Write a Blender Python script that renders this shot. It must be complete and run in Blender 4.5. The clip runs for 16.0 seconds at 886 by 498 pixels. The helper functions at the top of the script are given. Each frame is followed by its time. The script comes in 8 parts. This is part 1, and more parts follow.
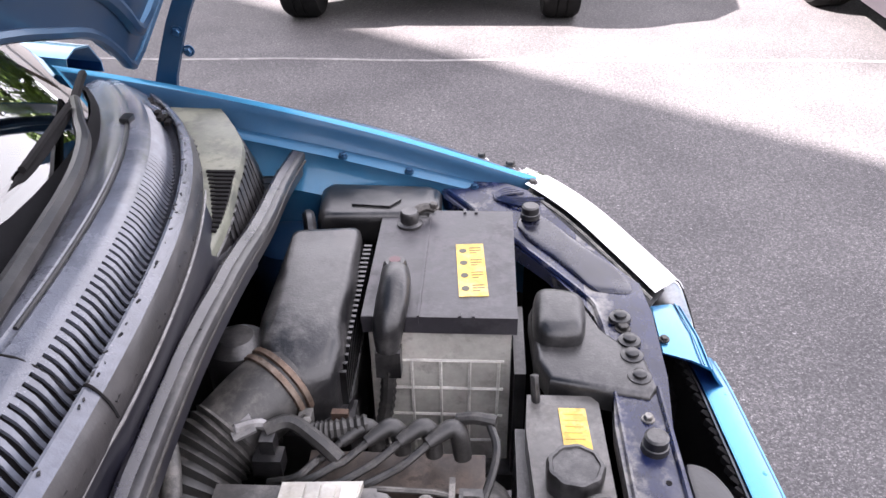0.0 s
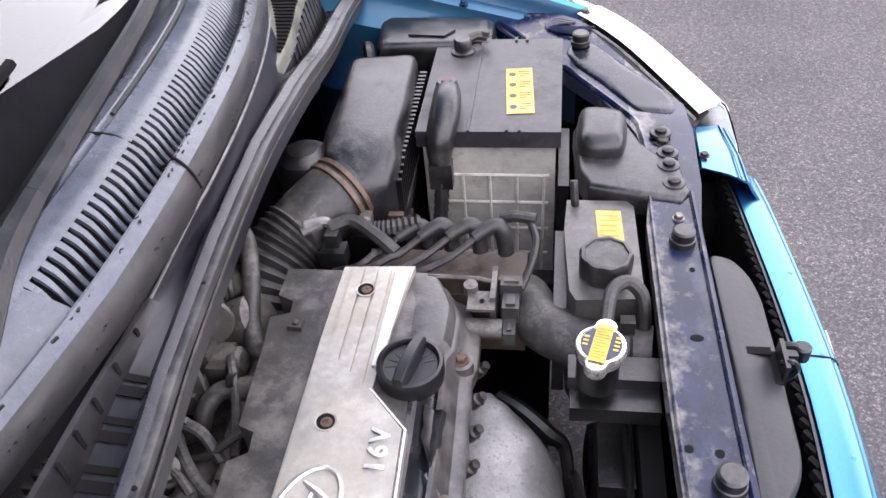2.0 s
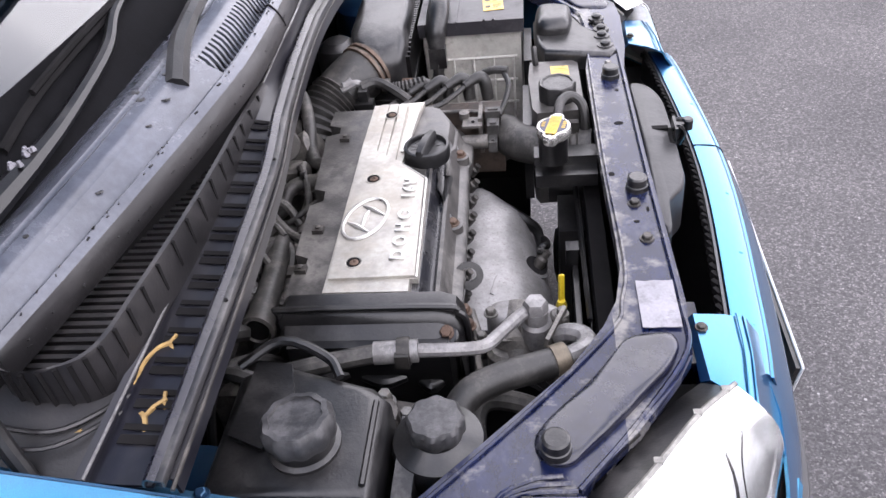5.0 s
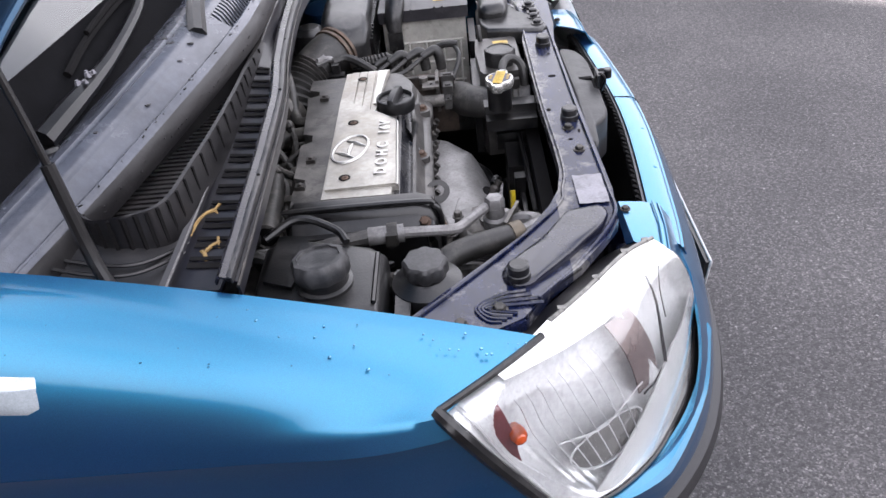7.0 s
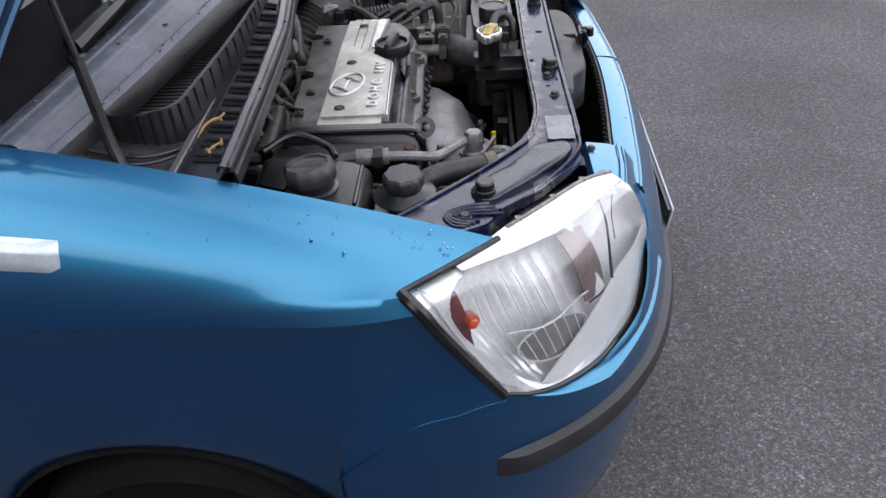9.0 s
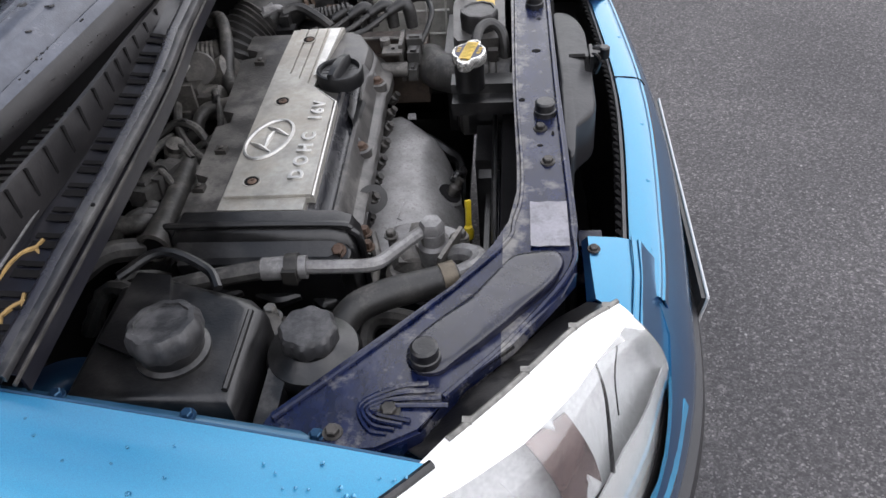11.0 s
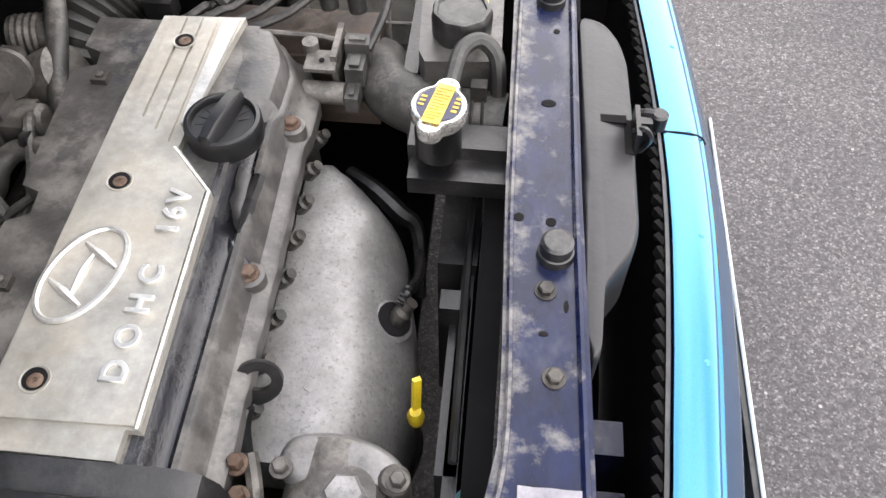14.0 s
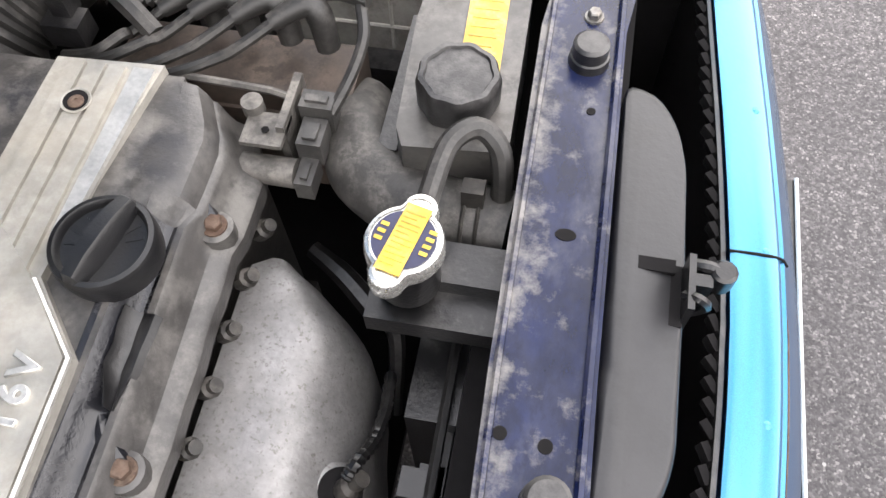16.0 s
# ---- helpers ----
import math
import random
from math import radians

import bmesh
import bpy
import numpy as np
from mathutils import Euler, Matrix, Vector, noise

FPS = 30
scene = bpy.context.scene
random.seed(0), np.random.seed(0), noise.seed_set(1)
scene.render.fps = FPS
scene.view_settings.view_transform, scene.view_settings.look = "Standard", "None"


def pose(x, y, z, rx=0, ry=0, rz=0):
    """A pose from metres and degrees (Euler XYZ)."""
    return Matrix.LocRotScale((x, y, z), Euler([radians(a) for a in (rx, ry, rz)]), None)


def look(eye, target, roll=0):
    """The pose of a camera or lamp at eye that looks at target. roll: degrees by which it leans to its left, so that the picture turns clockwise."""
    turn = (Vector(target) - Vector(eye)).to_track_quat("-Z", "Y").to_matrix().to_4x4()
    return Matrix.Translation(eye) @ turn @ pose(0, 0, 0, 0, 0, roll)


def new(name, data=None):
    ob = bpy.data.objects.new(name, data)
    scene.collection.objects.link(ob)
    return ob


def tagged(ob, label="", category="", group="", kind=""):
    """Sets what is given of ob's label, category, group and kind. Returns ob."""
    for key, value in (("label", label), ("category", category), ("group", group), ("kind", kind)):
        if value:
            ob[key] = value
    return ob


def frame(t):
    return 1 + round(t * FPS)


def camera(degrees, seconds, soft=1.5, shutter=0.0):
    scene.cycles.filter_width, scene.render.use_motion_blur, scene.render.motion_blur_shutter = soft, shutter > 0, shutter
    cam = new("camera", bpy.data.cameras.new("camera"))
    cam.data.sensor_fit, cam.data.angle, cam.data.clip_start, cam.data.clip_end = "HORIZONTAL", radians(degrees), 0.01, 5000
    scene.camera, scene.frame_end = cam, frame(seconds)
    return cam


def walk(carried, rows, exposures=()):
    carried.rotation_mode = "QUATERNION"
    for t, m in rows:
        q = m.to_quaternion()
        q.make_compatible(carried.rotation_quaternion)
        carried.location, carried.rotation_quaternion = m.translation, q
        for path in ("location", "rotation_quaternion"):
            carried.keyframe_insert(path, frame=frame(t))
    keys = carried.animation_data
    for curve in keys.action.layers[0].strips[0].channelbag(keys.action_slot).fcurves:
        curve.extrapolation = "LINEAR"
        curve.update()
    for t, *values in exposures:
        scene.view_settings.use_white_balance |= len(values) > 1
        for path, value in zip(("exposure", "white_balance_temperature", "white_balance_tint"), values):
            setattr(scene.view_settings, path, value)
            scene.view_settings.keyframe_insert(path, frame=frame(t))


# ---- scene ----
cam = camera(58.2, 16.0)
PATH = [
    (0, (0.022, -0.005, 1.344), (-0.074, 1.675, 0.262), -0.9),
    (0.5, (0.022, -0.051, 1.347), (-0.117, 1.607, 0.238), -2.4),
    (1, (0.021, -0.082, 1.346), (-0.163, 1.529, 0.175), -3.8),
    (1.5, (0.03, -0.098, 1.335), (-0.183, 1.455, 0.093), -5.4),
    (2, (0.06, -0.112, 1.325), (-0.214, 1.369, 0.009), -5.4),
    (2.5, (0.073, -0.171, 1.33), (-0.095, 1.329, 0.017), -7.0),
    (3, (0.059, -0.268, 1.342), (-0.051, 1.275, 0.073), -8.5),
    (3.5, (0.06, -0.364, 1.345), (0.001, 1.188, 0.085), -8.8),
    (4, (0.067, -0.434, 1.349), (-0.032, 1.132, 0.108), -7.8),
    (4.5, (0.083, -0.499, 1.349), (-0.134, 1.04, 0.091), -7.3),
    (4.7, (0.089, -0.529, 1.346), (-0.17, 1.0, 0.084), -7.8),
    (6.8, (0.042, -0.851, 1.328), (-0.028, 0.775, 0.167), -6.9),
    (7, (0.052, -0.867, 1.325), (-0.044, 0.751, 0.154), -6.9),
    (7.5, (0.094, -0.943, 1.309), (-0.008, 0.646, 0.099), -4.5),
    (8, (0.106, -1.033, 1.316), (-0.015, 0.555, 0.105), -3.9),
    (8.2, (0.106, -1.064, 1.321), (-0.023, 0.532, 0.122), -3.4),
    (10.3, (0.067, -0.765, 1.316), (-0.013, 0.793, 0.064), -5.3),
    (10.5, (0.091, -0.713, 1.31), (-0.024, 0.818, 0.028), -5.6),
    (11, (0.178, -0.595, 1.295), (-0.022, 0.875, -0.046), -5.9),
    (11.5, (0.226, -0.503, 1.286), (0.026, 0.924, -0.101), -7.3),
    (12, (0.215, -0.408, 1.27), (0.008, 0.97, -0.164), -5.7),
    (12.5, (0.202, -0.282, 1.257), (0.012, 1.006, -0.261), -5.1),
    (13, (0.182, -0.195, 1.245), (0.058, 1.027, -0.334), -2.6),
    (13.5, (0.161, -0.145, 1.234), (0.052, 1.047, -0.368), -0.2),
    (14, (0.157, -0.085, 1.226), (0.044, 1.079, -0.396), -0.2),
    (14.5, (0.155, -0.023, 1.213), (0.039, 1.108, -0.432), 0.6),
    (15, (0.163, 0.045, 1.202), (0.017, 1.105, -0.488), -0.6),
    (15.5, (0.18, 0.116, 1.19), (-0.044, 1.115, -0.528), -4.2),
    (16, (0.181, 0.182, 1.161), (-0.038, 1.116, -0.594), -2.9),
]
walk(cam, [(t, look(eye, target, roll)) for t, eye, target, roll in PATH],
     exposures=[(0, 3.38, 6400, 22), (4, 3.43, 6400, 21), (7, 2.9, 6300, 18), (8, 2.48, 6200, 16), (10.5, 2.5, 6350, 15), (11, 2.6, 6400, 14), (12.5, 3.24, 6700, 14), (16, 3.72, 6900, 14)])

# ---- light ----
world = bpy.data.worlds.new("sky")
scene.world = world
world.use_nodes = True
wn = world.node_tree
sky = wn.nodes.new("ShaderNodeTexSky")
sky.sky_type = "NISHITA"
sky.sun_disc = False
SUN_EL, SUN_FROM = radians(40), Vector((-1.0, -0.12, 0)).normalized()
sky.sun_elevation = SUN_EL
sky.sun_rotation = math.atan2(SUN_FROM.x, SUN_FROM.y)
sky.air_density, sky.dust_density, sky.ozone_density = 1.0, 2.0, 1.0
wn.nodes["Background"].inputs["Strength"].default_value = 0.042
# broken bright cloud over the blue
cloud = wn.nodes.new("ShaderNodeTexNoise")
cloud.inputs["Scale"].default_value, cloud.inputs["Detail"].default_value = 1.5, 2.5
veil = wn.nodes.new("ShaderNodeMapRange")
veil.inputs["From Min"].default_value, veil.inputs["From Max"].default_value = 0.22, 0.50
wn.links.new(cloud.outputs["Fac"], veil.inputs["Value"])
cover = wn.nodes.new("ShaderNodeMix")
cover.data_type = "RGBA"
cover.inputs[7].default_value = (12.5, 12.7, 13.0, 1)
wn.links.new(veil.outputs["Result"], cover.inputs[0])
wn.links.new(sky.outputs["Color"], cover.inputs[6])
wn.links.new(cover.outputs[2], wn.nodes["Background"].inputs["Color"])

sun = new("sun", bpy.data.lights.new("sun", "SUN"))
sun.data.energy, sun.data.angle, sun.data.color = 5.0, radians(0.6), (1.0, 0.95, 0.88)
sun.matrix_world = look(SUN_FROM * 20 + Vector((0, 0, 20 * math.tan(SUN_EL))), (0, 0, 0))

# ---- materials ----


def mat(name, col, rough=0.5, metal=0.0, dust=None, dust_amt=0.0, scale=30.0, var=0.25, bump=0.1, bscale=200.0,
        coat=0.0, spots=None, spot_scale=8.0, spot_at=0.62, spot_w=0.06, stretch=None, random_tint=0.0, grime=0.7):
    """A surface with a coarse and a fine variation, settled dust, blotches and fine relief."""
    m = bpy.data.materials.new(name)
    m.use_nodes = True
    nt = m.node_tree
    bs = nt.nodes["Principled BSDF"]
    co = nt.nodes.new("ShaderNodeTexCoord")
    out = co.outputs["Object"]
    if stretch:
        mp = nt.nodes.new("ShaderNodeMapping")
        mp.inputs["Scale"].default_value = stretch
        nt.links.new(out, mp.inputs["Vector"])
        out = mp.outputs["Vector"]

    def noise_tex(s, detail=5.0, rough_=0.6):
        n = nt.nodes.new("ShaderNodeTexNoise")
        n.inputs["Scale"].default_value, n.inputs["Detail"].default_value, n.inputs["Roughness"].default_value = s, detail, rough_
        nt.links.new(out, n.inputs["Vector"])
        return n.outputs["Fac"]

    def ramp(fac, a, b):
        r = nt.nodes.new("ShaderNodeMapRange")
        r.inputs["From Min"].default_value, r.inputs["From Max"].default_value = a, b
        nt.links.new(fac, r.inputs["Value"])
        return r.outputs["Result"]

    def mix(fac, a, b, kind="MIX"):
        x = nt.nodes.new("ShaderNodeMix")
        x.data_type, x.blend_type = "RGBA", kind
        for sock, v in ((x.inputs[0], fac), (x.inputs[6], a), (x.inputs[7], b)):
            if isinstance(v, (int, float)):
                sock.default_value = v
            elif isinstance(v, tuple):
                sock.default_value = (*v, 1) if len(v) == 3 else v
            else:
                nt.links.new(v, sock)
        return x.outputs[2]

    coarse, fine = noise_tex(scale), noise_tex(scale * 9, 4)
    c = mix(ramp(coarse, 0.35, 0.7), tuple(v * (1 - var) for v in col), tuple(min(1, v * (1 + var)) for v in col))
    c = mix(ramp(fine, 0.3, 0.75), mix(0.25, c, (0, 0, 0)), c)
    if spots:
        sp = ramp(noise_tex(spot_scale, 8, 0.65), spot_at, spot_at + spot_w)
        c = mix(sp, c, spots)
    rough_sock = None
    if dust:
        geo = nt.nodes.new("ShaderNodeNewGeometry")
        sep = nt.nodes.new("ShaderNodeSeparateXYZ")
        nt.links.new(geo.outputs["Normal"], sep.inputs[0])
        up = ramp(sep.outputs["Z"], -0.6, 0.9)
        mul = nt.nodes.new("ShaderNodeMath")
        mul.operation = "MULTIPLY"
        nt.links.new(up, mul.inputs[0])
        nt.links.new(ramp(noise_tex(scale * 0.8, 9, 0.72), 0.46, 0.61), mul.inputs[1])
        mul2 = nt.nodes.new("ShaderNodeMath")
        mul2.operation = "MULTIPLY"
        mul2.inputs[1].default_value = dust_amt
        nt.links.new(mul.outputs[0], mul2.inputs[0])
        c = mix(mul2.outputs[0], c, dust)
        gm = nt.nodes.new("ShaderNodeMath")
        gm.operation = "MULTIPLY"
        gm.inputs[1].default_value = grime
        nt.links.new(ramp(noise_tex(scale * 1.7, 9, 0.72), 0.50, 0.60), gm.inputs[0])
        c = mix(gm.outputs[0], c, tuple(v * 0.45 for v in col))
        rr = nt.nodes.new("ShaderNodeMapRange")
        rr.inputs["To Min"].default_value, rr.inputs["To Max"].default_value = rough, min(1, rough + 0.35)
        nt.links.new(mul2.outputs[0], rr.inputs["Value"])
        rough_sock = rr.outputs["Result"]
    if random_tint:
        info = nt.nodes.new("ShaderNodeObjectInfo")
        c = mix(random_tint, c, mix(info.outputs["Random"], (0, 0, 0), (0.6, 0.6, 0.6)))
    nt.links.new(c, bs.inputs["Base Color"])
    if rough_sock is None:
        rr = nt.nodes.new("ShaderNodeMapRange")
        rr.inputs["To Min"].default_value, rr.inputs["To Max"].default_value = max(0.03, rough * 0.8), min(1, rough * 1.2)
        nt.links.new(coarse, rr.inputs["Value"])
        rough_sock = rr.outputs["Result"]
    nt.links.new(rough_sock, bs.inputs["Roughness"])
    bs.inputs["Metallic"].default_value = metal
    bs.inputs["Coat Weight"].default_value = coat
    bs.inputs["Coat Roughness"].default_value = 0.04
    if bump:
        b = nt.nodes.new("ShaderNodeBump")
        b.inputs["Strength"].default_value, b.inputs["Distance"].default_value = bump, 0.001
        nt.links.new(noise_tex(bscale, 3), b.inputs["Height"])
        nt.links.new(b.outputs[0], bs.inputs["Normal"])
    return m


DUST = (0.20, 0.18, 0.155)


def car_paint(name, flake, deep, share, rough=0.33, coat=1.0, film=0.0):
    """Metallic paint: bright flakes that mirror the sky over a deep blue ground, under clear coat; film: dull road dust."""
    m = bpy.data.materials.new(name)
    m.use_nodes = True
    nt = m.node_tree
    a = nt.nodes["Principled BSDF"]
    b = nt.nodes.new("ShaderNodeBsdfPrincipled")
    co = nt.nodes.new("ShaderNodeTexCoord").outputs["Object"]

    def noise_at(scale, detail=4.0):
        n = nt.nodes.new("ShaderNodeTexNoise")
        n.inputs["Scale"].default_value, n.inputs["Detail"].default_value = scale, detail
        nt.links.new(co, n.inputs["Vector"])
        return n.outputs["Fac"]

    def tone(fac, lo, hi, c):
        r = nt.nodes.new("ShaderNodeValToRGB")
        r.color_ramp.elements[0].position, r.color_ramp.elements[1].position = 0.3, 0.7
        r.color_ramp.elements[0].color = (*[v * lo for v in c], 1)
        r.color_ramp.elements[1].color = (*[min(1, v * hi) for v in c], 1)
        nt.links.new(fac, r.inputs[0])
        return r.outputs[0]

    nt.links.new(tone(noise_at(1400, 2), 0.82, 1.18, flake), a.inputs["Base Color"])
    ground_tone = tone(noise_at(9), 0.9, 1.1, deep)
    if film:
        dirt = nt.nodes.new("ShaderNodeMapRange")
        dirt.inputs["From Min"].default_value, dirt.inputs["From Max"].default_value = 0.42, 0.66
        dirt.inputs["To Max"].default_value = film
        nt.links.new(noise_at(22, 8), dirt.inputs["Value"])
        mx = nt.nodes.new("ShaderNodeMix")
        mx.data_type = "RGBA"
        mx.inputs[7].default_value = (0.07, 0.085, 0.095, 1)
        nt.links.new(dirt.outputs[0], mx.inputs[0])
        nt.links.new(ground_tone, mx.inputs[6])
        ground_tone = mx.outputs[2]
    nt.links.new(ground_tone, b.inputs["Base Color"])
    a.inputs["Metallic"].default_value = 1.0
    a.inputs["Roughness"].default_value = rough
    b.inputs["Roughness"].default_value = 0.5
    haze_ = nt.nodes.new("ShaderNodeMapRange")
    haze_.inputs["To Min"].default_value, haze_.inputs["To Max"].default_value = 0.03, 0.16
    nt.links.new(noise_at(30, 7), haze_.inputs["Value"])
    bump_ = nt.nodes.new("ShaderNodeBump")
    bump_.inputs["Strength"].default_value, bump_.inputs["Distance"].default_value = 0.04, 0.001
    nt.links.new(noise_at(260, 2), bump_.inputs["Height"])
    for q in (a, b):
        q.inputs["Coat Weight"].default_value = coat
        nt.links.new(haze_.outputs[0], q.inputs["Coat Roughness"])
        nt.links.new(bump_.outputs[0], q.inputs["Coat Normal"])
    mixer = nt.nodes.new("ShaderNodeMixShader")
    mixer.inputs[0].default_value = share
    nt.links.new(a.outputs[0], mixer.inputs[1])
    nt.links.new(b.outputs[0], mixer.inputs[2])
    nt.links.new(mixer.outputs[0], nt.nodes["Material Output"].inputs["Surface"])
    return m


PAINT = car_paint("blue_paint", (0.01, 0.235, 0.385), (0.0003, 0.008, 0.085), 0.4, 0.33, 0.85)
# inner blue with a dust film, darkened to carry the inward faces' shade
PAINT_IN_SHADE = car_paint("blue_paint_inside_shaded", (0.003, 0.07, 0.145), (0.001, 0.016, 0.05), 0.5, 0.42, 0.3, 0.12)
# lighter copy of the inner blue for the wing rails
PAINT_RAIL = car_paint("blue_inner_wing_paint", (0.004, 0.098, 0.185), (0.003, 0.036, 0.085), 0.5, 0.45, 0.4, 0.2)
PANEL = mat("dark_blue_panel_paint", (0.0045, 0.0085, 0.036), 0.2, 0.0, dust=(0.05, 0.051, 0.066), dust_amt=0.12, scale=22, var=0.4, spots=(0.06, 0.06, 0.064), spot_scale=11, spot_at=0.56, spot_w=0.22, stretch=(1.4, 0.8, 1), bump=0.15, bscale=120)
PANEL.node_tree.nodes["Principled BSDF"].inputs["Specular IOR Level"].default_value = 0.33
PANEL_WORN = mat("worn_grey_panel_paint", (0.0065, 0.0075, 0.022), 0.2, 0.0, dust=(0.06, 0.06, 0.06), dust_amt=0.38, scale=18, var=0.5, spots=(0.012, 0.012, 0.016), spot_scale=16, spot_at=0.55, spot_w=0.1, bump=0.2, bscale=140)
PLASTIC = mat("black_plastic", (0.007, 0.0068, 0.0075), 0.28, dust=(0.10, 0.094, 0.09), dust_amt=0.3, scale=24, bump=0.25, bscale=350)
PLASTIC2 = mat("dusty_black_plastic", (0.009, 0.0088, 0.0095), 0.3, dust=(0.105, 0.1, 0.097), dust_amt=0.55, scale=20, bump=0.3, bscale=300)
RUBBER = mat("dusty_rubber_hose", (0.016, 0.0152, 0.0145), 0.5, dust=(0.10, 0.092, 0.084), dust_amt=0.55, scale=40, bump=0.2, bscale=250)
SEAL = mat("weathered_seal_rubber", (0.006, 0.006, 0.012), 0.27, dust=(0.055, 0.053, 0.052), dust_amt=0.28, scale=16, bump=0.25, bscale=120, spots=(0.05, 0.048, 0.045), spot_scale=14, spot_at=0.64)
COWL = mat("grey_cowl_plastic", (0.074, 0.08, 0.1), 0.2, dust=(0.15, 0.157, 0.18), dust_amt=0.25, scale=11, bump=0.3, bscale=500, grime=0.15)
SEAL_LIP = mat("scuffed_seal_lip", (0.022, 0.0215, 0.023), 0.38, dust=(0.13, 0.126, 0.118), dust_amt=0.5, scale=18, bump=0.3, bscale=140, spots=(0.02, 0.02, 0.022), spot_scale=26, spot_at=0.6, grime=0.5)
CHANNEL = mat("glossy_dark_channel", (0.006, 0.006, 0.011), 0.36, dust=(0.05, 0.047, 0.046), dust_amt=0.3, scale=15, bump=0.25, bscale=90, stretch=(1, 0.35, 1))
COWL_DARK = mat("dark_cowl_plastic", (0.012, 0.011, 0.012), 0.42, dust=(0.055, 0.05, 0.048), dust_amt=0.35, scale=14, bump=0.3, bscale=300)
LEDGE = mat("green_grey_ledge", (0.09, 0.095, 0.07), 0.5, dust=(0.22, 0.215, 0.17), dust_amt=0.5, scale=12)
BLACK = mat("plain_black_plastic", (0.006, 0.0059, 0.0066), 0.3, dust=(0.055, 0.052, 0.05), dust_amt=0.25, scale=25, bump=0.25, bscale=300)
# matte black, also used for sheets and boxes that stand in for shade
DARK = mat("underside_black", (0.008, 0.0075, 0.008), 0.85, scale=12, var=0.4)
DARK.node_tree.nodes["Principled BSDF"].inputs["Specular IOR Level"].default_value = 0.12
DARKMET = mat("grimy_metal", (0.028, 0.026, 0.024), 0.45, 0.3, dust=(0.12, 0.108, 0.096), dust_amt=0.5, scale=28, bump=0.4, bscale=180)
CAM = mat("grimy_cast_cover", (0.056, 0.053, 0.051), 0.36, 0.1, dust=(0.155, 0.146, 0.134), dust_amt=0.65, scale=16, bump=0.35, bscale=260, spots=(0.016, 0.017, 0.022), spot_scale=9, spot_at=0.56, spot_w=0.14)
SILVER = mat("dull_silver_cover", (0.43, 0.413, 0.375), 0.4, 0.6, dust=(0.33, 0.3, 0.25), dust_amt=0.55, scale=12, var=0.2, bump=0.14, bscale=420, grime=0.3, spots=(0.22, 0.2, 0.165), spot_scale=10, spot_at=0.58, spot_w=0.16)
# lighter silver for cast relief, and for highlights painted on the plug cover
SILVER_HI = mat("worn_relief_and_highlight_silver", (0.56, 0.55, 0.525), 0.4, 0.75, scale=30, var=0.15, bump=0.05)
SHIELD = mat("aluminised_heat_shield", (0.235, 0.23, 0.228), 0.4, 0.4, dust=(0.17, 0.162, 0.155), dust_amt=0.4, scale=22, var=0.2, spots=(0.12, 0.112, 0.105), spot_scale=260, spot_at=0.55, spot_w=0.1, bump=0.4, bscale=300, grime=0.25)
ALU = mat("oxidised_aluminium", (0.20, 0.195, 0.195), 0.45, 0.4, dust=(0.17, 0.16, 0.15), dust_amt=0.5, scale=40, bump=0.3)
STEEL = mat("zinc_steel", (0.2, 0.195, 0.185), 0.45, 0.7, dust=(0.22, 0.18, 0.14), dust_amt=0.4, scale=60)
RUST = mat("rusty_steel", (0.085, 0.05, 0.034), 0.7, 0.3, dust=(0.15, 0.115, 0.09), dust_amt=0.6, scale=80, bump=0.5)
BATTOP = mat("dusty_battery_lid", (0.026, 0.0245, 0.029), 0.42, dust=(0.115, 0.106, 0.11), dust_amt=0.6, scale=13, bump=0.2)
BATRIB = mat("pale_battery_rib", (0.55, 0.53, 0.49), 0.45, dust=(0.3, 0.25, 0.22), dust_amt=0.4, scale=18, var=0.15)
BATCASE = mat("grey_battery_case", (0.34, 0.33, 0.30), 0.5, dust=(0.3, 0.2, 0.19), dust_amt=0.5, scale=10, var=0.15)
YELLOW = mat("yellow_label", (0.62, 0.40, 0.035), 0.4, dust=(0.5, 0.42, 0.25), dust_amt=0.5, scale=30, var=0.1, bump=0.0)
YELLOW_P = mat("yellow_plastic", (0.62, 0.46, 0.02), 0.4, scale=40, var=0.15)
LABEL_INK = mat("label_print", (0.05, 0.045, 0.03), 0.5, scale=60)
WHITE = mat("white_plastic_edge", (0.5, 0.5, 0.5), 0.4, scale=40, var=0.05)
CHROMECAP = mat("bright_cap_metal", (0.78, 0.77, 0.74), 0.25, 0.85, dust=(0.5, 0.47, 0.4), dust_amt=0.4, scale=50, var=0.06, bump=0.05)
CAPDUST = mat("dust_caked_cap", (0.02, 0.0198, 0.021), 0.42, dust=(0.125, 0.122, 0.125), dust_amt=0.48, scale=22, bump=0.3, bscale=260, grime=0.55)
STICKER = mat("faded_foil_sticker", (0.2, 0.195, 0.22), 0.4, 0.1, dust=(0.26, 0.25, 0.26), dust_amt=0.3, scale=30, var=0.12)
STRAW = mat("dry_straw", (0.34, 0.22, 0.08), 0.7, scale=80)
CHROME = mat("chromed_reflector", (0.94, 0.94, 0.94), 0.2, 0.45, scale=20, var=0.03, bump=0.0)
AMBER = mat("amber_bulb", (0.5, 0.075, 0.015), 0.2, scale=40, var=0.1, bump=0.0, coat=1.0)
MAROON = mat("dull_red_bezel", (0.13, 0.035, 0.04), 0.3, scale=30, var=0.2, bump=0.0)
TYRE = mat("tyre_rubber", (0.006, 0.006, 0.006), 0.75, dust=(0.015, 0.0145, 0.014), dust_amt=0.3, scale=30, bump=0.3)
TYRE.node_tree.nodes["Principled BSDF"].inputs["Specular IOR Level"].default_value = 0.1
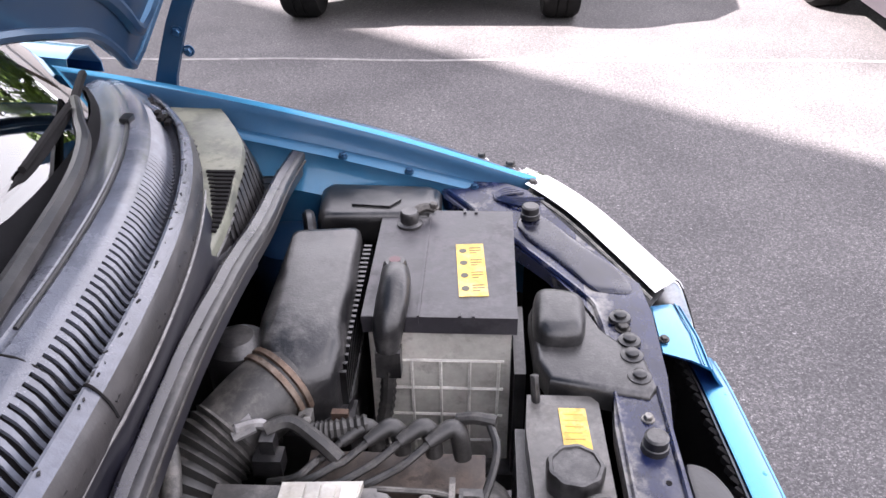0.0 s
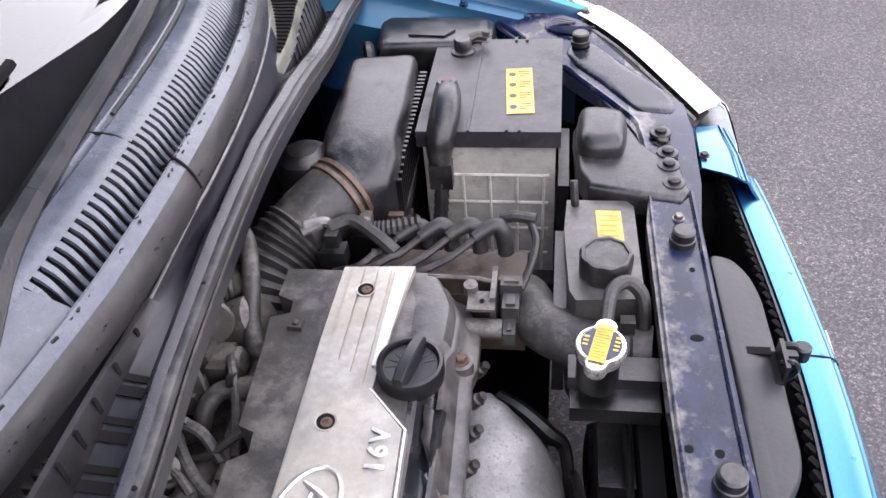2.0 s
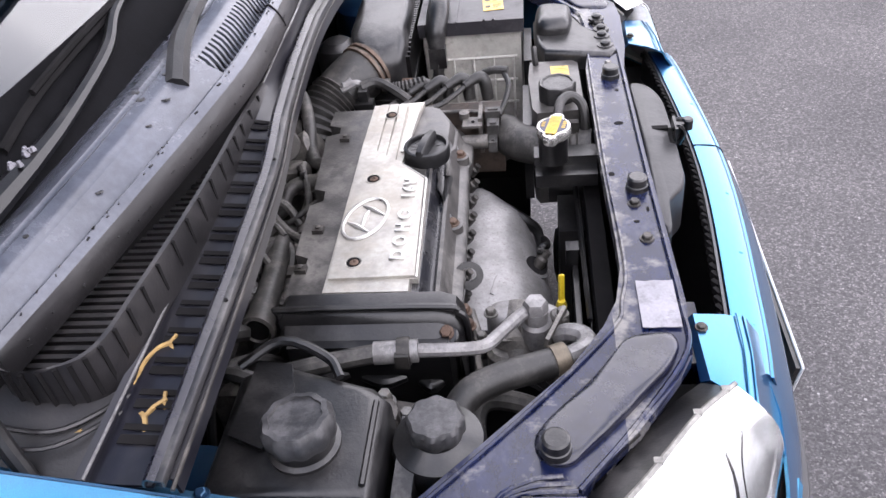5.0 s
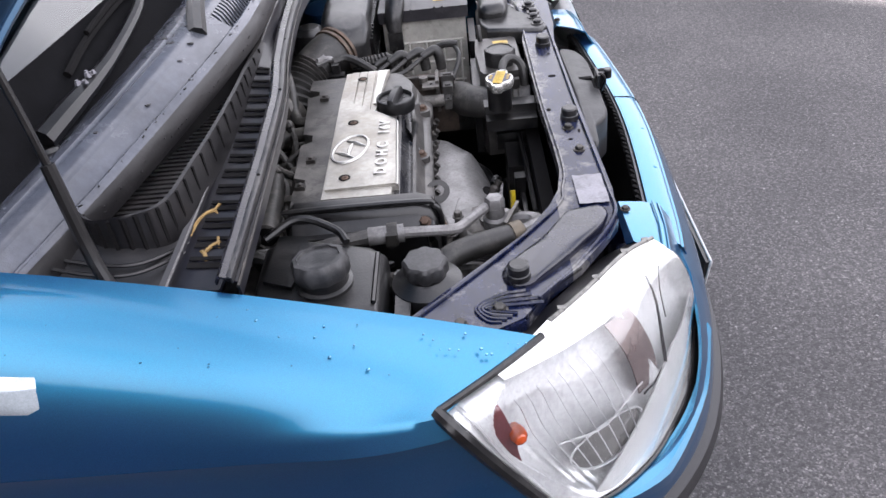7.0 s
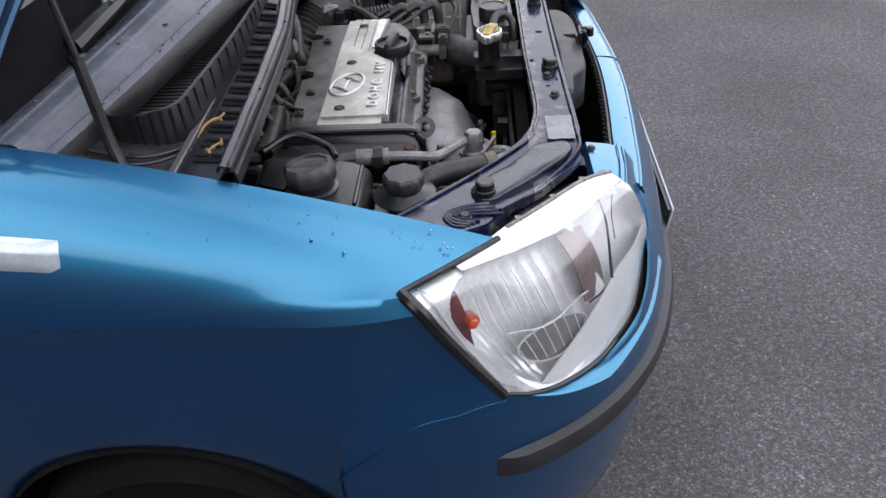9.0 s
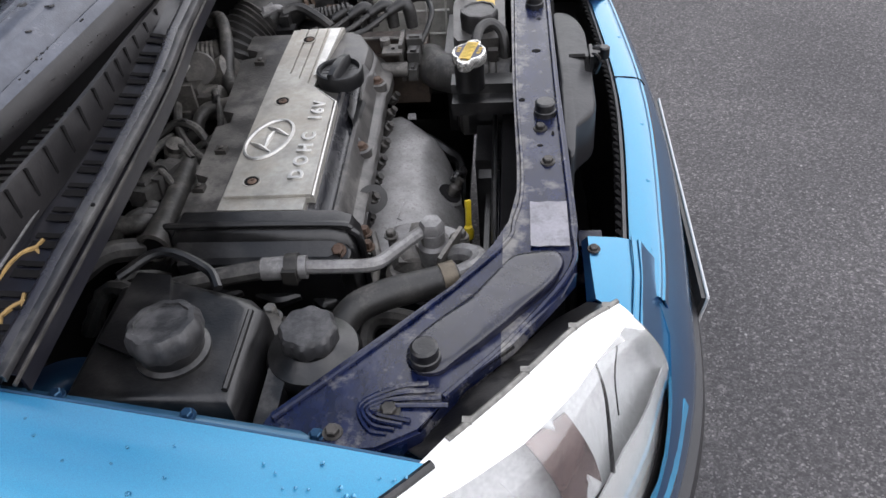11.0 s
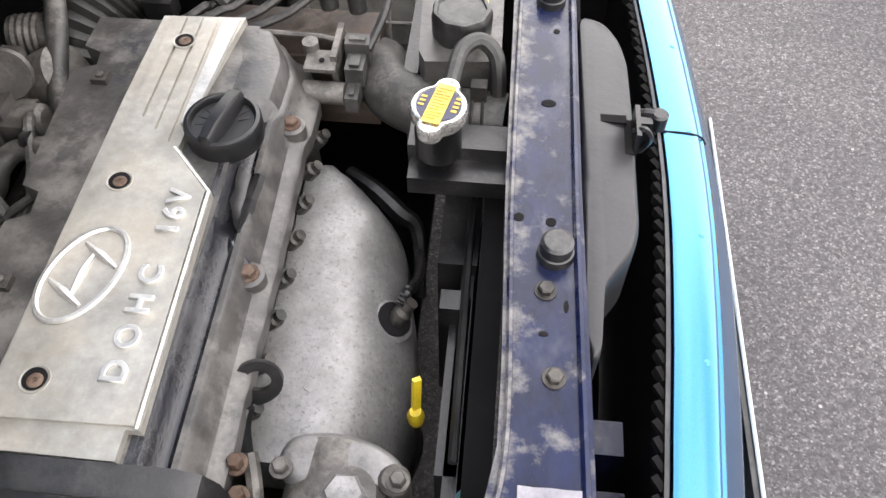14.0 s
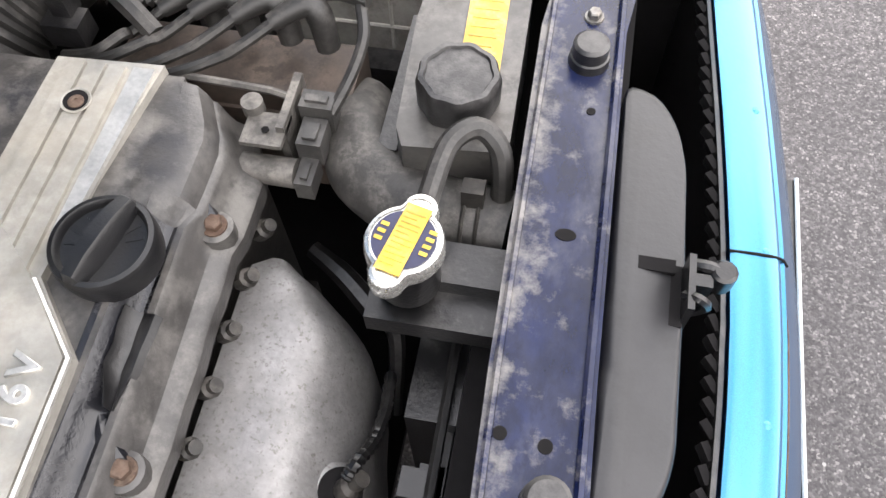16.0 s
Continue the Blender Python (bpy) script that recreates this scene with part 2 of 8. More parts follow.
DUSTMET = mat("dust_caked_metal", (0.085, 0.079, 0.073), 0.5, 0.2, dust=(0.21, 0.195, 0.175), dust_amt=0.7, scale=34, bump=0.4, bscale=180)
GREYHOSE = mat("dust_grey_hose", (0.04, 0.038, 0.036), 0.5, dust=(0.15, 0.14, 0.128), dust_amt=0.7, scale=40, bump=0.2, bscale=250)
RIM = mat("silver_alloy", (0.55, 0.55, 0.57), 0.3, 0.85, scale=20, var=0.08, bump=0.02)
TRIM = mat("black_rub_strip", (0.02, 0.019, 0.021), 0.5, scale=25, bump=0.35, bscale=600)
RADCORE = mat("radiator_core", (0.05, 0.05, 0.05), 0.5, 0.5, scale=60)
BARK = mat("bark", (0.08, 0.06, 0.045), 0.85, scale=8, bump=0.8, bscale=30)
LEAF = mat("leaves", (0.1, 0.17, 0.026), 0.45, scale=2.5, var=0.45)
# brick of the unseen house and wall, kept dark for reflections in the paint
RENDERED = mat("dark_brick", (0.10, 0.075, 0.062), 0.85, scale=1.5, var=0.12, bump=0.6, bscale=60)
CARGREY = mat("parked_car_paint", (0.03, 0.025, 0.03), 0.35, scale=5, coat=0.6)
GREYGLASS = mat("grey_lamp_plastic", (0.30, 0.29, 0.28), 0.12, 0.55, scale=40, var=0.15, bump=0.0, coat=0.6)
SMOKED = mat("smoked_partition", (0.15, 0.105, 0.10), 0.14, 0.4, scale=30, var=0.2, bump=0.0, coat=0.6)
SIDELENS = mat("pale_indicator_lens", (0.5, 0.56, 0.6), 0.12, 0.35, scale=60, var=0.08, bump=0.0, coat=1.0)
DROP = mat("water_bead_on_paint", (0.08, 0.32, 0.52), 0.05, 0.6, scale=30, var=0.05, bump=0.0, coat=1.0)

# white for the bezel, and for the sky glare laid on the lens
LAMPWHITE = mat("white_lamp_bezel_and_glare", (0.86, 0.86, 0.85), 0.1, scale=40, var=0.05, bump=0.0, coat=1.0)
MATTE = mat("matte_black_band", (0.006, 0.006, 0.007), 0.95, scale=40, var=0.3, bump=0.3)
MATTE.node_tree.nodes["Principled BSDF"].inputs["Specular IOR Level"].default_value = 0.08


# crusted dust along the slam panel's rear edge
pn = PANEL.node_tree
pb = pn.nodes["Principled BSDF"]
was = pb.inputs["Base Color"].links[0].from_socket
pc = pn.nodes.new("ShaderNodeTexCoord")
px = pn.nodes.new("ShaderNodeSeparateXYZ")
pn.links.new(pc.outputs["Object"], px.inputs[0])
pe = pn.nodes.new("ShaderNodeMapRange")
pe.inputs["From Min"].default_value, pe.inputs["From Max"].default_value = 0.765, 0.792
pe.inputs["To Min"].default_value, pe.inputs["To Max"].default_value = 0.2, 0.0
pn.links.new(px.outputs[0], pe.inputs["Value"])
ps_ = pn.nodes.new("ShaderNodeMath")
ps_.operation = "GREATER_THAN"
ps_.inputs[1].default_value = 0.757
pn.links.new(px.outputs[0], ps_.inputs[0])
pk = pn.nodes.new("ShaderNodeMath")
pk.operation = "MULTIPLY"
pn.links.new(pe.outputs[0], pk.inputs[0])
pn.links.new(ps_.outputs[0], pk.inputs[1])
pt = pn.nodes.new("ShaderNodeTexNoise")
pt.inputs["Scale"].default_value, pt.inputs["Detail"].default_value, pt.inputs["Roughness"].default_value = 34, 9, 0.68
pn.links.new(pc.outputs["Object"], pt.inputs["Vector"])
pa = pn.nodes.new("ShaderNodeMath")
pn.links.new(pk.outputs[0], pa.inputs[0])
pn.links.new(pt.outputs["Fac"], pa.inputs[1])
pr = pn.nodes.new("ShaderNodeMapRange")
pr.inputs["From Min"].default_value, pr.inputs["From Max"].default_value = 0.56, 0.74
pr.inputs["To Max"].default_value = 0.85
pn.links.new(pa.outputs[0], pr.inputs["Value"])
pm = pn.nodes.new("ShaderNodeMix")
pm.data_type = "RGBA"
pm.inputs[7].default_value = (0.15, 0.143, 0.135, 1)
pn.links.new(pr.outputs[0], pm.inputs[0])
pn.links.new(was, pm.inputs[6])
pn.links.new(pm.outputs[2], pb.inputs["Base Color"])
CAMOIL = mat("oil_black_casting_and_well_shade", (0.011, 0.0115, 0.015), 0.22, 0.1, dust=(0.06, 0.058, 0.058), dust_amt=0.35, scale=18, bump=0.3, bscale=220)


def glass(name, tint=(1, 1, 1), rough=0.02):
    m = bpy.data.materials.new(name)
    m.use_nodes = True
    b = m.node_tree.nodes["Principled BSDF"]
    b.inputs["Base Color"].default_value = (*tint, 1)
    b.inputs["Roughness"].default_value = rough
    b.inputs["Transmission Weight"].default_value = 1.0
    b.inputs["IOR"].default_value = 1.5
    return m


LENS = glass("clear_lens", (0.97, 0.98, 0.98))
WINDSCREEN = glass("windscreen_glass", (0.10, 0.12, 0.115))


def asphalt():
    m = bpy.data.materials.new("worn_asphalt")
    m.use_nodes = True
    nt = m.node_tree
    bs = nt.nodes["Principled BSDF"]
    co = nt.nodes.new("ShaderNodeTexCoord").outputs["Object"]
    vo = nt.nodes.new("ShaderNodeTexVoronoi")
    vo.inputs["Scale"].default_value = 260
    n1 = nt.nodes.new("ShaderNodeTexNoise")
    n1.inputs["Scale"].default_value, n1.inputs["Detail"].default_value = 2.2, 8
    n2 = nt.nodes.new("ShaderNodeTexNoise")
    n2.inputs["Scale"].default_value, n2.inputs["Detail"].default_value = 90, 6
    for n in (vo, n1, n2):
        nt.links.new(co, n.inputs["Vector"])
    r = nt.nodes.new("ShaderNodeValToRGB")
    r.color_ramp.elements[0].position, r.color_ramp.elements[0].color = 0.0, (0.036, 0.034, 0.036, 1)
    r.color_ramp.elements[1].position, r.color_ramp.elements[1].color = 1.0, (0.155, 0.15, 0.147, 1)
    e = r.color_ramp.elements.new(0.55)
    e.color = (0.056, 0.053, 0.055, 1)
    e = r.color_ramp.elements.new(0.88)
    e.color = (0.088, 0.084, 0.085, 1)
    sep = nt.nodes.new("ShaderNodeSeparateColor")
    nt.links.new(vo.outputs["Color"], sep.inputs[0])
    nt.links.new(sep.outputs[0], r.inputs[0])
    mx = nt.nodes.new("ShaderNodeMix")
    mx.data_type, mx.blend_type = "RGBA", "MULTIPLY"
    mx.inputs[0].default_value = 1.0
    r2 = nt.nodes.new("ShaderNodeValToRGB")
    r2.color_ramp.elements[0].position, r2.color_ramp.elements[0].color = 0.3, (0.72, 0.71, 0.72, 1)
    r2.color_ramp.elements[1].position, r2.color_ramp.elements[1].color = 0.7, (1.15, 1.13, 1.12, 1)
    nt.links.new(n1.outputs["Fac"], r2.inputs[0])
    nt.links.new(r.outputs[0], mx.inputs[6])
    nt.links.new(r2.outputs[0], mx.inputs[7])
    # darker binder between the stones, and rare white chips
    n3 = nt.nodes.new("ShaderNodeTexNoise")
    n3.inputs["Scale"].default_value, n3.inputs["Detail"].default_value = 75, 5
    nt.links.new(co, n3.inputs["Vector"])
    r3 = nt.nodes.new("ShaderNodeValToRGB")
    r3.color_ramp.elements[0].position, r3.color_ramp.elements[0].color = 0.36, (0.74, 0.74, 0.74, 1)
    r3.color_ramp.elements[1].position, r3.color_ramp.elements[1].color = 0.62, (1.2, 1.2, 1.2, 1)
    nt.links.new(n3.outputs["Fac"], r3.inputs[0])
    mb = nt.nodes.new("ShaderNodeMix")
    mb.data_type, mb.blend_type = "RGBA", "MULTIPLY"
    mb.inputs[0].default_value = 1.0
    nt.links.new(mx.outputs[2], mb.inputs[6])
    nt.links.new(r3.outputs[0], mb.inputs[7])
    chip = nt.nodes.new("ShaderNodeTexVoronoi")
    chip.inputs["Scale"].default_value = 62
    nt.links.new(co, chip.inputs["Vector"])
    cs = nt.nodes.new("ShaderNodeSeparateColor")
    nt.links.new(chip.outputs["Color"], cs.inputs[0])
    pick = nt.nodes.new("ShaderNodeMath")
    pick.operation = "GREATER_THAN"
    pick.inputs[1].default_value = 0.992
    nt.links.new(cs.outputs[1], pick.inputs[0])
    near_c = nt.nodes.new("ShaderNodeMath")
    near_c.operation = "LESS_THAN"
    near_c.inputs[1].default_value = 0.2
    nt.links.new(chip.outputs["Distance"], near_c.inputs[0])
    both = nt.nodes.new("ShaderNodeMath")
    both.operation = "MULTIPLY"
    nt.links.new(pick.outputs[0], both.inputs[0])
    nt.links.new(near_c.outputs[0], both.inputs[1])
    mc = nt.nodes.new("ShaderNodeMix")
    mc.data_type = "RGBA"
    mc.inputs[7].default_value = (0.22, 0.215, 0.21, 1)
    nt.links.new(both.outputs[0], mc.inputs[0])
    nt.links.new(mb.outputs[2], mc.inputs[6])
    nt.links.new(mc.outputs[2], bs.inputs["Base Color"])
    bs.inputs["Roughness"].default_value = 0.82
    b = nt.nodes.new("ShaderNodeBump")
    b.inputs["Strength"].default_value, b.inputs["Distance"].default_value = 0.45, 0.002
    ad = nt.nodes.new("ShaderNodeMath")
    ad.operation = "SUBTRACT"
    nt.links.new(n2.outputs["Fac"], ad.inputs[0])
    nt.links.new(vo.outputs["Distance"], ad.inputs[1])
    nt.links.new(ad.outputs[0], b.inputs["Height"])
    nt.links.new(b.outputs[0], bs.inputs["Normal"])
    return m


WINDSCREEN.node_tree.nodes["Principled BSDF"].inputs["IOR"].default_value = 1.9
ASPHALT = asphalt()

# ---- mesh helpers ----
BASE = {}


def thing(name, at, label, category, group="", kind=""):
    ob = new(name)
    ob.empty_display_size = 0.05
    ob.location = at
    BASE[ob.name] = Vector(at)
    return tagged(ob, label, category, group, kind)


def part(name, bm, material, parent, label="", smooth=35.0):
    """Links a bmesh, modelled in world places, as one mesh under a thing or a part."""
    me = bpy.data.meshes.new(name)
    base = BASE[parent.name] if parent else Vector((0, 0, 0))
    bmesh.ops.translate(bm, verts=bm.verts, vec=-base)
    bmesh.ops.recalc_face_normals(bm, faces=bm.faces)
    for f in bm.faces:
        f.smooth = True
    lim = radians(smooth)
    for e in bm.edges:
        if len(e.link_faces) == 2 and e.calc_face_angle(0) > lim:
            e.smooth = False
    bm.to_mesh(me)
    bm.free()
    me.materials.append(material)
    ob = new(name, me)
    ob.parent = parent
    BASE[ob.name] = base
    if label:
        tagged(ob, label)
    return ob


def B():
    return bmesh.new()


def rounded(bm, verts, r, seg=2):
    if r <= 0:
        return
    vs = set(verts)
    es = [e for e in bm.edges if e.verts[0] in vs and e.verts[1] in vs and len(e.link_faces) == 2 and e.calc_face_angle(0) > 0.4]
    bmesh.ops.bevel(bm, geom=es, offset=r, segments=seg, profile=0.6, affect="EDGES", clamp_overlap=True)


def box(bm, x0, x1, y0, y1, z0, z1, r=0.0, m=None, taper=0.0):
    vs = []
    for z, k in ((z0, 0), (z1, taper)):
        for x, y in ((x0 + k, y0 + k), (x1 - k, y0 + k), (x1 - k, y1 - k), (x0 + k, y1 - k)):
            v = Vector((x, y, z))
            vs.append(bm.verts.new(m @ v if m else v))
    for f in ((3, 2, 1, 0), (4, 5, 6, 7), (0, 1, 5, 4), (1, 2, 6, 5), (2, 3, 7, 6), (3, 0, 4, 7)):
        bm.faces.new([vs[i] for i in f])
    rounded(bm, vs, r)
    return vs


def prism(bm, pts, z0, z1, r=0.0, dz=None):
    """A plate of the plan outline pts; dz(x, y) lifts its places."""
    f = dz or (lambda x, y: 0.0)
    lo = [bm.verts.new((x, y, z0 + f(x, y))) for x, y in pts]
    hi = [bm.verts.new((x, y, z1 + f(x, y))) for x, y in pts]
    n = len(pts)
    bm.faces.new(lo[::-1])
    bm.faces.new(hi)
    for i in range(n):
        bm.faces.new((lo[i], lo[(i + 1) % n], hi[(i + 1) % n], hi[i]))
    rounded(bm, lo + hi, r)


def dome(bm, pts, z0, z1, r, dz=None, seg=5, flat=1.0):
    """A moulded lid over the plan outline pts, its top edge rolled over with radius r."""
    f = dz or (lambda x, y: 0.0)
    ctr = Vector((sum(p[0] for p in pts) / len(pts), sum(p[1] for p in pts) / len(pts)))
    rings = [[bm.verts.new((x, y, z0 + f(x, y))) for x, y in pts]]
    for k in range(seg + 1):
        a = math.pi / 2 * k / seg
        row = []
        for x, y in pts:
            d = Vector((x, y)) - ctr
            q = ctr + d * (1 - min(0.8, r * (1 - math.cos(a)) / max(d.length, 1e-4)))
            row.append(bm.verts.new((q.x, q.y, z1 - r * flat + r * flat * math.sin(a) + f(q.x, q.y))))
        rings.append(row)
    n = len(pts)
    for a, b in zip(rings, rings[1:]):
        for i in range(n):
            bm.faces.new((a[i], a[(i + 1) % n], b[(i + 1) % n], b[i]))
    bm.faces.new(rings[-1])
    bm.faces.new(rings[0][::-1])


def rolled(pts, n=3):
    """The plan outline pts with its corners rounded off."""
    out = []
    m = len(pts)
    for i in range(m):
        a, b, c = (Vector((*pts[j % m], 0)) for j in (i - 1, i, i + 1))
        k = min(0.012, (a - b).length * 0.45, (c - b).length * 0.45)
        p, q = b + (a - b).normalized() * k, b + (c - b).normalized() * k
        for s in range(n + 1):
            t = s / n
            w = p * (1 - t) ** 2 + b * 2 * t * (1 - t) + q * t * t
            out.append((w.x, w.y))
    return out


def soft(pts, steps=6, closed=False):
    """A smooth line through pts."""
    p = [Vector(q) for q in pts]
    n = len(p)
    out = []
    for i in range(n if closed else n - 1):
        if closed:
            a, b, c, d = p[(i - 1) % n], p[i], p[(i + 1) % n], p[(i + 2) % n]
        else:
            b, c = p[i], p[i + 1]
            a = p[i - 1] if i else b * 2 - c
            d = p[i + 2] if i + 2 < n else c * 2 - b
        for s in range(steps):
            t = s / steps
            out.append(0.5 * ((2 * b) + (c - a) * t + (2 * a - 5 * b + 4 * c - d) * t * t + (3 * b - a - 3 * c + d) * t ** 3))
    if not closed:
        out.append(p[-1])
    return out


def tube(bm, pts, r, n=10, steps=5, rib=0.0, smoothed=True):
    """A round hose along pts; r: one radius or one for each point. rib: depth of its corrugation."""
    line = soft(pts, steps) if smoothed else [Vector(q) for q in pts]
    m = len(line)
    if isinstance(r, (int, float)):
        rad = [r] * m
    else:
        rad = [float(np.interp(i / (m - 1) * (len(r) - 1), range(len(r)), r)) for i in range(m)]
    if rib:
        rad = [q + (rib if i % 2 else -rib) for i, q in enumerate(rad)]
    up = None
    rings = []
    for i, c in enumerate(line):
        d = (line[min(i + 1, m - 1)] - line[max(i - 1, 0)]).normalized()
        if up is None:
            up = d.orthogonal().normalized()
        up = (up - d * up.dot(d)).normalized()
        side = d.cross(up)
        rings.append([bm.verts.new(c + (up * math.cos(a) + side * math.sin(a)) * rad[i]) for a in [2 * math.pi * k / n for k in range(n)]])
    for a, b in zip(rings, rings[1:]):
        for k in range(n):
            bm.faces.new((a[k], a[(k + 1) % n], b[(k + 1) % n], b[k]))
    bm.faces.new(rings[0][::-1])
    bm.faces.new(rings[-1])


def lathe(bm, prof, at, n=24, tilt=None, lobes=0, lobe=0.0):
    """A turned form: prof is (radius, height) from below up, round an upright axis at that place."""
    m = Matrix.Translation(at) @ (tilt or Matrix())
    rings = []
    for r, h in prof:
        rings.append([bm.verts.new(m @ Vector((q * math.cos(a), q * math.sin(a), h))) for a in [2 * math.pi * k / n for k in range(n)]
                      for q in (r * (1 + lobe * math.cos(lobes * a) if lobes else 1),)])
    for a, b in zip(rings, rings[1:]):
        for k in range(n):
            bm.faces.new((a[k], a[(k + 1) % n], b[(k + 1) % n], b[k]))
    bm.faces.new(rings[0][::-1])
    bm.faces.new(rings[-1])


def skin(bm, rows, thick=0.0):
    """A sheet over rows of places, all of one length; thick: its thickness, away from the light side."""
    pts = [[Vector(p) for p in row] for row in rows]
    n, m = len(pts), len(pts[0])
    g = [[bm.verts.new(p) for p in row] for row in pts]
    for a, b in zip(g, g[1:]):
        for k in range(m - 1):
            bm.faces.new((a[k], a[k + 1], b[k + 1], b[k]))
    if not thick:
        return
    norm = []
    total = Vector((0, 0, 0))
    for i in range(n):
        line = []
        for k in range(m):
            du = pts[min(i + 1, n - 1)][k] - pts[max(i - 1, 0)][k]
            dv = pts[i][min(k + 1, m - 1)] - pts[i][max(k - 1, 0)]
            q = du.cross(dv)
            q = q.normalized() if q.length > 1e-12 else Vector((0, 0, 1))
            line.append(q)
            total += q
        norm.append(line)
    mid = sum((p for r_ in pts for p in r_), Vector((0, 0, 0))) / (n * m)
    out = Vector((mid.x + 0.15, mid.y - 0.424, 0.8))
    sign = -1.0 if total.dot(out) >= 0 else 1.0
    h = [[bm.verts.new(pts[i][k] + norm[i][k] * thick * sign) for k in range(m)] for i in range(n)]
    for a, b in zip(h, h[1:]):
        for k in range(m - 1):
            bm.faces.new((b[k], b[k + 1], a[k + 1], a[k]))
    for k in range(m - 1):
        bm.faces.new((g[0][k + 1], g[0][k], h[0][k], h[0][k + 1]))
        bm.faces.new((g[-1][k], g[-1][k + 1], h[-1][k + 1], h[-1][k]))
    for i in range(n - 1):
        bm.faces.new((g[i][0], g[i + 1][0], h[i + 1][0], h[i][0]))
        bm.faces.new((g[i + 1][-1], g[i][-1], h[i][-1], h[i + 1][-1]))


def plate(bm, o, u, v, h=0.0006):
    """A thin label: corner o, sides u and v, thickness h upwards."""
    n = Vector((0, 0, h))
    lo = [bm.verts.new(p) for p in (o, o + u, o + u + v, o + v)]
    hi = [bm.verts.new(p + n) for p in (o, o + u, o + u + v, o + v)]
    bm.faces.new(lo[::-1])
    bm.faces.new(hi)
    for i in range(4):
        bm.faces.new((lo[i], lo[(i + 1) % 4], hi[(i + 1) % 4], hi[i]))


def hexbolt(bm, at, r=0.006, h=0.006, washer=True, tilt=None):
    if washer:
        lathe(bm, [(r * 1.45, 0), (r * 1.4, 0.0015)], at, 16, tilt)
    lathe(bm, [(r, 0.001), (r, h * 0.85), (r * 0.8, h)], at, 6, tilt)


def rows_between(a, b, n):
    """n + 1 rows from the line a to the line b."""
    return [[Vector(p).lerp(Vector(q), k / n) for p, q in zip(a, b)] for k in range(n + 1)]


def turn(ax, ay, az):
    return Euler((radians(ax), radians(ay), radians(az))).to_matrix().to_4x4()


YC = 0.424
HC = 0.4685


def mir(p):
    return Vector((p[0], 2 * YC - p[1], p[2]))


# ---- ground, house, trees ----
bm = B()
rr = [0, 1.5, 3, 5, 8, 14, 30, 80, 250, 900]
rings = []
for r in rr[1:]:
    rings.append([bm.verts.new((r * math.cos(a), r * math.sin(a), 0)) for a in [2 * math.pi * k / 48 for k in range(48)]])
c0 = bm.verts.new((0, 0, 0))
for k in range(48):
    bm.faces.new((c0, rings[0][k], rings[0][(k + 1) % 48]))
for a, b in zip(rings, rings[1:]):
    for k in range(48):
        bm.faces.new((a[k], b[k], b[(k + 1) % 48], a[(k + 1) % 48]))
ground = part("ground", bm, ASPHALT, None)
tagged(ground, "worn grey asphalt of a car park with pale grit", "ground", kind="structure")

bm = B()
n = 60
xs = [-9 + 15 * k / n for k in range(n + 1)]
row = [[(x, 3.81 + 0.012 * math.sin(x * 5) + o, 0.0025 if h else -0.02) for x in xs] for o, h in ((-0.016, 0), (-0.011, 1), (0.011, 1), (0.016, 0))]
skin(bm, row)
joint = part("road_joint", bm, mat("pale_joint", (0.2, 0.19, 0.185), 0.85, scale=20, var=0.35), None)
tagged(joint, "pale filled joint across the asphalt", "joint", kind="structure")

# unseen house added behind, whose eaves cast the shade that ends on the asphalt
NRM = Vector((0.59, 0.81, 0)).normalized()
ALONG = Vector((NRM.y, -NRM.x, 0))
EDGE = 3.09
HH = 8.0
REACH = SUN_FROM * (HH / math.tan(SUN_EL))
S0 = EDGE + REACH.dot(NRM)
U0, U1 = -9.0 + REACH.dot(ALONG), 3.6 + REACH.dot(ALONG)
house = thing("house", NRM * (S0 - 4.5) + ALONG * (U0 + U1) / 2, "unseen dark brick house with a pitched roof", "house")


def along(s, u, z):
    v = NRM * s + ALONG * u
    return Vector((v.x, v.y, z))


bm = B()
for u0, u1, s0, s1, z0, z1 in ((U0, U1, S0 - 9, S0 - 0.35, 0, HH - 0.15),):
    vs = [bm.verts.new(along(s, u, z)) for z in (z0, z1) for s, u in ((s0, u0), (s1, u0), (s1, u1), (s0, u1))]
    for f in ((3, 2, 1, 0), (4, 5, 6, 7), (0, 1, 5, 4), (1, 2, 6, 5), (2, 3, 7, 6), (3, 0, 4, 7)):
        bm.faces.new([vs[i] for i in f])
part("wall", bm, RENDERED, house)
bm = B()
vs = [bm.verts.new(along(s, u, z)) for u in (U0 - 0.3, U1 + 0.3) for s, z in ((S0, HH - 0.12), (S0, HH), (S0 - 4.6, HH + 1.3), (S0 - 9.4, HH), (S0 - 9.4, HH - 0.12))]
bm.faces.new(vs[:5])
bm.faces.new(vs[5:][::-1])
for i in range(5):
    bm.faces.new((vs[i], vs[5 + i], vs[5 + (i + 1) % 5], vs[(i + 1) % 5]))
ROOFING = mat("roof_tiles", (0.12, 0.09, 0.08), 0.8, scale=4)
part("roof", bm, ROOFING, house)


# unseen low brick wall with coping, added to darken the car's near side
bm = B()
box(bm, -7.0, 5.5, -2.95, -2.72, 0.0, 1.62)
yard_wall = thing("yard_wall", (0, -2.83, 0), "unseen low dark brick wall with a stone coping, added to darken the near side", "wall")
part("brickwork", bm, RENDERED, yard_wall)
bm = B()
rounded(bm, box(bm, -7.05, 5.55, -3.0, -2.67, 1.62, 1.69), 0.02, 2)
part("coping", bm, ROOFING, yard_wall)


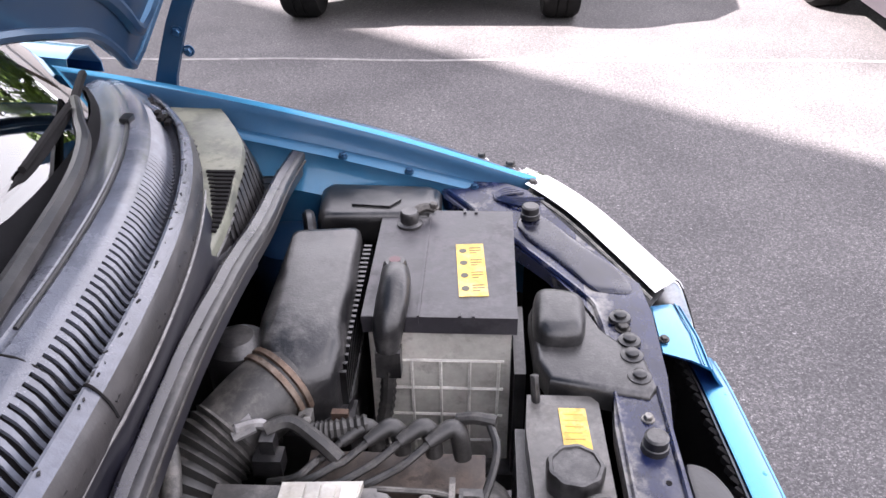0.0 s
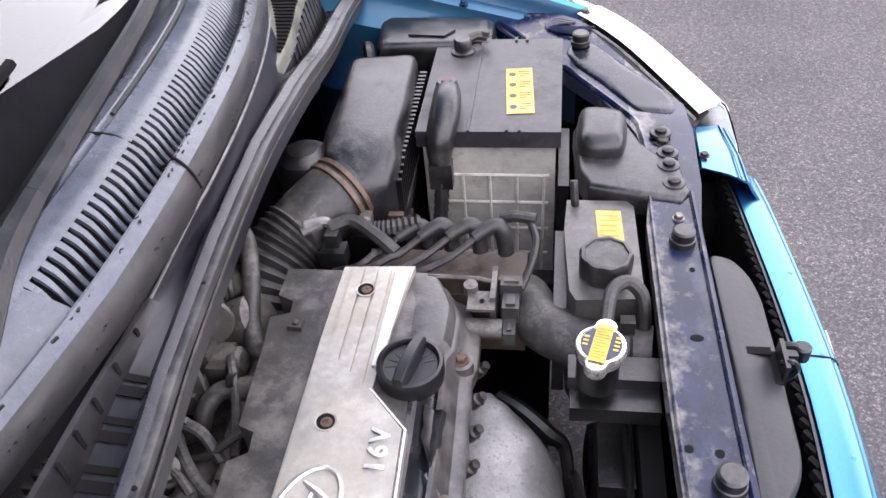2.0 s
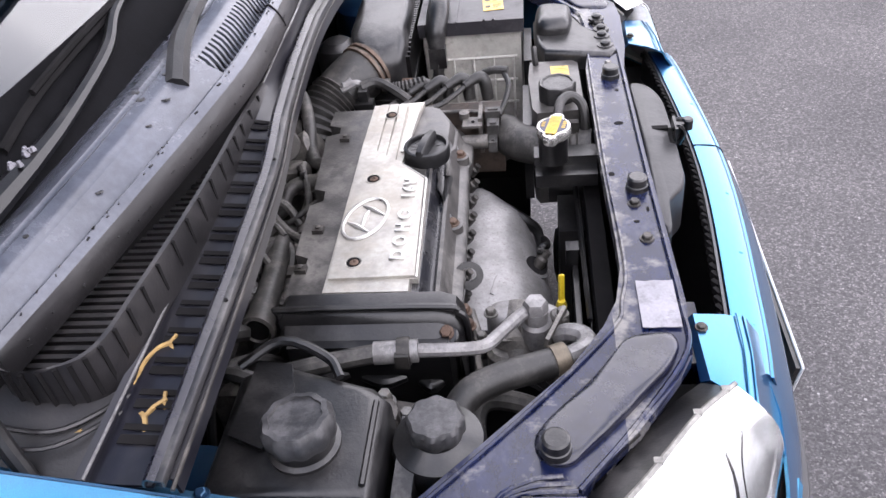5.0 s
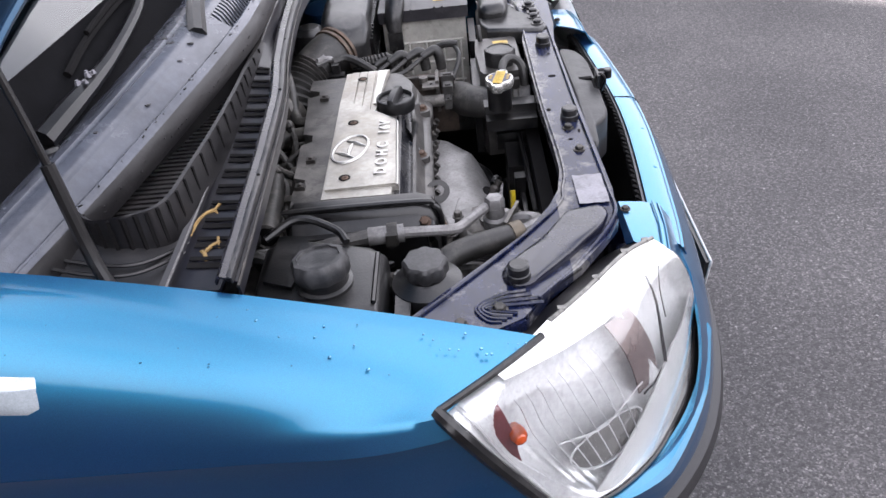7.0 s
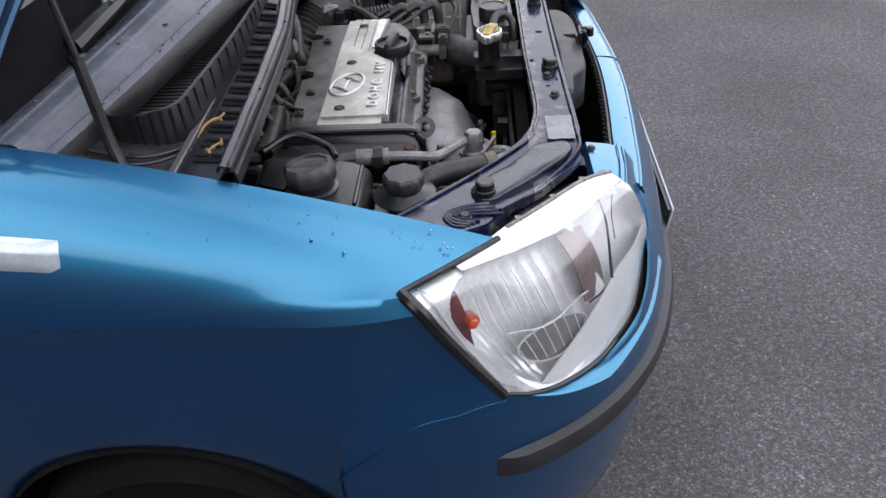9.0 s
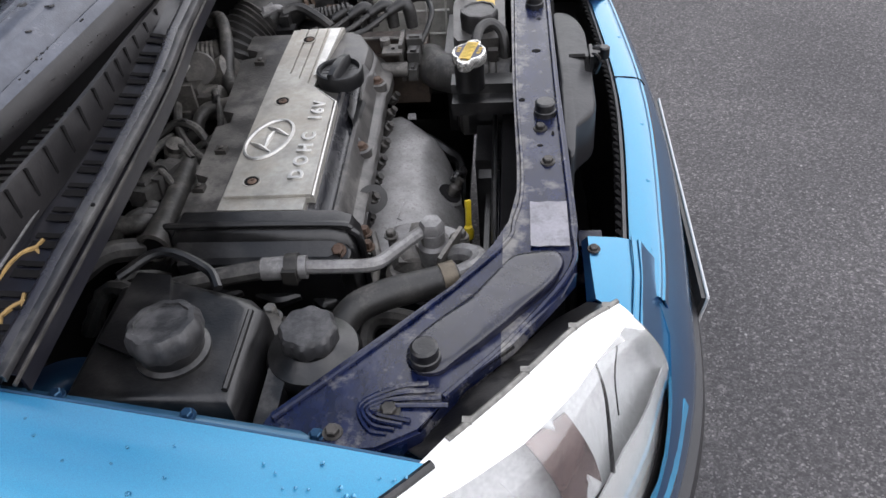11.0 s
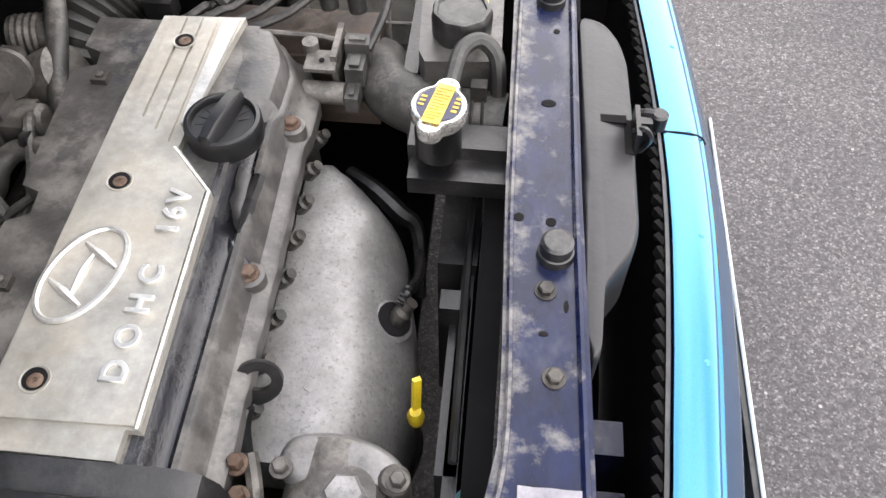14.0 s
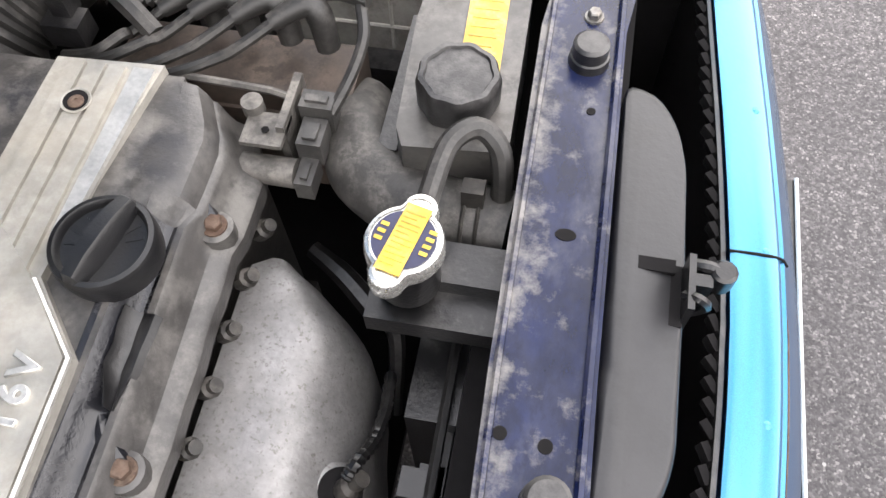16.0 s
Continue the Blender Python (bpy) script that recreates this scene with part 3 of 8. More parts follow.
def tree(at, h, seed):
    rnd = random.Random(seed)
    t = thing("tree", at, "leafy green broad-leaved tree beyond the parked cars", "tree", "trees beyond the car park")
    o = Vector(at)
    bm = B()
    tube(bm, [o, o + Vector((0.1, 0.05, h * 0.25)), o + Vector((0, 0.1, h * 0.6))], [0.22, 0.16, 0.07], 8, 4)
    tips = []
    for k in range(9):
        a = rnd.uniform(0, 6.28)
        z = h * rnd.uniform(0.22, 0.5)
        e = o + Vector((math.cos(a) * h * 0.3, math.sin(a) * h * 0.3, z + h * rnd.uniform(0.1, 0.3)))
        tube(bm, [o + Vector((0, 0.05, z)), (o + Vector((0, 0, z))).lerp(e, 0.5) + Vector((0, 0, 0.15)), e], [0.07, 0.045, 0.015], 6, 3)
        tips.append(e)
    part("trunk", bm, BARK, t)
    bm = B()
    clumps = []
    for k in range(72):
        a, b = rnd.uniform(0, 6.28), rnd.uniform(-1, 1)
        rad = h * 0.38 * rnd.uniform(0.35, 1.0)
        clumps.append((o + Vector((math.cos(a) * math.sqrt(1 - b * b) * rad, math.sin(a) * math.sqrt(1 - b * b) * rad, h * 0.6 + b * h * 0.38 * rnd.uniform(0.7, 1))), h * rnd.uniform(0.06, 0.13)))
    verts, faces = [], []
    for c, r in clumps:
        for q in range(60):
            v = Vector((rnd.gauss(0, 1), rnd.gauss(0, 1), rnd.gauss(0, 1))).normalized() * r * rnd.uniform(0.5, 1.25)
            s = rnd.uniform(0.09, 0.19)
            u = Vector((rnd.gauss(0, 1), rnd.gauss(0, 1), rnd.gauss(0, 1))).normalized()
            w = u.orthogonal().normalized() * s * 0.55
            i = len(verts)
            verts += [c + v - u * s, c + v + w, c + v + u * s, c + v - w]
            faces.append((i, i + 1, i + 2, i + 3))
    me = bpy.data.meshes.new("crown")
    base = BASE[t.name]
    me.from_pydata([tuple(v - base) for v in verts], [], faces)
    bm.free()
    me.materials.append(LEAF)
    ob = new("crown", me)
    ob.parent = t
    BASE[ob.name] = base


for i, (x, y, h) in enumerate([(-9, 15.5, 5.6), (-6.6, 15.2, 5.2), (-4.3, 16, 5.4), (-1.8, 15.6, 4.9), (-11.6, 15, 5.8), (0.7, 16.2, 4.6), (3.2, 17, 4.5), (-14.3, 14.2, 6.2), (-17, 13, 7)]):
    tree((x, y, 0), h, 11 + i)


def wheel(parent, at, r, w, rim_r, side, spokes=7):
    """A wheel with its axle along y; side: the direction in which its face looks."""
    rot = turn(-90 * side, 0, 0)
    bm = B()
    h = w / 2
    lathe(bm, [(rim_r * 0.98, -h * 0.85), (r * 0.86, -h), (r * 0.97, -h * 0.8), (r, -h * 0.45), (r, h * 0.45), (r * 0.97, h * 0.8), (r * 0.86, h), (rim_r * 1.03, h * 0.86), (rim_r * 0.98, h * 0.5)], at, 56, rot)
    tyre = part("tyre", bm, TYRE, parent)
    bm = B()
    m = Matrix.Translation(at) @ rot
    k = 48
    prof = [(rim_r * 1.03, h * 0.84), (rim_r * 1.0, h * 0.92), (rim_r * 0.95, h * 0.86), (rim_r * 0.9, h * 0.35), (rim_r * 0.9, -h * 0.3)]
    rings = [[bm.verts.new(m @ Vector((q * math.cos(2 * math.pi * i / k), q * math.sin(2 * math.pi * i / k), z))) for i in range(k)] for q, z in prof]
    for a, b in zip(rings, rings[1:]):
        for i in range(k):
            bm.faces.new((a[i], a[(i + 1) % k], b[(i + 1) % k], b[i]))
    lathe(bm, [(rim_r * 0.26, -h * 0.2), (rim_r * 0.26, h * 0.5), (rim_r * 0.18, h * 0.62)], at, 20, rot)
    for i in range(spokes):
        a = 2 * math.pi * i / spokes
        mm = m @ Matrix.Rotation(a, 4, "Z")
        box(bm, rim_r * 0.2, rim_r * 0.94, -rim_r * 0.1, rim_r * 0.1, h * 0.38, h * 0.62, 0.005, mm)
    part("rim", bm, RIM, parent, "silver spoked alloy rim")
    bm = B()
    lathe(bm, [(rim_r * 0.88, -h * 0.35), (rim_r * 0.88, -h * 0.3)], at, 24, rot)
    part("brake_disc", bm, DARK, parent)


def parked_car(x, y, width, label, overhang=0.25):
    """A car seen end on, with its end at y."""
    t = thing("parked_car", (x, y, 0), label, "car", "parked cars")
    w = width / 2
    bm = B()
    rows = []
    for yy, k, zlo, zhi in ((0.0, 0.90, 0.30, 0.52), (0.06, 0.97, 0.22, 0.72), (0.25, 1.0, 0.20, 0.86), (0.9, 1.0, 0.2, 0.95), (2.6, 1.0, 0.2, 0.98), (3.7, 0.98, 0.22, 0.95), (3.95, 0.9, 0.3, 0.8)):
        rows.append([(x + s * w * k, y + yy, z) for s, z in ((-1, (zlo + zhi) / 2), (-1, zhi - 0.08), (-0.9, zhi), (0, zhi + 0.03), (0.9, zhi), (1, zhi - 0.08), (1, (zlo + zhi) / 2), (0.95, zlo), (0, zlo), (-0.95, zlo), (-1, (zlo + zhi) / 2))])
    skin(bm, rows)
    part("body", bm, CARGREY, t)
    bm = B()
    rows = []
    for yy, k, z in ((0.75, 0.85, 0.95), (1.35, 0.72, 1.42), (2.7, 0.72, 1.42), (3.5, 0.85, 0.98)):
        rows.append([(x - w * 0.9, y + yy, 0.93), (x - w * k, y + yy, z), (x + w * k, y + yy, z), (x + w * 0.9, y + yy, 0.93)])
    skin(bm, rows)
    part("cabin", bm, mat("dark_window_band", (0.02, 0.022, 0.024), 0.1, scale=5), t)
    for sx in (-1, 1):
        for yy in (overhang, 3.0):
            wh = thing("wheel", (x + sx * (w - 0.12), y + yy, 0.29), "black tyre on a steel rim", "wheel")
            wh.parent = t
            wh.location = (sx * (w - 0.12), yy, 0.29)
            del wh["category"]
            bm = B()
            at = (x + sx * (w - 0.12), y + yy, 0.29)
            rot = turn(0, 90, 0)
            lathe(bm, [(0.19, -0.09), (0.27, -0.1), (0.29, -0.07), (0.29, -0.03), (0.283, -0.025), (0.29, -0.02), (0.29, 0.02), (0.283, 0.025), (0.29, 0.03), (0.29, 0.07), (0.27, 0.1), (0.19, 0.09)], at, 40, rot)
            part("tyre", bm, TYRE, wh)
            bm = B()
            lathe(bm, [(0.19, -0.06), (0.19, 0.06)], at, 24, rot)
            part("rim", bm, RIM, wh)


parked_car(-0.28, 4.32, 1.68, "dark parked car seen end on over the asphalt")
parked_car(2.72, 3.5, 1.70, "dark grey parked car at the sunny end of the car park", 1.3)


def bolts(places, r, h, material, parent, label="", tilt=None, washer=True):
    """One bolt, an object of its own, at each place."""
    for p in places:
        q = B()
        hexbolt(q, p, r, h, washer, tilt)
        part("bolt", q, material, parent, label)

# ---- the car ----
car = thing("car", (-0.6, YC, 0), "bright metallic blue hatchback with its bonnet propped open", "car")


def fender(flip):
    """Front wing: rolled inner edge and one smooth crown down to the crease, cut in front by the lamp."""
    f = mir if flip else Vector
    zi = np.polyfit([0.106, 0.04, -0.03, -0.13, -0.24, -0.36, -0.5, -0.68, -0.9], [0.764, 0.788, 0.812, 0.838, 0.866, 0.893, 0.922, 0.95, 0.965], 3)

    def crown(s, x):
        yc = -0.373 + 0.016 * max(0.0, (x + 0.12) / 0.12) ** 2 if x > -0.12 else -0.373
        top = float(np.polyval(zi, x))
        low = 0.7355
        # a shoulder that leaves the inner edge gently and still slopes outwards at the crease
        my, mz = -0.262 + (yc + 0.262) * 0.8, top - (top - low) * 0.19
        p, q, r = (1 - s) ** 2, 2 * s * (1 - s), s * s
        return Vector((x, -0.262 * p + my * q + yc * r, top * p + mz * q + low * r))

    def front(s):
        """The cut along the lamp's upper edge."""
        if s > 0.88:
            t = (s - 0.88) / 0.12
            return Vector((0.014 * t, -0.352 - 0.007 * t, 0.756 - 0.0205 * t))
        s = s / 0.88
        return Vector((0.106 * (1 - s), -0.259 - 0.093 * s, 0.764 - 0.008 * s * s))

    ss = [0, 0.03, 0.08, 0.16, 0.25, 0.34, 0.43, 0.52, 0.6, 0.68, 0.75, 0.82, 0.88, 0.92, 0.96, 1.0]
    n = 34
    rows, flange = [], []
    for k in range(n + 1):
        t = (k / n) ** 1.6
        row = []
        for s in ss:
            p0 = front(s)
            x = p0.x + t * (-0.9 - p0.x)
            miss = p0 - crown(s, p0.x)
            w = max(0.0, 1 - (p0.x - x) / 0.26)
            row.append(crown(s, x) + miss * w * w * (3 - 2 * w))
        e = row[0]
        flange.append([f(e + Vector((0, y, z))) for y, z in ((0.016, -0.05), (0.013, -0.046), (0.009, -0.018), (0.004, -0.006))])
        row = [e + Vector((0, 0.0042, -0.0065)), e + Vector((0, 0.0028, -0.0035))] + row
        rows.append([f(p) for p in row])
    bm, bf, bi = B(), B(), B()
    skin(bm, rows, 0.003)
    skin(bf, flange, 0.002)
    # side indicator, standing a little proud of the shoulder
    lens = []
    for k in range(9):
        x = -0.368 - 0.105 * k / 8
        line = []
        for q in range(7):
            s = 0.53 + 0.18 * q / 6
            du = crown(s + 0.01, x) - crown(s - 0.01, x)
            nrm = Vector((0, du.z, -du.y)).normalized()
            nrm = nrm if nrm.y < 0 else -nrm
            e = min(k, 8 - k, q, 6 - q)
            line.append(f(crown(s, x) + nrm * (-0.0005 if e == 0 else 0.0042 if e == 1 else 0.0052)))
        lens.append(line)
    skin(bi, lens)
    return bm, bf, bi


SEAM_X = [-0.11, -0.1, -0.05, 0.0, 0.05, 0.085, 0.112]
SEAM_Y = [-0.379, -0.378, -0.376, -0.3715, -0.3635, -0.3535, -0.345]
SEAM_Z = [0.44, 0.477, 0.521, 0.5625, 0.5722, 0.5785, 0.5785]


def fender_side(flip):
    """The wing's side below its crease, cut by the wheel arch and by the bumper's seam."""
    f = mir if flip else Vector
    CX, CZ, R = -0.365, 0.25, 0.266
    xs = [0.112 - 1.012 * k / 72 for k in range(73)]
    bm = B()
    rows = []
    m = 14
    for x in xs:
        top = float(np.interp(x, [0.014, 0.046, 0.112], [0.735, 0.68, 0.592])) if x > 0.014 else 0.7345
        low = 0.12
        if abs(x - CX) < R:
            low = CZ + math.sqrt(R * R - (x - CX) ** 2)
        seam = np.interp(x, [-0.12, -0.10, -0.01, 0.112], [0.1, 0.475, 0.564, 0.584])
        low = max(low, float(seam) - 0.014) if x > -0.115 else low
        low = min(low, top - 0.006)
        row = []
        for k in range(m + 1):
            z = top + (low - top) * k / m
            dz_ = top - z
            bulge = float(np.interp(dz_, [0, 0.012, 0.05, 0.12, 0.2, 0.3, 0.6], [0.0, -0.004, -0.0055, -0.0065, -0.0085, -0.017, -0.045]))
            y = -0.373 - bulge + float(np.interp(x, [-0.12, -0.06, 0.0, 0.03, 0.086], [0, 0.004, 0.016, 0.019, 0.022]))
            if x > -0.115:
                # flush with the bumper along their seam
                w = min(1.0, max(0.0, 1 - (z - float(seam)) / 0.07))
                y += (float(np.interp(x, SEAM_X, SEAM_Y)) - y) * w
            if abs(x - CX) < R + 0.02 and k == m and x < -0.115:
                y += 0.006
            row.append(f((x, y, z)))
        rows.append(row)
    skin(bm, rows, 0.004)
    return bm


for flip in (False, True):
    crown_bm, flange_bm, lens_bm = fender(flip)
    fe = part("fender", crown_bm, PAINT, car, "blue front wing beaded with rain")
    part("inner_flange", flange_bm, PAINT_IN_SHADE, fe)
    part("side_panel", fender_side(flip), PAINT, fe)
    part("side_indicator", lens_bm, SIDELENS, fe, "clear white side indicator on the wing", 50)

for flip in (False, True):
    f = mir if flip else Vector
    fe = bpy.data.objects["fender.001" if flip else "fender"]
    bm = B()
    tube(bm, [f((x, y - 0.0002, z + 0.0006)) for x, y, z in zip(SEAM_X, SEAM_Y, SEAM_Z)], 0.0013, 6, 3)
    part("seam_edge", bm, PAINT, fe)

# rain beads on the near wing
rnd = random.Random(4)
fe0 = bpy.data.objects["fender"]
for i in range(46):
    x = rnd.uniform(-0.42, 0.09)
    top = float(np.interp(x, [-0.5, -0.36, -0.24, -0.13, -0.03, 0.04, 0.106], [0.922, 0.893, 0.866, 0.838, 0.812, 0.788, 0.764]))
    k = min(1.0, max(0.0, (0.106 - x) / 0.12))
    sb = rnd.uniform(0.05, 0.05 + 0.4 * k)
    yi = -0.262 * (1 - sb) ** 2 - 0.3508 * 2 * sb * (1 - sb) - 0.373 * sb * sb
    z = top * (1 - sb) ** 2 + (top - (top - 0.7355) * 0.19) * 2 * sb * (1 - sb) + 0.7355 * sb * sb
    o = 0.0
    r = rnd.uniform(0.0009, 0.0022)
    bm = B()
    lathe(bm, [(r, -0.0005), (r * 0.85, r * 0.16), (r * 0.45, r * 0.28)], (x, yi - o, z), 8)
    part("rain_bead", bm, DROP, fe0)

# inner wings and wheel wells, firewall, floor of the bay
for flip in (False, True):
    f = mir if flip else Vector
    bm = B()
    rows = []
    for x, z in ((0.09, 0.735), (0.0, 0.765), (-0.13, 0.798), (-0.22, 0.82), (-0.36, 0.85), (-0.55, 0.88)):
        rows.append([f((x, -0.262, z - 0.012)), f((x, -0.255, z)), f((x, -0.236, z)), f((x, -0.226, z - 0.006)), f((x, -0.224, z - 0.03)), f((x, -0.20, z - 0.06)), f((x, -0.195, z - 0.15))])
    skin(bm, rows, 0.003)
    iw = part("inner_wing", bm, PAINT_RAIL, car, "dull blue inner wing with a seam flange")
    # lower wing coloured black to stand in for shade deep in the bay
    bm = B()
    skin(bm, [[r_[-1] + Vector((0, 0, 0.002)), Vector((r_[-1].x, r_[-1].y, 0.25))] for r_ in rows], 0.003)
    part("lower_inner_wing", bm, DARK, car, "lower inner wing blackened for the bay's shade")
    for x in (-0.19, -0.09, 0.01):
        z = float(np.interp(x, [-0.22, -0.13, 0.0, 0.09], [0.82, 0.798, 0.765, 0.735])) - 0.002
        bolts([f((x, -0.231, z))], 0.005, 0.006, PAINT_IN_SHADE, iw)
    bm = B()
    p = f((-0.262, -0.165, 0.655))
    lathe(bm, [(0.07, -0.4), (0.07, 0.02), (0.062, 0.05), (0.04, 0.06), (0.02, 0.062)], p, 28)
    part("strut_tower", bm, PAINT_IN_SHADE, car, "blue strut tower dome")

bm = B()
box(bm, -0.41, -0.40, -0.24, 1.178, 0.22, 0.84)
part("firewall", bm, DARK, car)
bm = B()
box(bm, -0.25, 0.06, -0.18, 1.12, 0.16, 0.18)
part("undertray", bm, DARK, car, "grimy black undertray below the engine")


rnd_dirt = random.Random(21)


def cowl_at(y):
    u = y - HC
    return -0.347 - 0.30 * u * u - 0.045 * u - 0.25 * max(0.0, u) ** 3, 0.972 - 0.13 * u * u


SEALPTS = [(-0.253, 1.15, 0.812), (-0.262, 0.99, 0.82), (-0.255, 0.85, 0.835), (-0.25, 0.68, 0.862), (-0.243, 0.5, 0.878), (-0.226, 0.28, 0.882), (-0.207, 0.12, 0.882), (-0.2, -0.08, 0.878), (-0.198, -0.262, 0.872)]
SL = soft(SEALPTS, 8)
SY, SX, SZ = [p.y for p in SL][::-1], [p.x for p in SL][::-1], [p.z for p in SL][::-1]


def seal_at(y):
    return float(np.interp(y, SY, SX)), float(np.interp(y, SY, SZ))


def near_k(y):
    return float(np.interp(y, [-0.25, 0.05, 0.27], [0.45, 0.72, 1.0]))


ys = [-0.25 + 1.42 * k / 60 for k in range(61)]


def cowl_cut(y, offs):
    """Places across the cowl at y: offs are steps back from the glass edge and down; the near end is narrower."""
    x0, z0 = cowl_at(y)
    k = near_k(y)
    return [(x0 + (o if o <= 0.036 else 0.036 + (o - 0.036) * k), y, z0 - d) for o, d in offs]


def seam_at(y):
    """The clipped joint between cowl and bulkhead, which drops below the tray's wall at the near end."""
    if y >= 0.41:
        x0, z0 = cowl_at(y)
        return x0 + 0.102, z0 - 0.053
    return float(np.interp(y, [-0.25, 0.03, 0.15, 0.27, 0.41], [-0.264, -0.266, -0.264, -0.257, -0.2455])), float(np.interp(y, [-0.25, 0.03, 0.15, 0.27, 0.41], [0.858, 0.86, 0.873, 0.893, 0.918]))


bm = B()
skin(bm, [cowl_cut(y, ((-0.018, 0.007), (0, 0), (0.006, -0.002), (0.014, -0.0025), (0.017, -0.0005), (0.021, -0.0005), (0.024, -0.0025), (0.036, -0.001), (0.044, 0.002), (0.0475, 0.005))) for y in ys], 0.003)
cowl = part("cowl_panel", bm, COWL, car, "weathered grey plastic cowl panel with a slatted vent")
GR0, GR1 = 0.245, 0.985
for ya, yb in ((ys[0], GR0), (GR1, ys[-1])):
    bm = B()
    skin(bm, [cowl_cut(ya + (yb - ya) * k / 16, ((0.0475, 0.005), (0.055, 0.0085), (0.062, 0.0125), (0.072, 0.019), (0.078, 0.0235), (0.081, 0.0235))) for k in range(17)], 0.003)
    part("cowl_plain_half", bm, COWL, cowl)
bm = B()
skin(bm, [cowl_cut(y, ((0.04, 0.012), (0.05, 0.022), (0.062, 0.036), (0.069, 0.045), (0.082, 0.042))) for y in ys if y > GR0 - 0.02 and y < GR1 + 0.03], 0.002)
part("vent_backing", bm, DARK, cowl)
bm = B()
y = GR0 + 0.006
while y < GR1:
    secs = ((0.0465, 0.0045, 0.0031), (0.050, 0.0065, 0.0029), (0.056, 0.0115, 0.0027), (0.061, 0.0192, 0.0022), (0.0655, 0.0285, 0.0023), (0.07, 0.0345, 0.002), (0.0745, 0.0325, 0.0019), (0.0805, 0.0228, 0.0024))
    rows = []
    for o, d, w in secs:
        lean = -0.16 * (o - 0.036) - 0.05 * max(0.0, o - 0.062)
        c = cowl_cut(y, ((o, d),))[0]
        rows.append([Vector((c[0], y + lean - w, c[2] - 0.005)), Vector((c[0], y + lean - w, c[2])), Vector((c[0], y + lean + w, c[2])), Vector((c[0], y + lean + w, c[2] - 0.005))])
    bm = B()
    skin(bm, rows)
    part("slat", bm, COWL, cowl)
    y += 0.0103
# ridge and the lip that rolls down to the seam
bm = B()
skin(bm, [cowl_cut(y, ((0.0795, 0.03), (0.08, 0.0215), (0.0815, 0.0188), (0.084, 0.0186), (0.0865, 0.0205), (0.0905, 0.0232), (0.0935, 0.0265))) for y in ys], 0.003)
part("cowl_front_lip", bm, COWL, cowl, "rolled grey lip with a worn ridge")
# lower edge of the lip in the darker cowl colour
bm = B()
skin(bm, [cowl_cut(y, ((0.0935, 0.0265), (0.0962, 0.0305 + 0.0012 * math.sin(y * 47)), (0.0985, 0.0358 + 0.0016 * math.sin(y * 61) + 0.001 * math.sin(y * 143)), (0.1005, 0.0425), (0.1015, 0.05), (0.1005, 0.056))) for y in [ys[0] + (ys[-1] - ys[0]) * k / 160 for k in range(161)]], 0.003)
part("lip_underside", bm, COWL_DARK, cowl, "darker lower edge of the lip")
# crumbs of dirt caught on the ridge and under the lip
bm = B()
for i in range(150):
    yy = rnd_dirt.uniform(-0.16, 0.98)
    o, d = rnd_dirt.choice(((0.0835, 0.0183), (0.0865, 0.0203), (0.099, 0.0385), (0.1005, 0.044)))
    c = Vector(cowl_cut(yy, ((o, d),))[0])
    r = rnd_dirt.uniform(0.0006, 0.0018)
    box(bm, -r * 0.6, r * 0.6, -r * 1.6, r * 1.6, -0.0006, r * 0.5, 0.0, Matrix.Translation(c) @ turn(rnd_dirt.uniform(-20, 20), 0, rnd_dirt.uniform(-30, 30)))
tagged(part("dirt_crust", bm, COWL_DARK, cowl, "crumbs of dark dirt on the ridge"), kind="stuff")
bm = B()
tube(bm, [Vector(p) + Vector((0, -0.12 * (p[0] + 0.31), 0.0009)) for p in cowl_cut(0.418, ((0.0, 0.0), (0.02, -0.0008), (0.036, 0.001), (0.052, 0.0105), (0.068, 0.028), (0.08, 0.0228), (0.084, 0.0186), (0.0905, 0.0232), (0.098, 0.0345), (0.1015, 0.048)))], 0.0015, 6, 4)
part("panel_joint", bm, DARK, cowl)
bm = B()
pts = []
for k in range(12):
    c = cowl_cut(0.45 + 0.43 * k / 11, ((0.019, -0.0018),))[0]
    pts.append(c)
tube(bm, pts, 0.0021, 8, 3)
wp = part("washer_pipe", bm, BLACK, cowl, "thin black washer pipe in a groove")
bm = B()
m = Matrix.Translation(pts[-1])
box(bm, -0.006, 0.006, -0.006, 0.012, -0.002, 0.007, 0.002, m)
part("washer_jet", bm, BLACK, wp)
for yy in (0.955, 0.978, 1.02, 1.04):
    for o in (0.064, 0.073):
        c = cowl_cut(yy, ((o, 0.015 + (o - 0.064) * 0.7),))[0]
        bm = B()
        box(bm, -0.0035, 0.0035, -0.006, 0.006, -0.004, 0.0016, 0.0008, Matrix.Translation(c))
        part("drain_slot", bm, DARK, cowl)
for yy, o, r in ((0.17, 0.012, 0.005), (0.02, 0.058, 0.0045), (0.155, 0.026, 0.0055), (0.165, 0.048, 0.006), (0.12, 0.052, 0.004), (0.205, 0.03, 0.0035), (-0.05, 0.03, 0.003)):
    c = cowl_cut(yy, ((o, -0.002 if o <= 0.036 else (o - 0.036) * 0.45),))[0]
    bm = B()
    lathe(bm, [(r, -0.001), (r * 0.9, 0.0005), (r * 0.5, 0.0004)], c, 7, turn(0, 18 if o > 0.036 else 0, 40 * o * 50))
    part("dirt_blotch", bm, COWL_DARK, cowl, "flaked dark blotch")

# pale clipped seam below the lip, the dark rubber face under it and the channel by the bonnet seal
bm = B()
tube(bm, [(seam_at(y)[0] + 0.0015, y, seam_at(y)[1] + 0.001) for y in ys if y < 0.8], 0.0014, 6, 1)
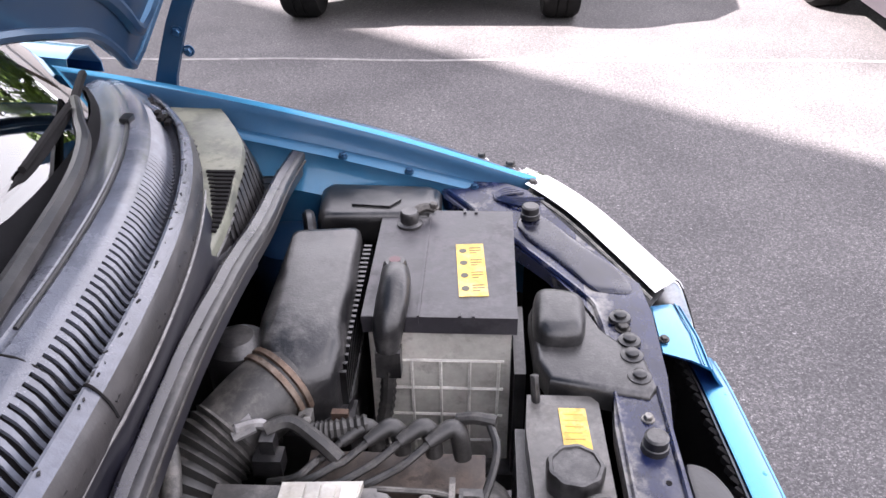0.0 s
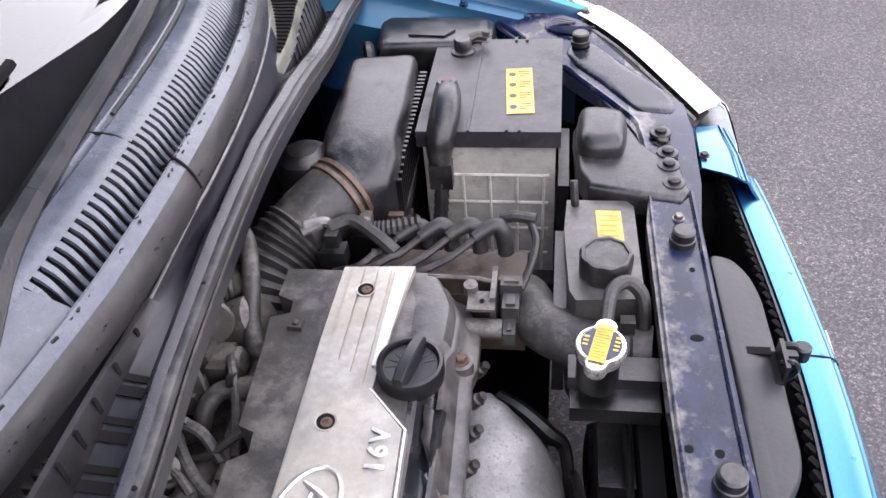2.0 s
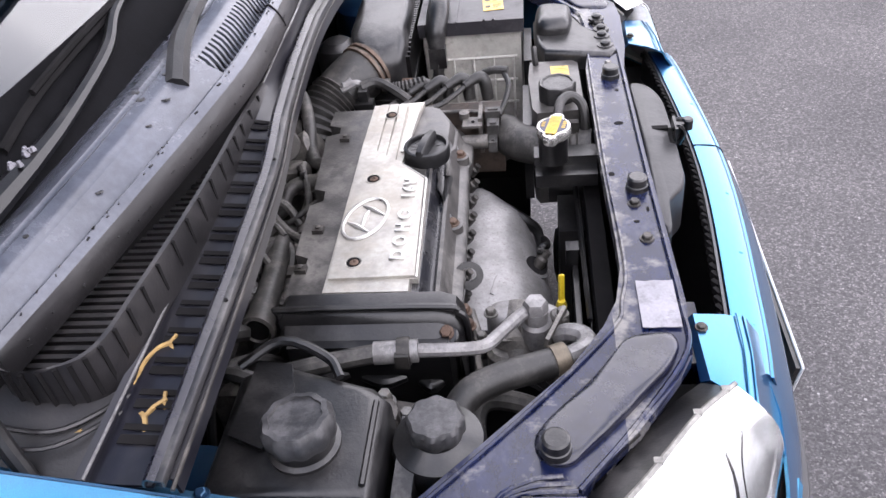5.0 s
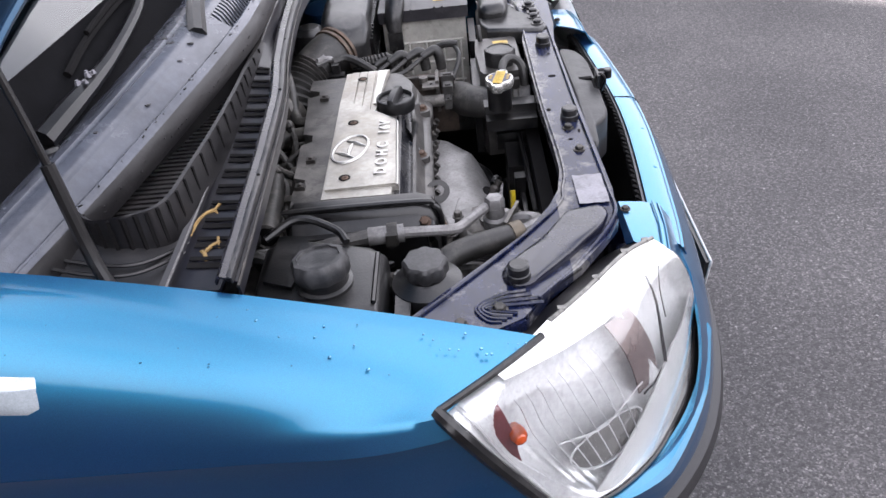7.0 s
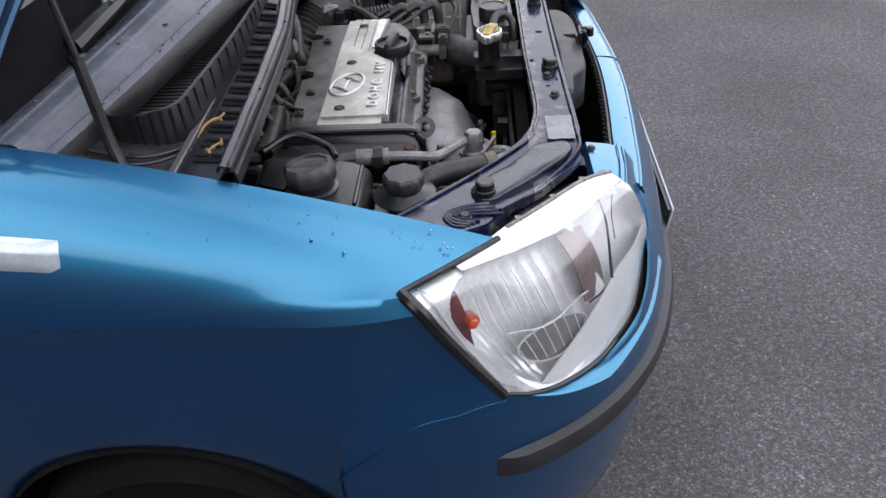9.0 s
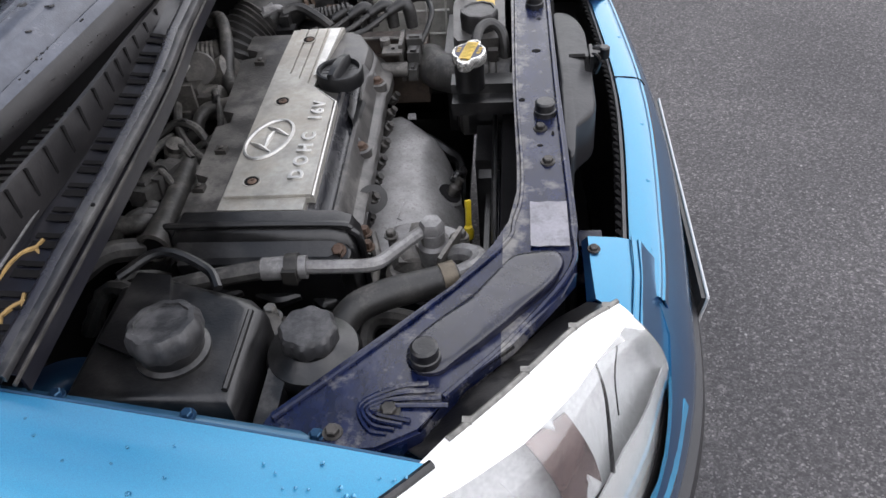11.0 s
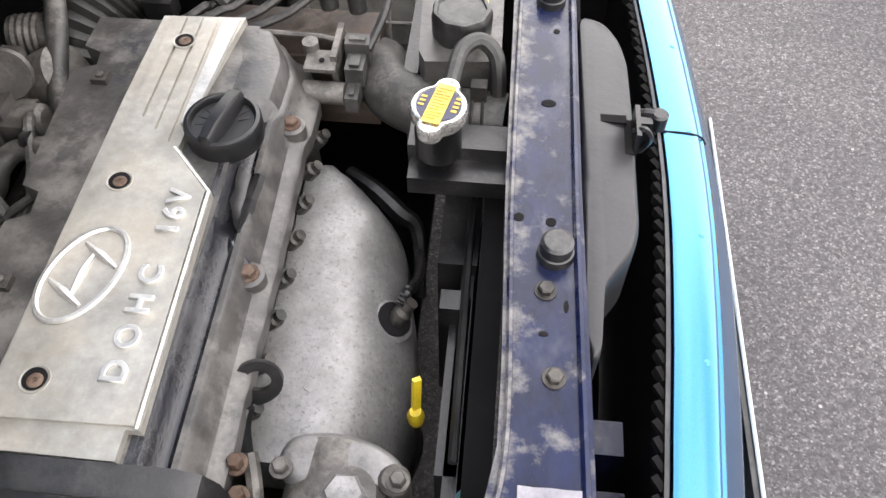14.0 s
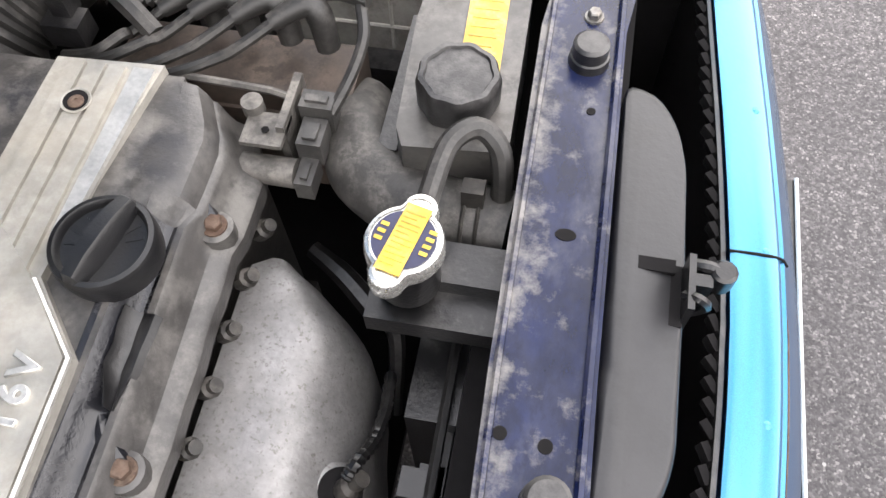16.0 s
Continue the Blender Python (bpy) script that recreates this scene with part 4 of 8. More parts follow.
part("seam_edge", bm, ALU, cowl, "thin pale clipped edge")


def channel_rows(y):
    qx, qz = seam_at(y)
    sx, sz = seal_at(y)
    low = min(qz - 0.006, sz - 0.004)
    return [(qx - 0.006, y, qz + 0.002), (qx, y, qz), (qx + 0.0015, y, qz - 0.006), (qx * 0.8 + (sx - 0.012) * 0.2, y, qz * 0.55 + low * 0.45), (qx * 0.5 + (sx - 0.012) * 0.5, y, qz * 0.2 + low * 0.8), (sx - 0.012, y, low), (sx - 0.004, y, sz - 0.008), (sx + 0.009, y, sz - 0.012), (sx + 0.010, y, sz - 0.03)]


bm = B()
skin(bm, [channel_rows(y) for y in ys if y < 0.78], 0.003)
ledge_low = part("seal_channel", bm, CHANNEL, car, "glossy dark channel beside the bonnet seal")
for i in range(13):
    y = -0.21 + i * 0.036
    for dy, wd in ((0.0, 0.0045), (0.012, 0.003)):
        r_ = channel_rows(y + dy)
        p, q = Vector(r_[3]), Vector(r_[5])
        bm = B()
        skin(bm, [[p.lerp(q, 0.05) + Vector((0, -wd, 0.0012)), p.lerp(q, 0.95) + Vector((0, -wd, 0.0012))], [p.lerp(q, 0.05) + Vector((0, wd, 0.0012)), p.lerp(q, 0.95) + Vector((0, wd, 0.0012))]], 0.001)
        part("slot", bm, DARK, ledge_low)


# bulkhead ledge: a pale plate that widens to the far side, with a ribbed dark wall down to the seal
def ledge_cut(y):
    qx, qz = seam_at(y)
    sx, sz = seal_at(y)
    b = qx + float(np.interp(y, [0.70, 0.75, 0.87, 0.98, 1.1], [0.004, 0.016, 0.04, 0.074, 0.085]))
    return qx, min(b, sx - 0.02), sx, sz


bm = B()
rows = []
for k in range(15):
    y = 0.70 + 0.40 * k / 14
    a, b, sx, sz = ledge_cut(y)
    rows.append([(a - 0.012, y, 0.882), (a, y, 0.881), (b - 0.002, y, 0.878), (b, y, 0.874), (b + 0.001, y, 0.835)])
skin(bm, rows, 0.003)
ledge = part("plenum_ledge", bm, LEDGE, car, "dusty green-grey bulkhead ledge with drain slots")
bm = B()
rows = []
for k in range(19):
    y = 0.72 + 0.44 * k / 18
    a, b, sx, sz = ledge_cut(y)
    zt = sz - 0.026
    rows.append([(b - 0.004, y, 0.868), (b + 0.002, y, 0.862), (b * 0.6 + sx * 0.4, y, zt - 0.004), (sx - 0.014, y, zt), (sx - 0.008, y, sz - 0.01), (sx + 0.006, y, sz - 0.01), (sx + 0.008, y, sz - 0.03)])
skin(bm, rows, 0.003)
far_wall = part("bulkhead_wall", bm, COWL_DARK, car, "dark ribbed bulkhead wall by the seal")
for i in range(17):
    y = 0.77 + i * 0.021
    a, b, sx, sz = ledge_cut(y)
    bm = B()
    skin(bm, [[(b + 0.003, y + d, 0.866), (b * 0.6 + sx * 0.4, y + d, sz - 0.024), (sx - 0.014, y + d, sz - 0.021)] for d in (-0.0022, 0.0022)], 0.002)
    part("rib", bm, PLASTIC2, far_wall)
for i in range(15):
    y = 0.745 + i * 0.0102
    a, b, sx, sz = ledge_cut(y)
    bm = B()
    box(bm, a + 0.005, b - 0.004, y - 0.0026, y + 0.0026, 0.874, 0.8826)
    part("slot", bm, DARK, ledge)

WALL = [(-0.375, -0.15, 0.898), (-0.345, -0.176, 0.899), (-0.303, -0.177, 0.903), (-0.276, -0.152, 0.902), (-0.268, -0.08, 0.901), (-0.261, 0.02, 0.9), (-0.257, 0.12, 0.9), (-0.256, 0.2, 0.9), (-0.252, 0.30, 0.9)]
wl = soft(WALL, 6)
bm = B()
skin(bm, [[Vector((p.x + 0.004, p.y, min(p.z - 0.006, seam_at(p.y)[1] - 0.004))), p + Vector((0.001, 0, -0.004)), p, p + Vector((-0.004, 0, 0.001)), p + Vector((-0.006, 0, -0.07))] for p in wl])
tray = part("cowl_tray", bm, COWL_DARK, car, "deep black plastic cowl tray with ribbed wall")
for i in range(0, len(wl) - 1, 2):
    p = wl[i]
    d = (wl[i + 1] - p).normalized()
    out = Vector((d.y, -d.x, 0)) * (-1 if d.y < 0 else 1)
    if i < 14:
        out = Vector((0.3, -0.95, 0)) if i < 10 else Vector((0.8, -0.6, 0))
    h = max(0.006, p.z - seam_at(p.y)[1])
    bm = B()
    box(bm, -0.0018, 0.0018, -0.002, 0.003, -h, -0.001, 0.0, Matrix.Translation(p) @ Vector((0, 1, 0)).rotation_difference(out).to_matrix().to_4x4())
    part("rib", bm, DARK, tray)


def tray_span(y):
    return cowl_cut(y, ((0.094, 0),))[0][0], float(np.interp(y, [-0.18, -0.15, -0.06, 0.08, 0.2, 0.3], [-0.31, -0.281, -0.272, -0.265, -0.262, -0.259]))


bm = B()
rows = []
for k in range(13):
    y = -0.175 + 0.46 * k / 12
    a, b = tray_span(y)
    rows.append([(a - 0.03, y, 0.84), (max(b, a + 0.004), y, 0.836)])
skin(bm, rows, 0.002)
part("tray_floor", bm, DARK, tray)
for k in range(44):
    y = -0.168 + 0.0103 * k
    a, b = tray_span(y)
    if b - a < 0.008:
        continue
    bm = B()
    box(bm, a - 0.02, b, y - 0.0027, y + 0.0027, 0.842, 0.8635)
    part("slat", bm, COWL_DARK, tray)
bm = B()
skin(bm, [[(-0.45, y, z + 0.012), (-0.38, y, z), (-0.31, y, z - 0.006), (-0.262, y, z - 0.02)] for y, z in ((-0.15, 0.872), (-0.182, 0.868), (-0.2, 0.86), (-0.225, 0.845), (-0.258, 0.835))], 0.003)
part("tray_end", bm, COWL_DARK, tray, "dark moulded end of the cowl tray")
bm = B()
for y0_, y1_ in ((-0.205, -0.182), (-0.222, -0.2)):
    tube(bm, [(-0.40, y0_ + 0.012, 0.869), (-0.34, y0_, 0.862), (-0.30, y0_ + 0.004, 0.858), (-0.262, y1_ + 0.02, 0.852)], 0.0022, 6, 4)
part("tray_bead", bm, COWL_DARK, tray)

# bonnet seal: a soft bulb leaning on the channel and a scuffed flat lip towards the engine
bm = B()
bulb, flat = [], []
for i, p in enumerate(SL):
    t = i / (len(SL) - 1)
    w = float(np.interp(p.y, [-0.26, 0.1, 0.45, 0.8, 1.0, 1.15], [0.0085, 0.010, 0.0125, 0.0135, 0.0125, 0.009]))
    wob = 0.0006 * math.sin(p.y * 37) + 0.0004 * math.sin(p.y * 83 + 1)
    prof = ((-1.0, -0.55), (-1.02, -0.1), (-0.8, 0.42), (-0.4, 0.62), (0.0, 0.5), (0.3, 0.38), (0.62, 0.42), (0.95, 0.3), (1.08, 0.02), (1.0, -0.5))
    bulb.append([p + Vector((a * w, 0, b * w + (wob if -0.9 < a < 0.9 else 0))) for a, b in prof[:6]])
    flat.append([p + Vector((a * w, 0, b * w + (wob * 0.5 if a < 0.9 else 0))) for a, b in prof[5:]])
skin(bm, bulb, 0.002)
ws_ = part("weatherstrip", bm, SEAL, car, "perished black rubber bonnet seal, scuffed pale")
bm = B()
skin(bm, flat, 0.002)
part("scuffed_lip", bm, SEAL_LIP, ws_, "pale scuffed lip of the seal")
for i in range(2, len(SL) - 1, 9):
    p = SL[i]
    bm = B()
    lathe(bm, [(0.0022, -0.001), (0.0018, 0.0008)], p + Vector((0.006, 0, 0.0045)), 8)
    part("vent_hole", bm, DARK, ws_)
bm = B()
tube(bm, [p + Vector((0.0125, 0, -0.008)) for p in SL[4:]], 0.0018, 6, 1)
part("seal_flange", bm, DARKMET, car, "pale steel flange edge under the seal")

# windscreen, dashboard, pillars
bm = B()
rows = []
for k in range(25):
    y = YC - 0.66 + 1.32 * k / 24
    x0, z0 = cowl_at(y)
    u = (y - YC) / 0.66
    rows.append([Vector((x0 - 0.02 - 0.62 * t - 0.02 * math.sin(t * 3), YC + (y - YC) * (1 - 0.1 * t), z0 - 0.008 + 0.50 * t + 0.05 * math.sin(t * math.pi))) for t in (0, 0.15, 0.3, 0.45, 0.6, 0.75, 0.9, 1)])
skin(bm, rows, 0.004)
ws = part("windscreen", bm, WINDSCREEN, car, "rain-spotted windscreen mirroring trees and sky")
ws.visible_shadow = False
for i in range(60):
    t, s = rnd.uniform(0.1, 0.5), rnd.uniform(2, 21)
    k = int(s)
    p = rows[k][0].lerp(rows[k + 1][0], s - k) + (rows[k][3] - rows[k][0]) * min(1, t / 0.45)
    r = rnd.uniform(0.0015, 0.003)
    bm = B()
    lathe(bm, [(r, -0.001), (r * 0.8, r * 0.4)], p + Vector((0.001, 0, 0.0035)), 7, turn(0, 38, 0))
    part("rain_bead", bm, LENS, ws)
bm = B()
rr_ = []
for row in rows:
    a, b = row[0], row[1]
    n_ = Vector((0.45, 0, 0.89))
    rr_.append([a + n_ * 0.003 + Vector((0.016, 0, -0.008)), a + n_ * 0.004, a.lerp(b, float(np.interp(a.y, [-0.2, 0.35, 0.6, 0.95], [0.62, 0.5, 0.22, 0.06]))) + n_ * 0.0035])
skin(bm, rr_, 0.001)
part("black_glass_band", bm, MATTE, ws)
bm = B()
rows2 = []
for k in range(13):
    y = YC - 0.62 + 1.24 * k / 12
    x0, z0 = cowl_at(y)
    rows2.append([(x0 - 0.06, y, z0 - 0.03), (x0 - 0.2, y, z0 + 0.01), (x0 - 0.5, y, z0 - 0.0), (x0 - 0.53, y, 0.6)])
skin(bm, rows2, 0.005)
part("dashboard", bm, DARK, car, "black dashboard top under the windscreen")
bm = B()
box(bm, -3.2, -0.8, -0.2, 2 * YC + 0.2, 0.3, 0.34)
part("cabin_floor", bm, DARK, car, "dark cabin floor")
for yy in (YC - 0.34, YC + 0.34):
    bm = B()
    box(bm, -1.75, -1.2, yy - 0.24, yy + 0.24, 0.42, 0.62, 0.05)
    box(bm, -0.07, 0.07, -0.23, 0.23, 0.0, 0.62, 0.04, Matrix.Translation((-1.75, yy, 0.58)) @ turn(0, -16, 0))
    part("front_seat", bm, DARK, car, "dark cloth front seat")
for flip in (False, True):
    f = mir if flip else Vector
    bm = B()
    tube(bm, [f((-0.66, -0.25, 0.93)), f((-0.9, -0.22, 1.16)), f((-1.14, -0.19, 1.4))], [0.035, 0.032, 0.03], 8, 4)
    part("pillar", bm, PAINT, car)
    bm = B()
    skin(bm, [[f((x, -0.262, z0_ - 0.02)), f((x, -0.268, z0_)), f((x, -0.30, z0_ + 0.006)), f((x, -0.345, z0_ - 0.004)), f((x, -0.374, z0_ - 0.04)), f((x, -0.376, z0_ - 0.1))] for x, z0_ in ((-0.6, 0.948), (-0.7, 0.958), (-0.85, 0.972), (-1.0, 0.98))], 0.003)
    part("scuttle_corner", bm, PAINT, car)
    # side from the front wing to the tail, cut by the rear arch
    bm = B()
    rows2 = []
    for k in range(61):
        x = -0.902 - 2.36 * k / 60
        yo = float(np.interp(-x, [0.9, 1.4, 2.2, 2.7, 3.05, 3.262], [0.373, 0.382, 0.382, 0.37, 0.335, 0.24]))
        lo_z = 0.14
        if abs(x + 2.8) < 0.285:
            lo_z = 0.265 + math.sqrt(0.285 ** 2 - (x + 2.8) ** 2)
        rows2.append([f((x, -yo + float(np.interp(z, [0.14, 0.3, 0.6, 0.75, 0.955], [0.03, 0.0, -0.004, 0.0, 0.016])), z)) for z in [lo_z + (0.955 - lo_z) * q / 8 for q in range(9)]])
    skin(bm, rows2, 0.004)
    sd = part("body_side", bm, PAINT, car)
    bm = B()
    skin(bm, [[f((x, -0.352 + 0.17 * t, 0.957 + 0.43 * t)) for t in (0, 0.35, 0.7, 1)] for x in (-0.98, -1.3, -1.72)], 0.004)
    part("front_door_glass", bm, WINDSCREEN, sd)
    bm = B()
    skin(bm, [[f((x + 0.12 * t * (x < -2.5), -0.352 + 0.17 * t, 0.957 + 0.43 * t)) for t in (0, 0.35, 0.7, 1)] for x in (-1.8, -2.2, -2.75)], 0.004)
    part("rear_side_glass", bm, WINDSCREEN, sd)
    for pts in (((-1.76, -0.356, 0.95), (-1.76, -0.18, 1.4)), ((-2.98, -0.33, 0.95), (-2.74, -0.18, 1.4))):
        bm = B()
        tube(bm, [f(p) for p in pts], 0.036, 8, 2)
        part("pillar", bm, PAINT, sd)
    bm = B()
    tube(bm, [f((-0.95, -0.37, 0.53)), f((-1.85, -0.386, 0.53))], 0.012, 8, 2)
    part("rub_strip", bm, TRIM, sd)
    bm = B()
    box(bm, -1.72, -1.56, -0.4, -0.378, 0.76, 0.785, 0.006)
    if flip:
        for v in bm.verts:
            v.co = mir(v.co)
    part("door_handle", bm, TRIM, sd)
    rw = thing("wheel", f((-2.8, -0.275, 0.262)), "black tyre on a silver alloy rim", "wheel")
    del rw["category"]
    rw.parent = car
    rw.location = f((-2.8, -0.275, 0.262)) - BASE[car.name]
    wheel(rw, f((-2.8, -0.275, 0.262)), 0.268, 0.16, 0.148, -1 if not flip else 1)
bm = B()
rows2 = [[(x, YC + s * 0.6, 1.43 + h - 0.04 * s * s) for s in (-1, -0.6, 0, 0.6, 1)] for x, h in ((-1.02, -0.02), (-1.2, 0.02), (-1.6, 0.04), (-2.2, 0.035), (-2.7, 0.0), (-2.86, -0.05))]
skin(bm, rows2, 0.01)
part("roof", bm, PAINT, car)
bm = B()
skin(bm, [[(x, YC + s * w, z) for s in (-1, -0.5, 0, 0.5, 1)] for x, w, z in ((-3.262, 0.66, 0.16), (-3.33, 0.66, 0.35), (-3.33, 0.66, 0.55), (-3.27, 0.66, 0.7), (-3.17, 0.66, 0.955))], 0.004)
part("tailgate", bm, PAINT, car)
bm = B()
skin(bm, [[(x, YC + s * w, z) for s in (-1, -0.5, 0, 0.5, 1)] for x, w, z in ((-3.165, 0.62, 0.955), (-3.02, 0.6, 1.2), (-2.865, 0.58, 1.37))], 0.004)
part("rear_window", bm, WINDSCREEN, car)
bm = B()
box(bm, -2.9, -2.35, YC - 0.55, YC + 0.55, 0.42, 0.6, 0.05)
box(bm, -2.98, -2.86, YC - 0.55, YC + 0.55, 0.5, 1.05, 0.05)
part("rear_seat", bm, DARK, car)

# wiper arms
def wiper(arm_pts, blade_pts, radii):
    bm = B()
    tube(bm, arm_pts[:3], radii[:3], 8, 4)
    arm = part("wiper_arm", bm, BLACK, car, "black wiper arm resting on the cowl")
    bm = B()
    tube(bm, arm_pts[2:], radii[2:], 8, 5)
    part("arm_rod", bm, BLACK, arm)
    bm = B()
    tube(bm, blade_pts, 0.0055, 6, 6)
    tube(bm, [Vector(p) + Vector((0.003, 0, 0.009)) for p in blade_pts[1:-1]], 0.004, 6, 6)
    part("blade", bm, DARK, arm)
    bm = B()
    lathe(bm, [(0.013, -0.034), (0.013, -0.012), (0.009, -0.008)], arm_pts[0], 16)
    part("pivot_cap", bm, BLACK, arm)
    return arm


wiper([(-0.312, 0.195, 0.953), (-0.325, 0.26, 0.972), (-0.334, 0.325, 0.977), (-0.37, 0.62, 0.982), (-0.397, 0.735, 0.986), (-0.43, 0.80, 0.987), (-0.467, 0.871, 0.985)], [(-0.51, 0.985, 0.975), (-0.457, 0.83, 0.985), (-0.424, 0.66, 0.99), (-0.42, 0.40, 0.995)], [0.014, 0.0135, 0.0115, 0.0095, 0.0085, 0.007, 0.006])
wa = wiper([(-0.425, -0.07, 0.945), (-0.408, -0.02, 0.958), (-0.4, 0.03, 0.963), (-0.392, 0.10, 0.973), (-0.388, 0.21, 0.993), (-0.398, 0.272, 1.01), (-0.402, 0.33, 1.019)], [(-0.428, 0.04, 0.975), (-0.421, 0.105, 0.993), (-0.413, 0.195, 1.004), (-0.402, 0.345, 1.014), (-0.41, 0.46, 1.018)], [0.014, 0.013, 0.0105, 0.0085, 0.0075, 0.0065, 0.005])
bm = B()
for i in range(14):
    a = rnd.uniform(0, 1)
    lathe(bm, [(0.0035, -0.001), (0.002, 0.003)], Vector((-0.402, 0.012, 0.972)).lerp(Vector((-0.399, 0.04, 0.975)), a) + Vector((rnd.uniform(-0.006, 0.006), 0, rnd.uniform(-0.001, 0.002))), 5)
part("bird_dropping", bm, STICKER, wa, "crusted pale bird dropping")

# bonnet, stood open
def hood(y, z, off=0.0):
    return Vector((-0.50 + (z - 0.93) / 3.5 - off * 0.95, y, z + off * 0.27))


bm = B()
top = [(u, 1.86 - 0.06 * u * u) for u in np.linspace(-0.74, 0.74, 29)]
low = []
for u in np.linspace(-0.74, 0.74, 29):
    a = abs(u)
    zl = float(np.interp(a, [0, 0.15, 0.29, 0.39, 0.46, 0.52, 0.58, 0.635, 0.66, 0.69, 0.74], [1.135, 1.13, 1.10, 1.07, 1.05, 1.02, 0.98, 0.945, 0.95, 0.985, 1.03]))
    low.append((u, zl))
rows = rows_between([hood(HC + u, z) for u, z in low], [hood(HC + u, z) for u, z in top], 8)
for i, r_ in enumerate(rows):
    for p in r_:
        p.x += 0.02 * math.sin(i / 8 * math.pi)
skin(bm, rows, 0.003)
hd = part("bonnet", bm, PAINT_IN_SHADE, car, "blue underside of the raised bonnet")
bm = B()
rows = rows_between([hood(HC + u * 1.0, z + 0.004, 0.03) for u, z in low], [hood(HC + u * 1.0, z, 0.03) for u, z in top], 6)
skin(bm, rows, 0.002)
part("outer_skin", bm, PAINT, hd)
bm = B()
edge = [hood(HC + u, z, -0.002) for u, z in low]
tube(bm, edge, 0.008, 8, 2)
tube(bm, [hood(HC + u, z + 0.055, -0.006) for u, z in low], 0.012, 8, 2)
part("folded_rear_edge", bm, PAINT_IN_SHADE, hd)
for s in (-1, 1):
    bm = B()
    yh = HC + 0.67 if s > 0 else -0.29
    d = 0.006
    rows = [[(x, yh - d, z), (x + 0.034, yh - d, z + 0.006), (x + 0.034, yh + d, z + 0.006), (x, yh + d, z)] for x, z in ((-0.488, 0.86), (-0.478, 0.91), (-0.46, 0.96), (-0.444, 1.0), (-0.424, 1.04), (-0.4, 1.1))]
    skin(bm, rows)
    hg = part("hinge", bm, PAINT_IN_SHADE, car, "blue pressed-steel bonnet hinge strap")
    bolts([(-0.43, yh - d, 0.985), (-0.425, yh + 0.012, 0.95)], 0.0065, 0.009, PAINT_IN_SHADE, hg, "", turn(90, 0, 0))

bm = B()
tube(bm, [(-0.318, -0.238, 0.84), (-0.335, -0.225, 0.885), (-0.35, -0.207, 0.985)], [0.007, 0.0075, 0.007], 10, 3)
tube(bm, [(-0.35, -0.207, 0.985), (-0.362, -0.2, 1.08), (-0.395, -0.19, 1.3)], 0.0042, 8, 4)
part("prop_rod", bm, BLACK, car, "black bonnet prop rod with a foam grip")

# radiator support: slam panel across the front and a wing to each lamp
SUP = [(0.163, 0.66), (0.164, 0.60), (0.167, 0.34), (0.172, 0.17), (0.172, 0.113), (0.163, 0.06), (0.15, 0.022), (0.112, -0.04), (0.057, -0.1), (0.01, -0.155), (-0.035, -0.205), (-0.045, -0.24), (0.0, -0.25), (0.06, -0.245), (0.094, -0.225), (0.125, -0.165), (0.17, -0.115), (0.215, -0.045), (0.231, -0.018), (0.236, 0.05), (0.233, 0.17), (0.228, 0.34), (0.224, 0.60), (0.224, 0.66)]


def wing_lift(x, y):
    """The wings rise towards the lamps' outer ends."""
    a = max(0.0, abs(y - YC) - 0.44)
    return 0.11 * a


def flange_drop(x, y):
    """The outer flange of a wing falls towards the lamp."""
    v = abs(y - YC) - YC
    return 0.012 if 0.03 < v < 0.2 and x > 0.09 + 0.9 * (0.2 - v) * 0.5 + 0.02 else 0.0


bm = B()
inner = [(x, y) for x, y in SUP[1:12]]
outer = [(x, y) for x, y in SUP[12:-1]]
full = inner + outer + [(x, 2 * YC - y) for x, y in outer[::-1] if y < 0.3] + [(x, 2 * YC - y) for x, y in inner[::-1] if y < 0.3]
lo = [bm.verts.new((x, y, 0.715 + wing_lift(x, y))) for x, y in full]
hi = [bm.verts.new((x, y, 0.737 + wing_lift(x, y) - flange_drop(x, y))) for x, y in full]
nn = len(full)
ft = bm.faces.new(hi)
fb = bm.faces.new(lo[::-1])
for i in range(nn):
    bm.faces.new((lo[i], lo[(i + 1) % nn], hi[(i + 1) % nn], hi[i]))
bmesh.ops.bevel(bm, geom=[e for e in ft.edges], offset=0.003, segments=2, affect="EDGES")
bmesh.ops.triangulate(bm, faces=[f for f in bm.faces if len(f.verts) > 4])
sup = part("radiator_support", bm, PANEL, car, "dark blue slam panel streaked with pale dust", 30)
bm = B()
ledge_line = [(x, y, 0.7385 + wing_lift(x, y)) for x, y in [(0.1705, 0.66), (0.172, 0.34), (0.178, 0.13), (0.169, 0.06), (0.155, 0.016), (0.06, -0.108), (-0.03, -0.215)]]
tube(bm, ledge_line, 0.0025, 6, 5)
tube(bm, [(x, y, 0.7385 + wing_lift(x, y) - flange_drop(x, y)) for x, y in [(0.219, 0.66), (0.223, 0.34), (0.227, 0.17), (0.2295, 0.05), (0.2255, -0.016), (0.17, -0.1), (0.11, -0.19)]], 0.003, 6, 5)
tube(bm, [mir((x, y, 0.7385 + wing_lift(x, y))) for x, y in [(0.1745, 0.12), (0.169, 0.06), (0.155, 0.016), (0.06, -0.108), (-0.03, -0.215)]], 0.004, 6, 5)
part("pressed_edge", bm, PANEL, sup)
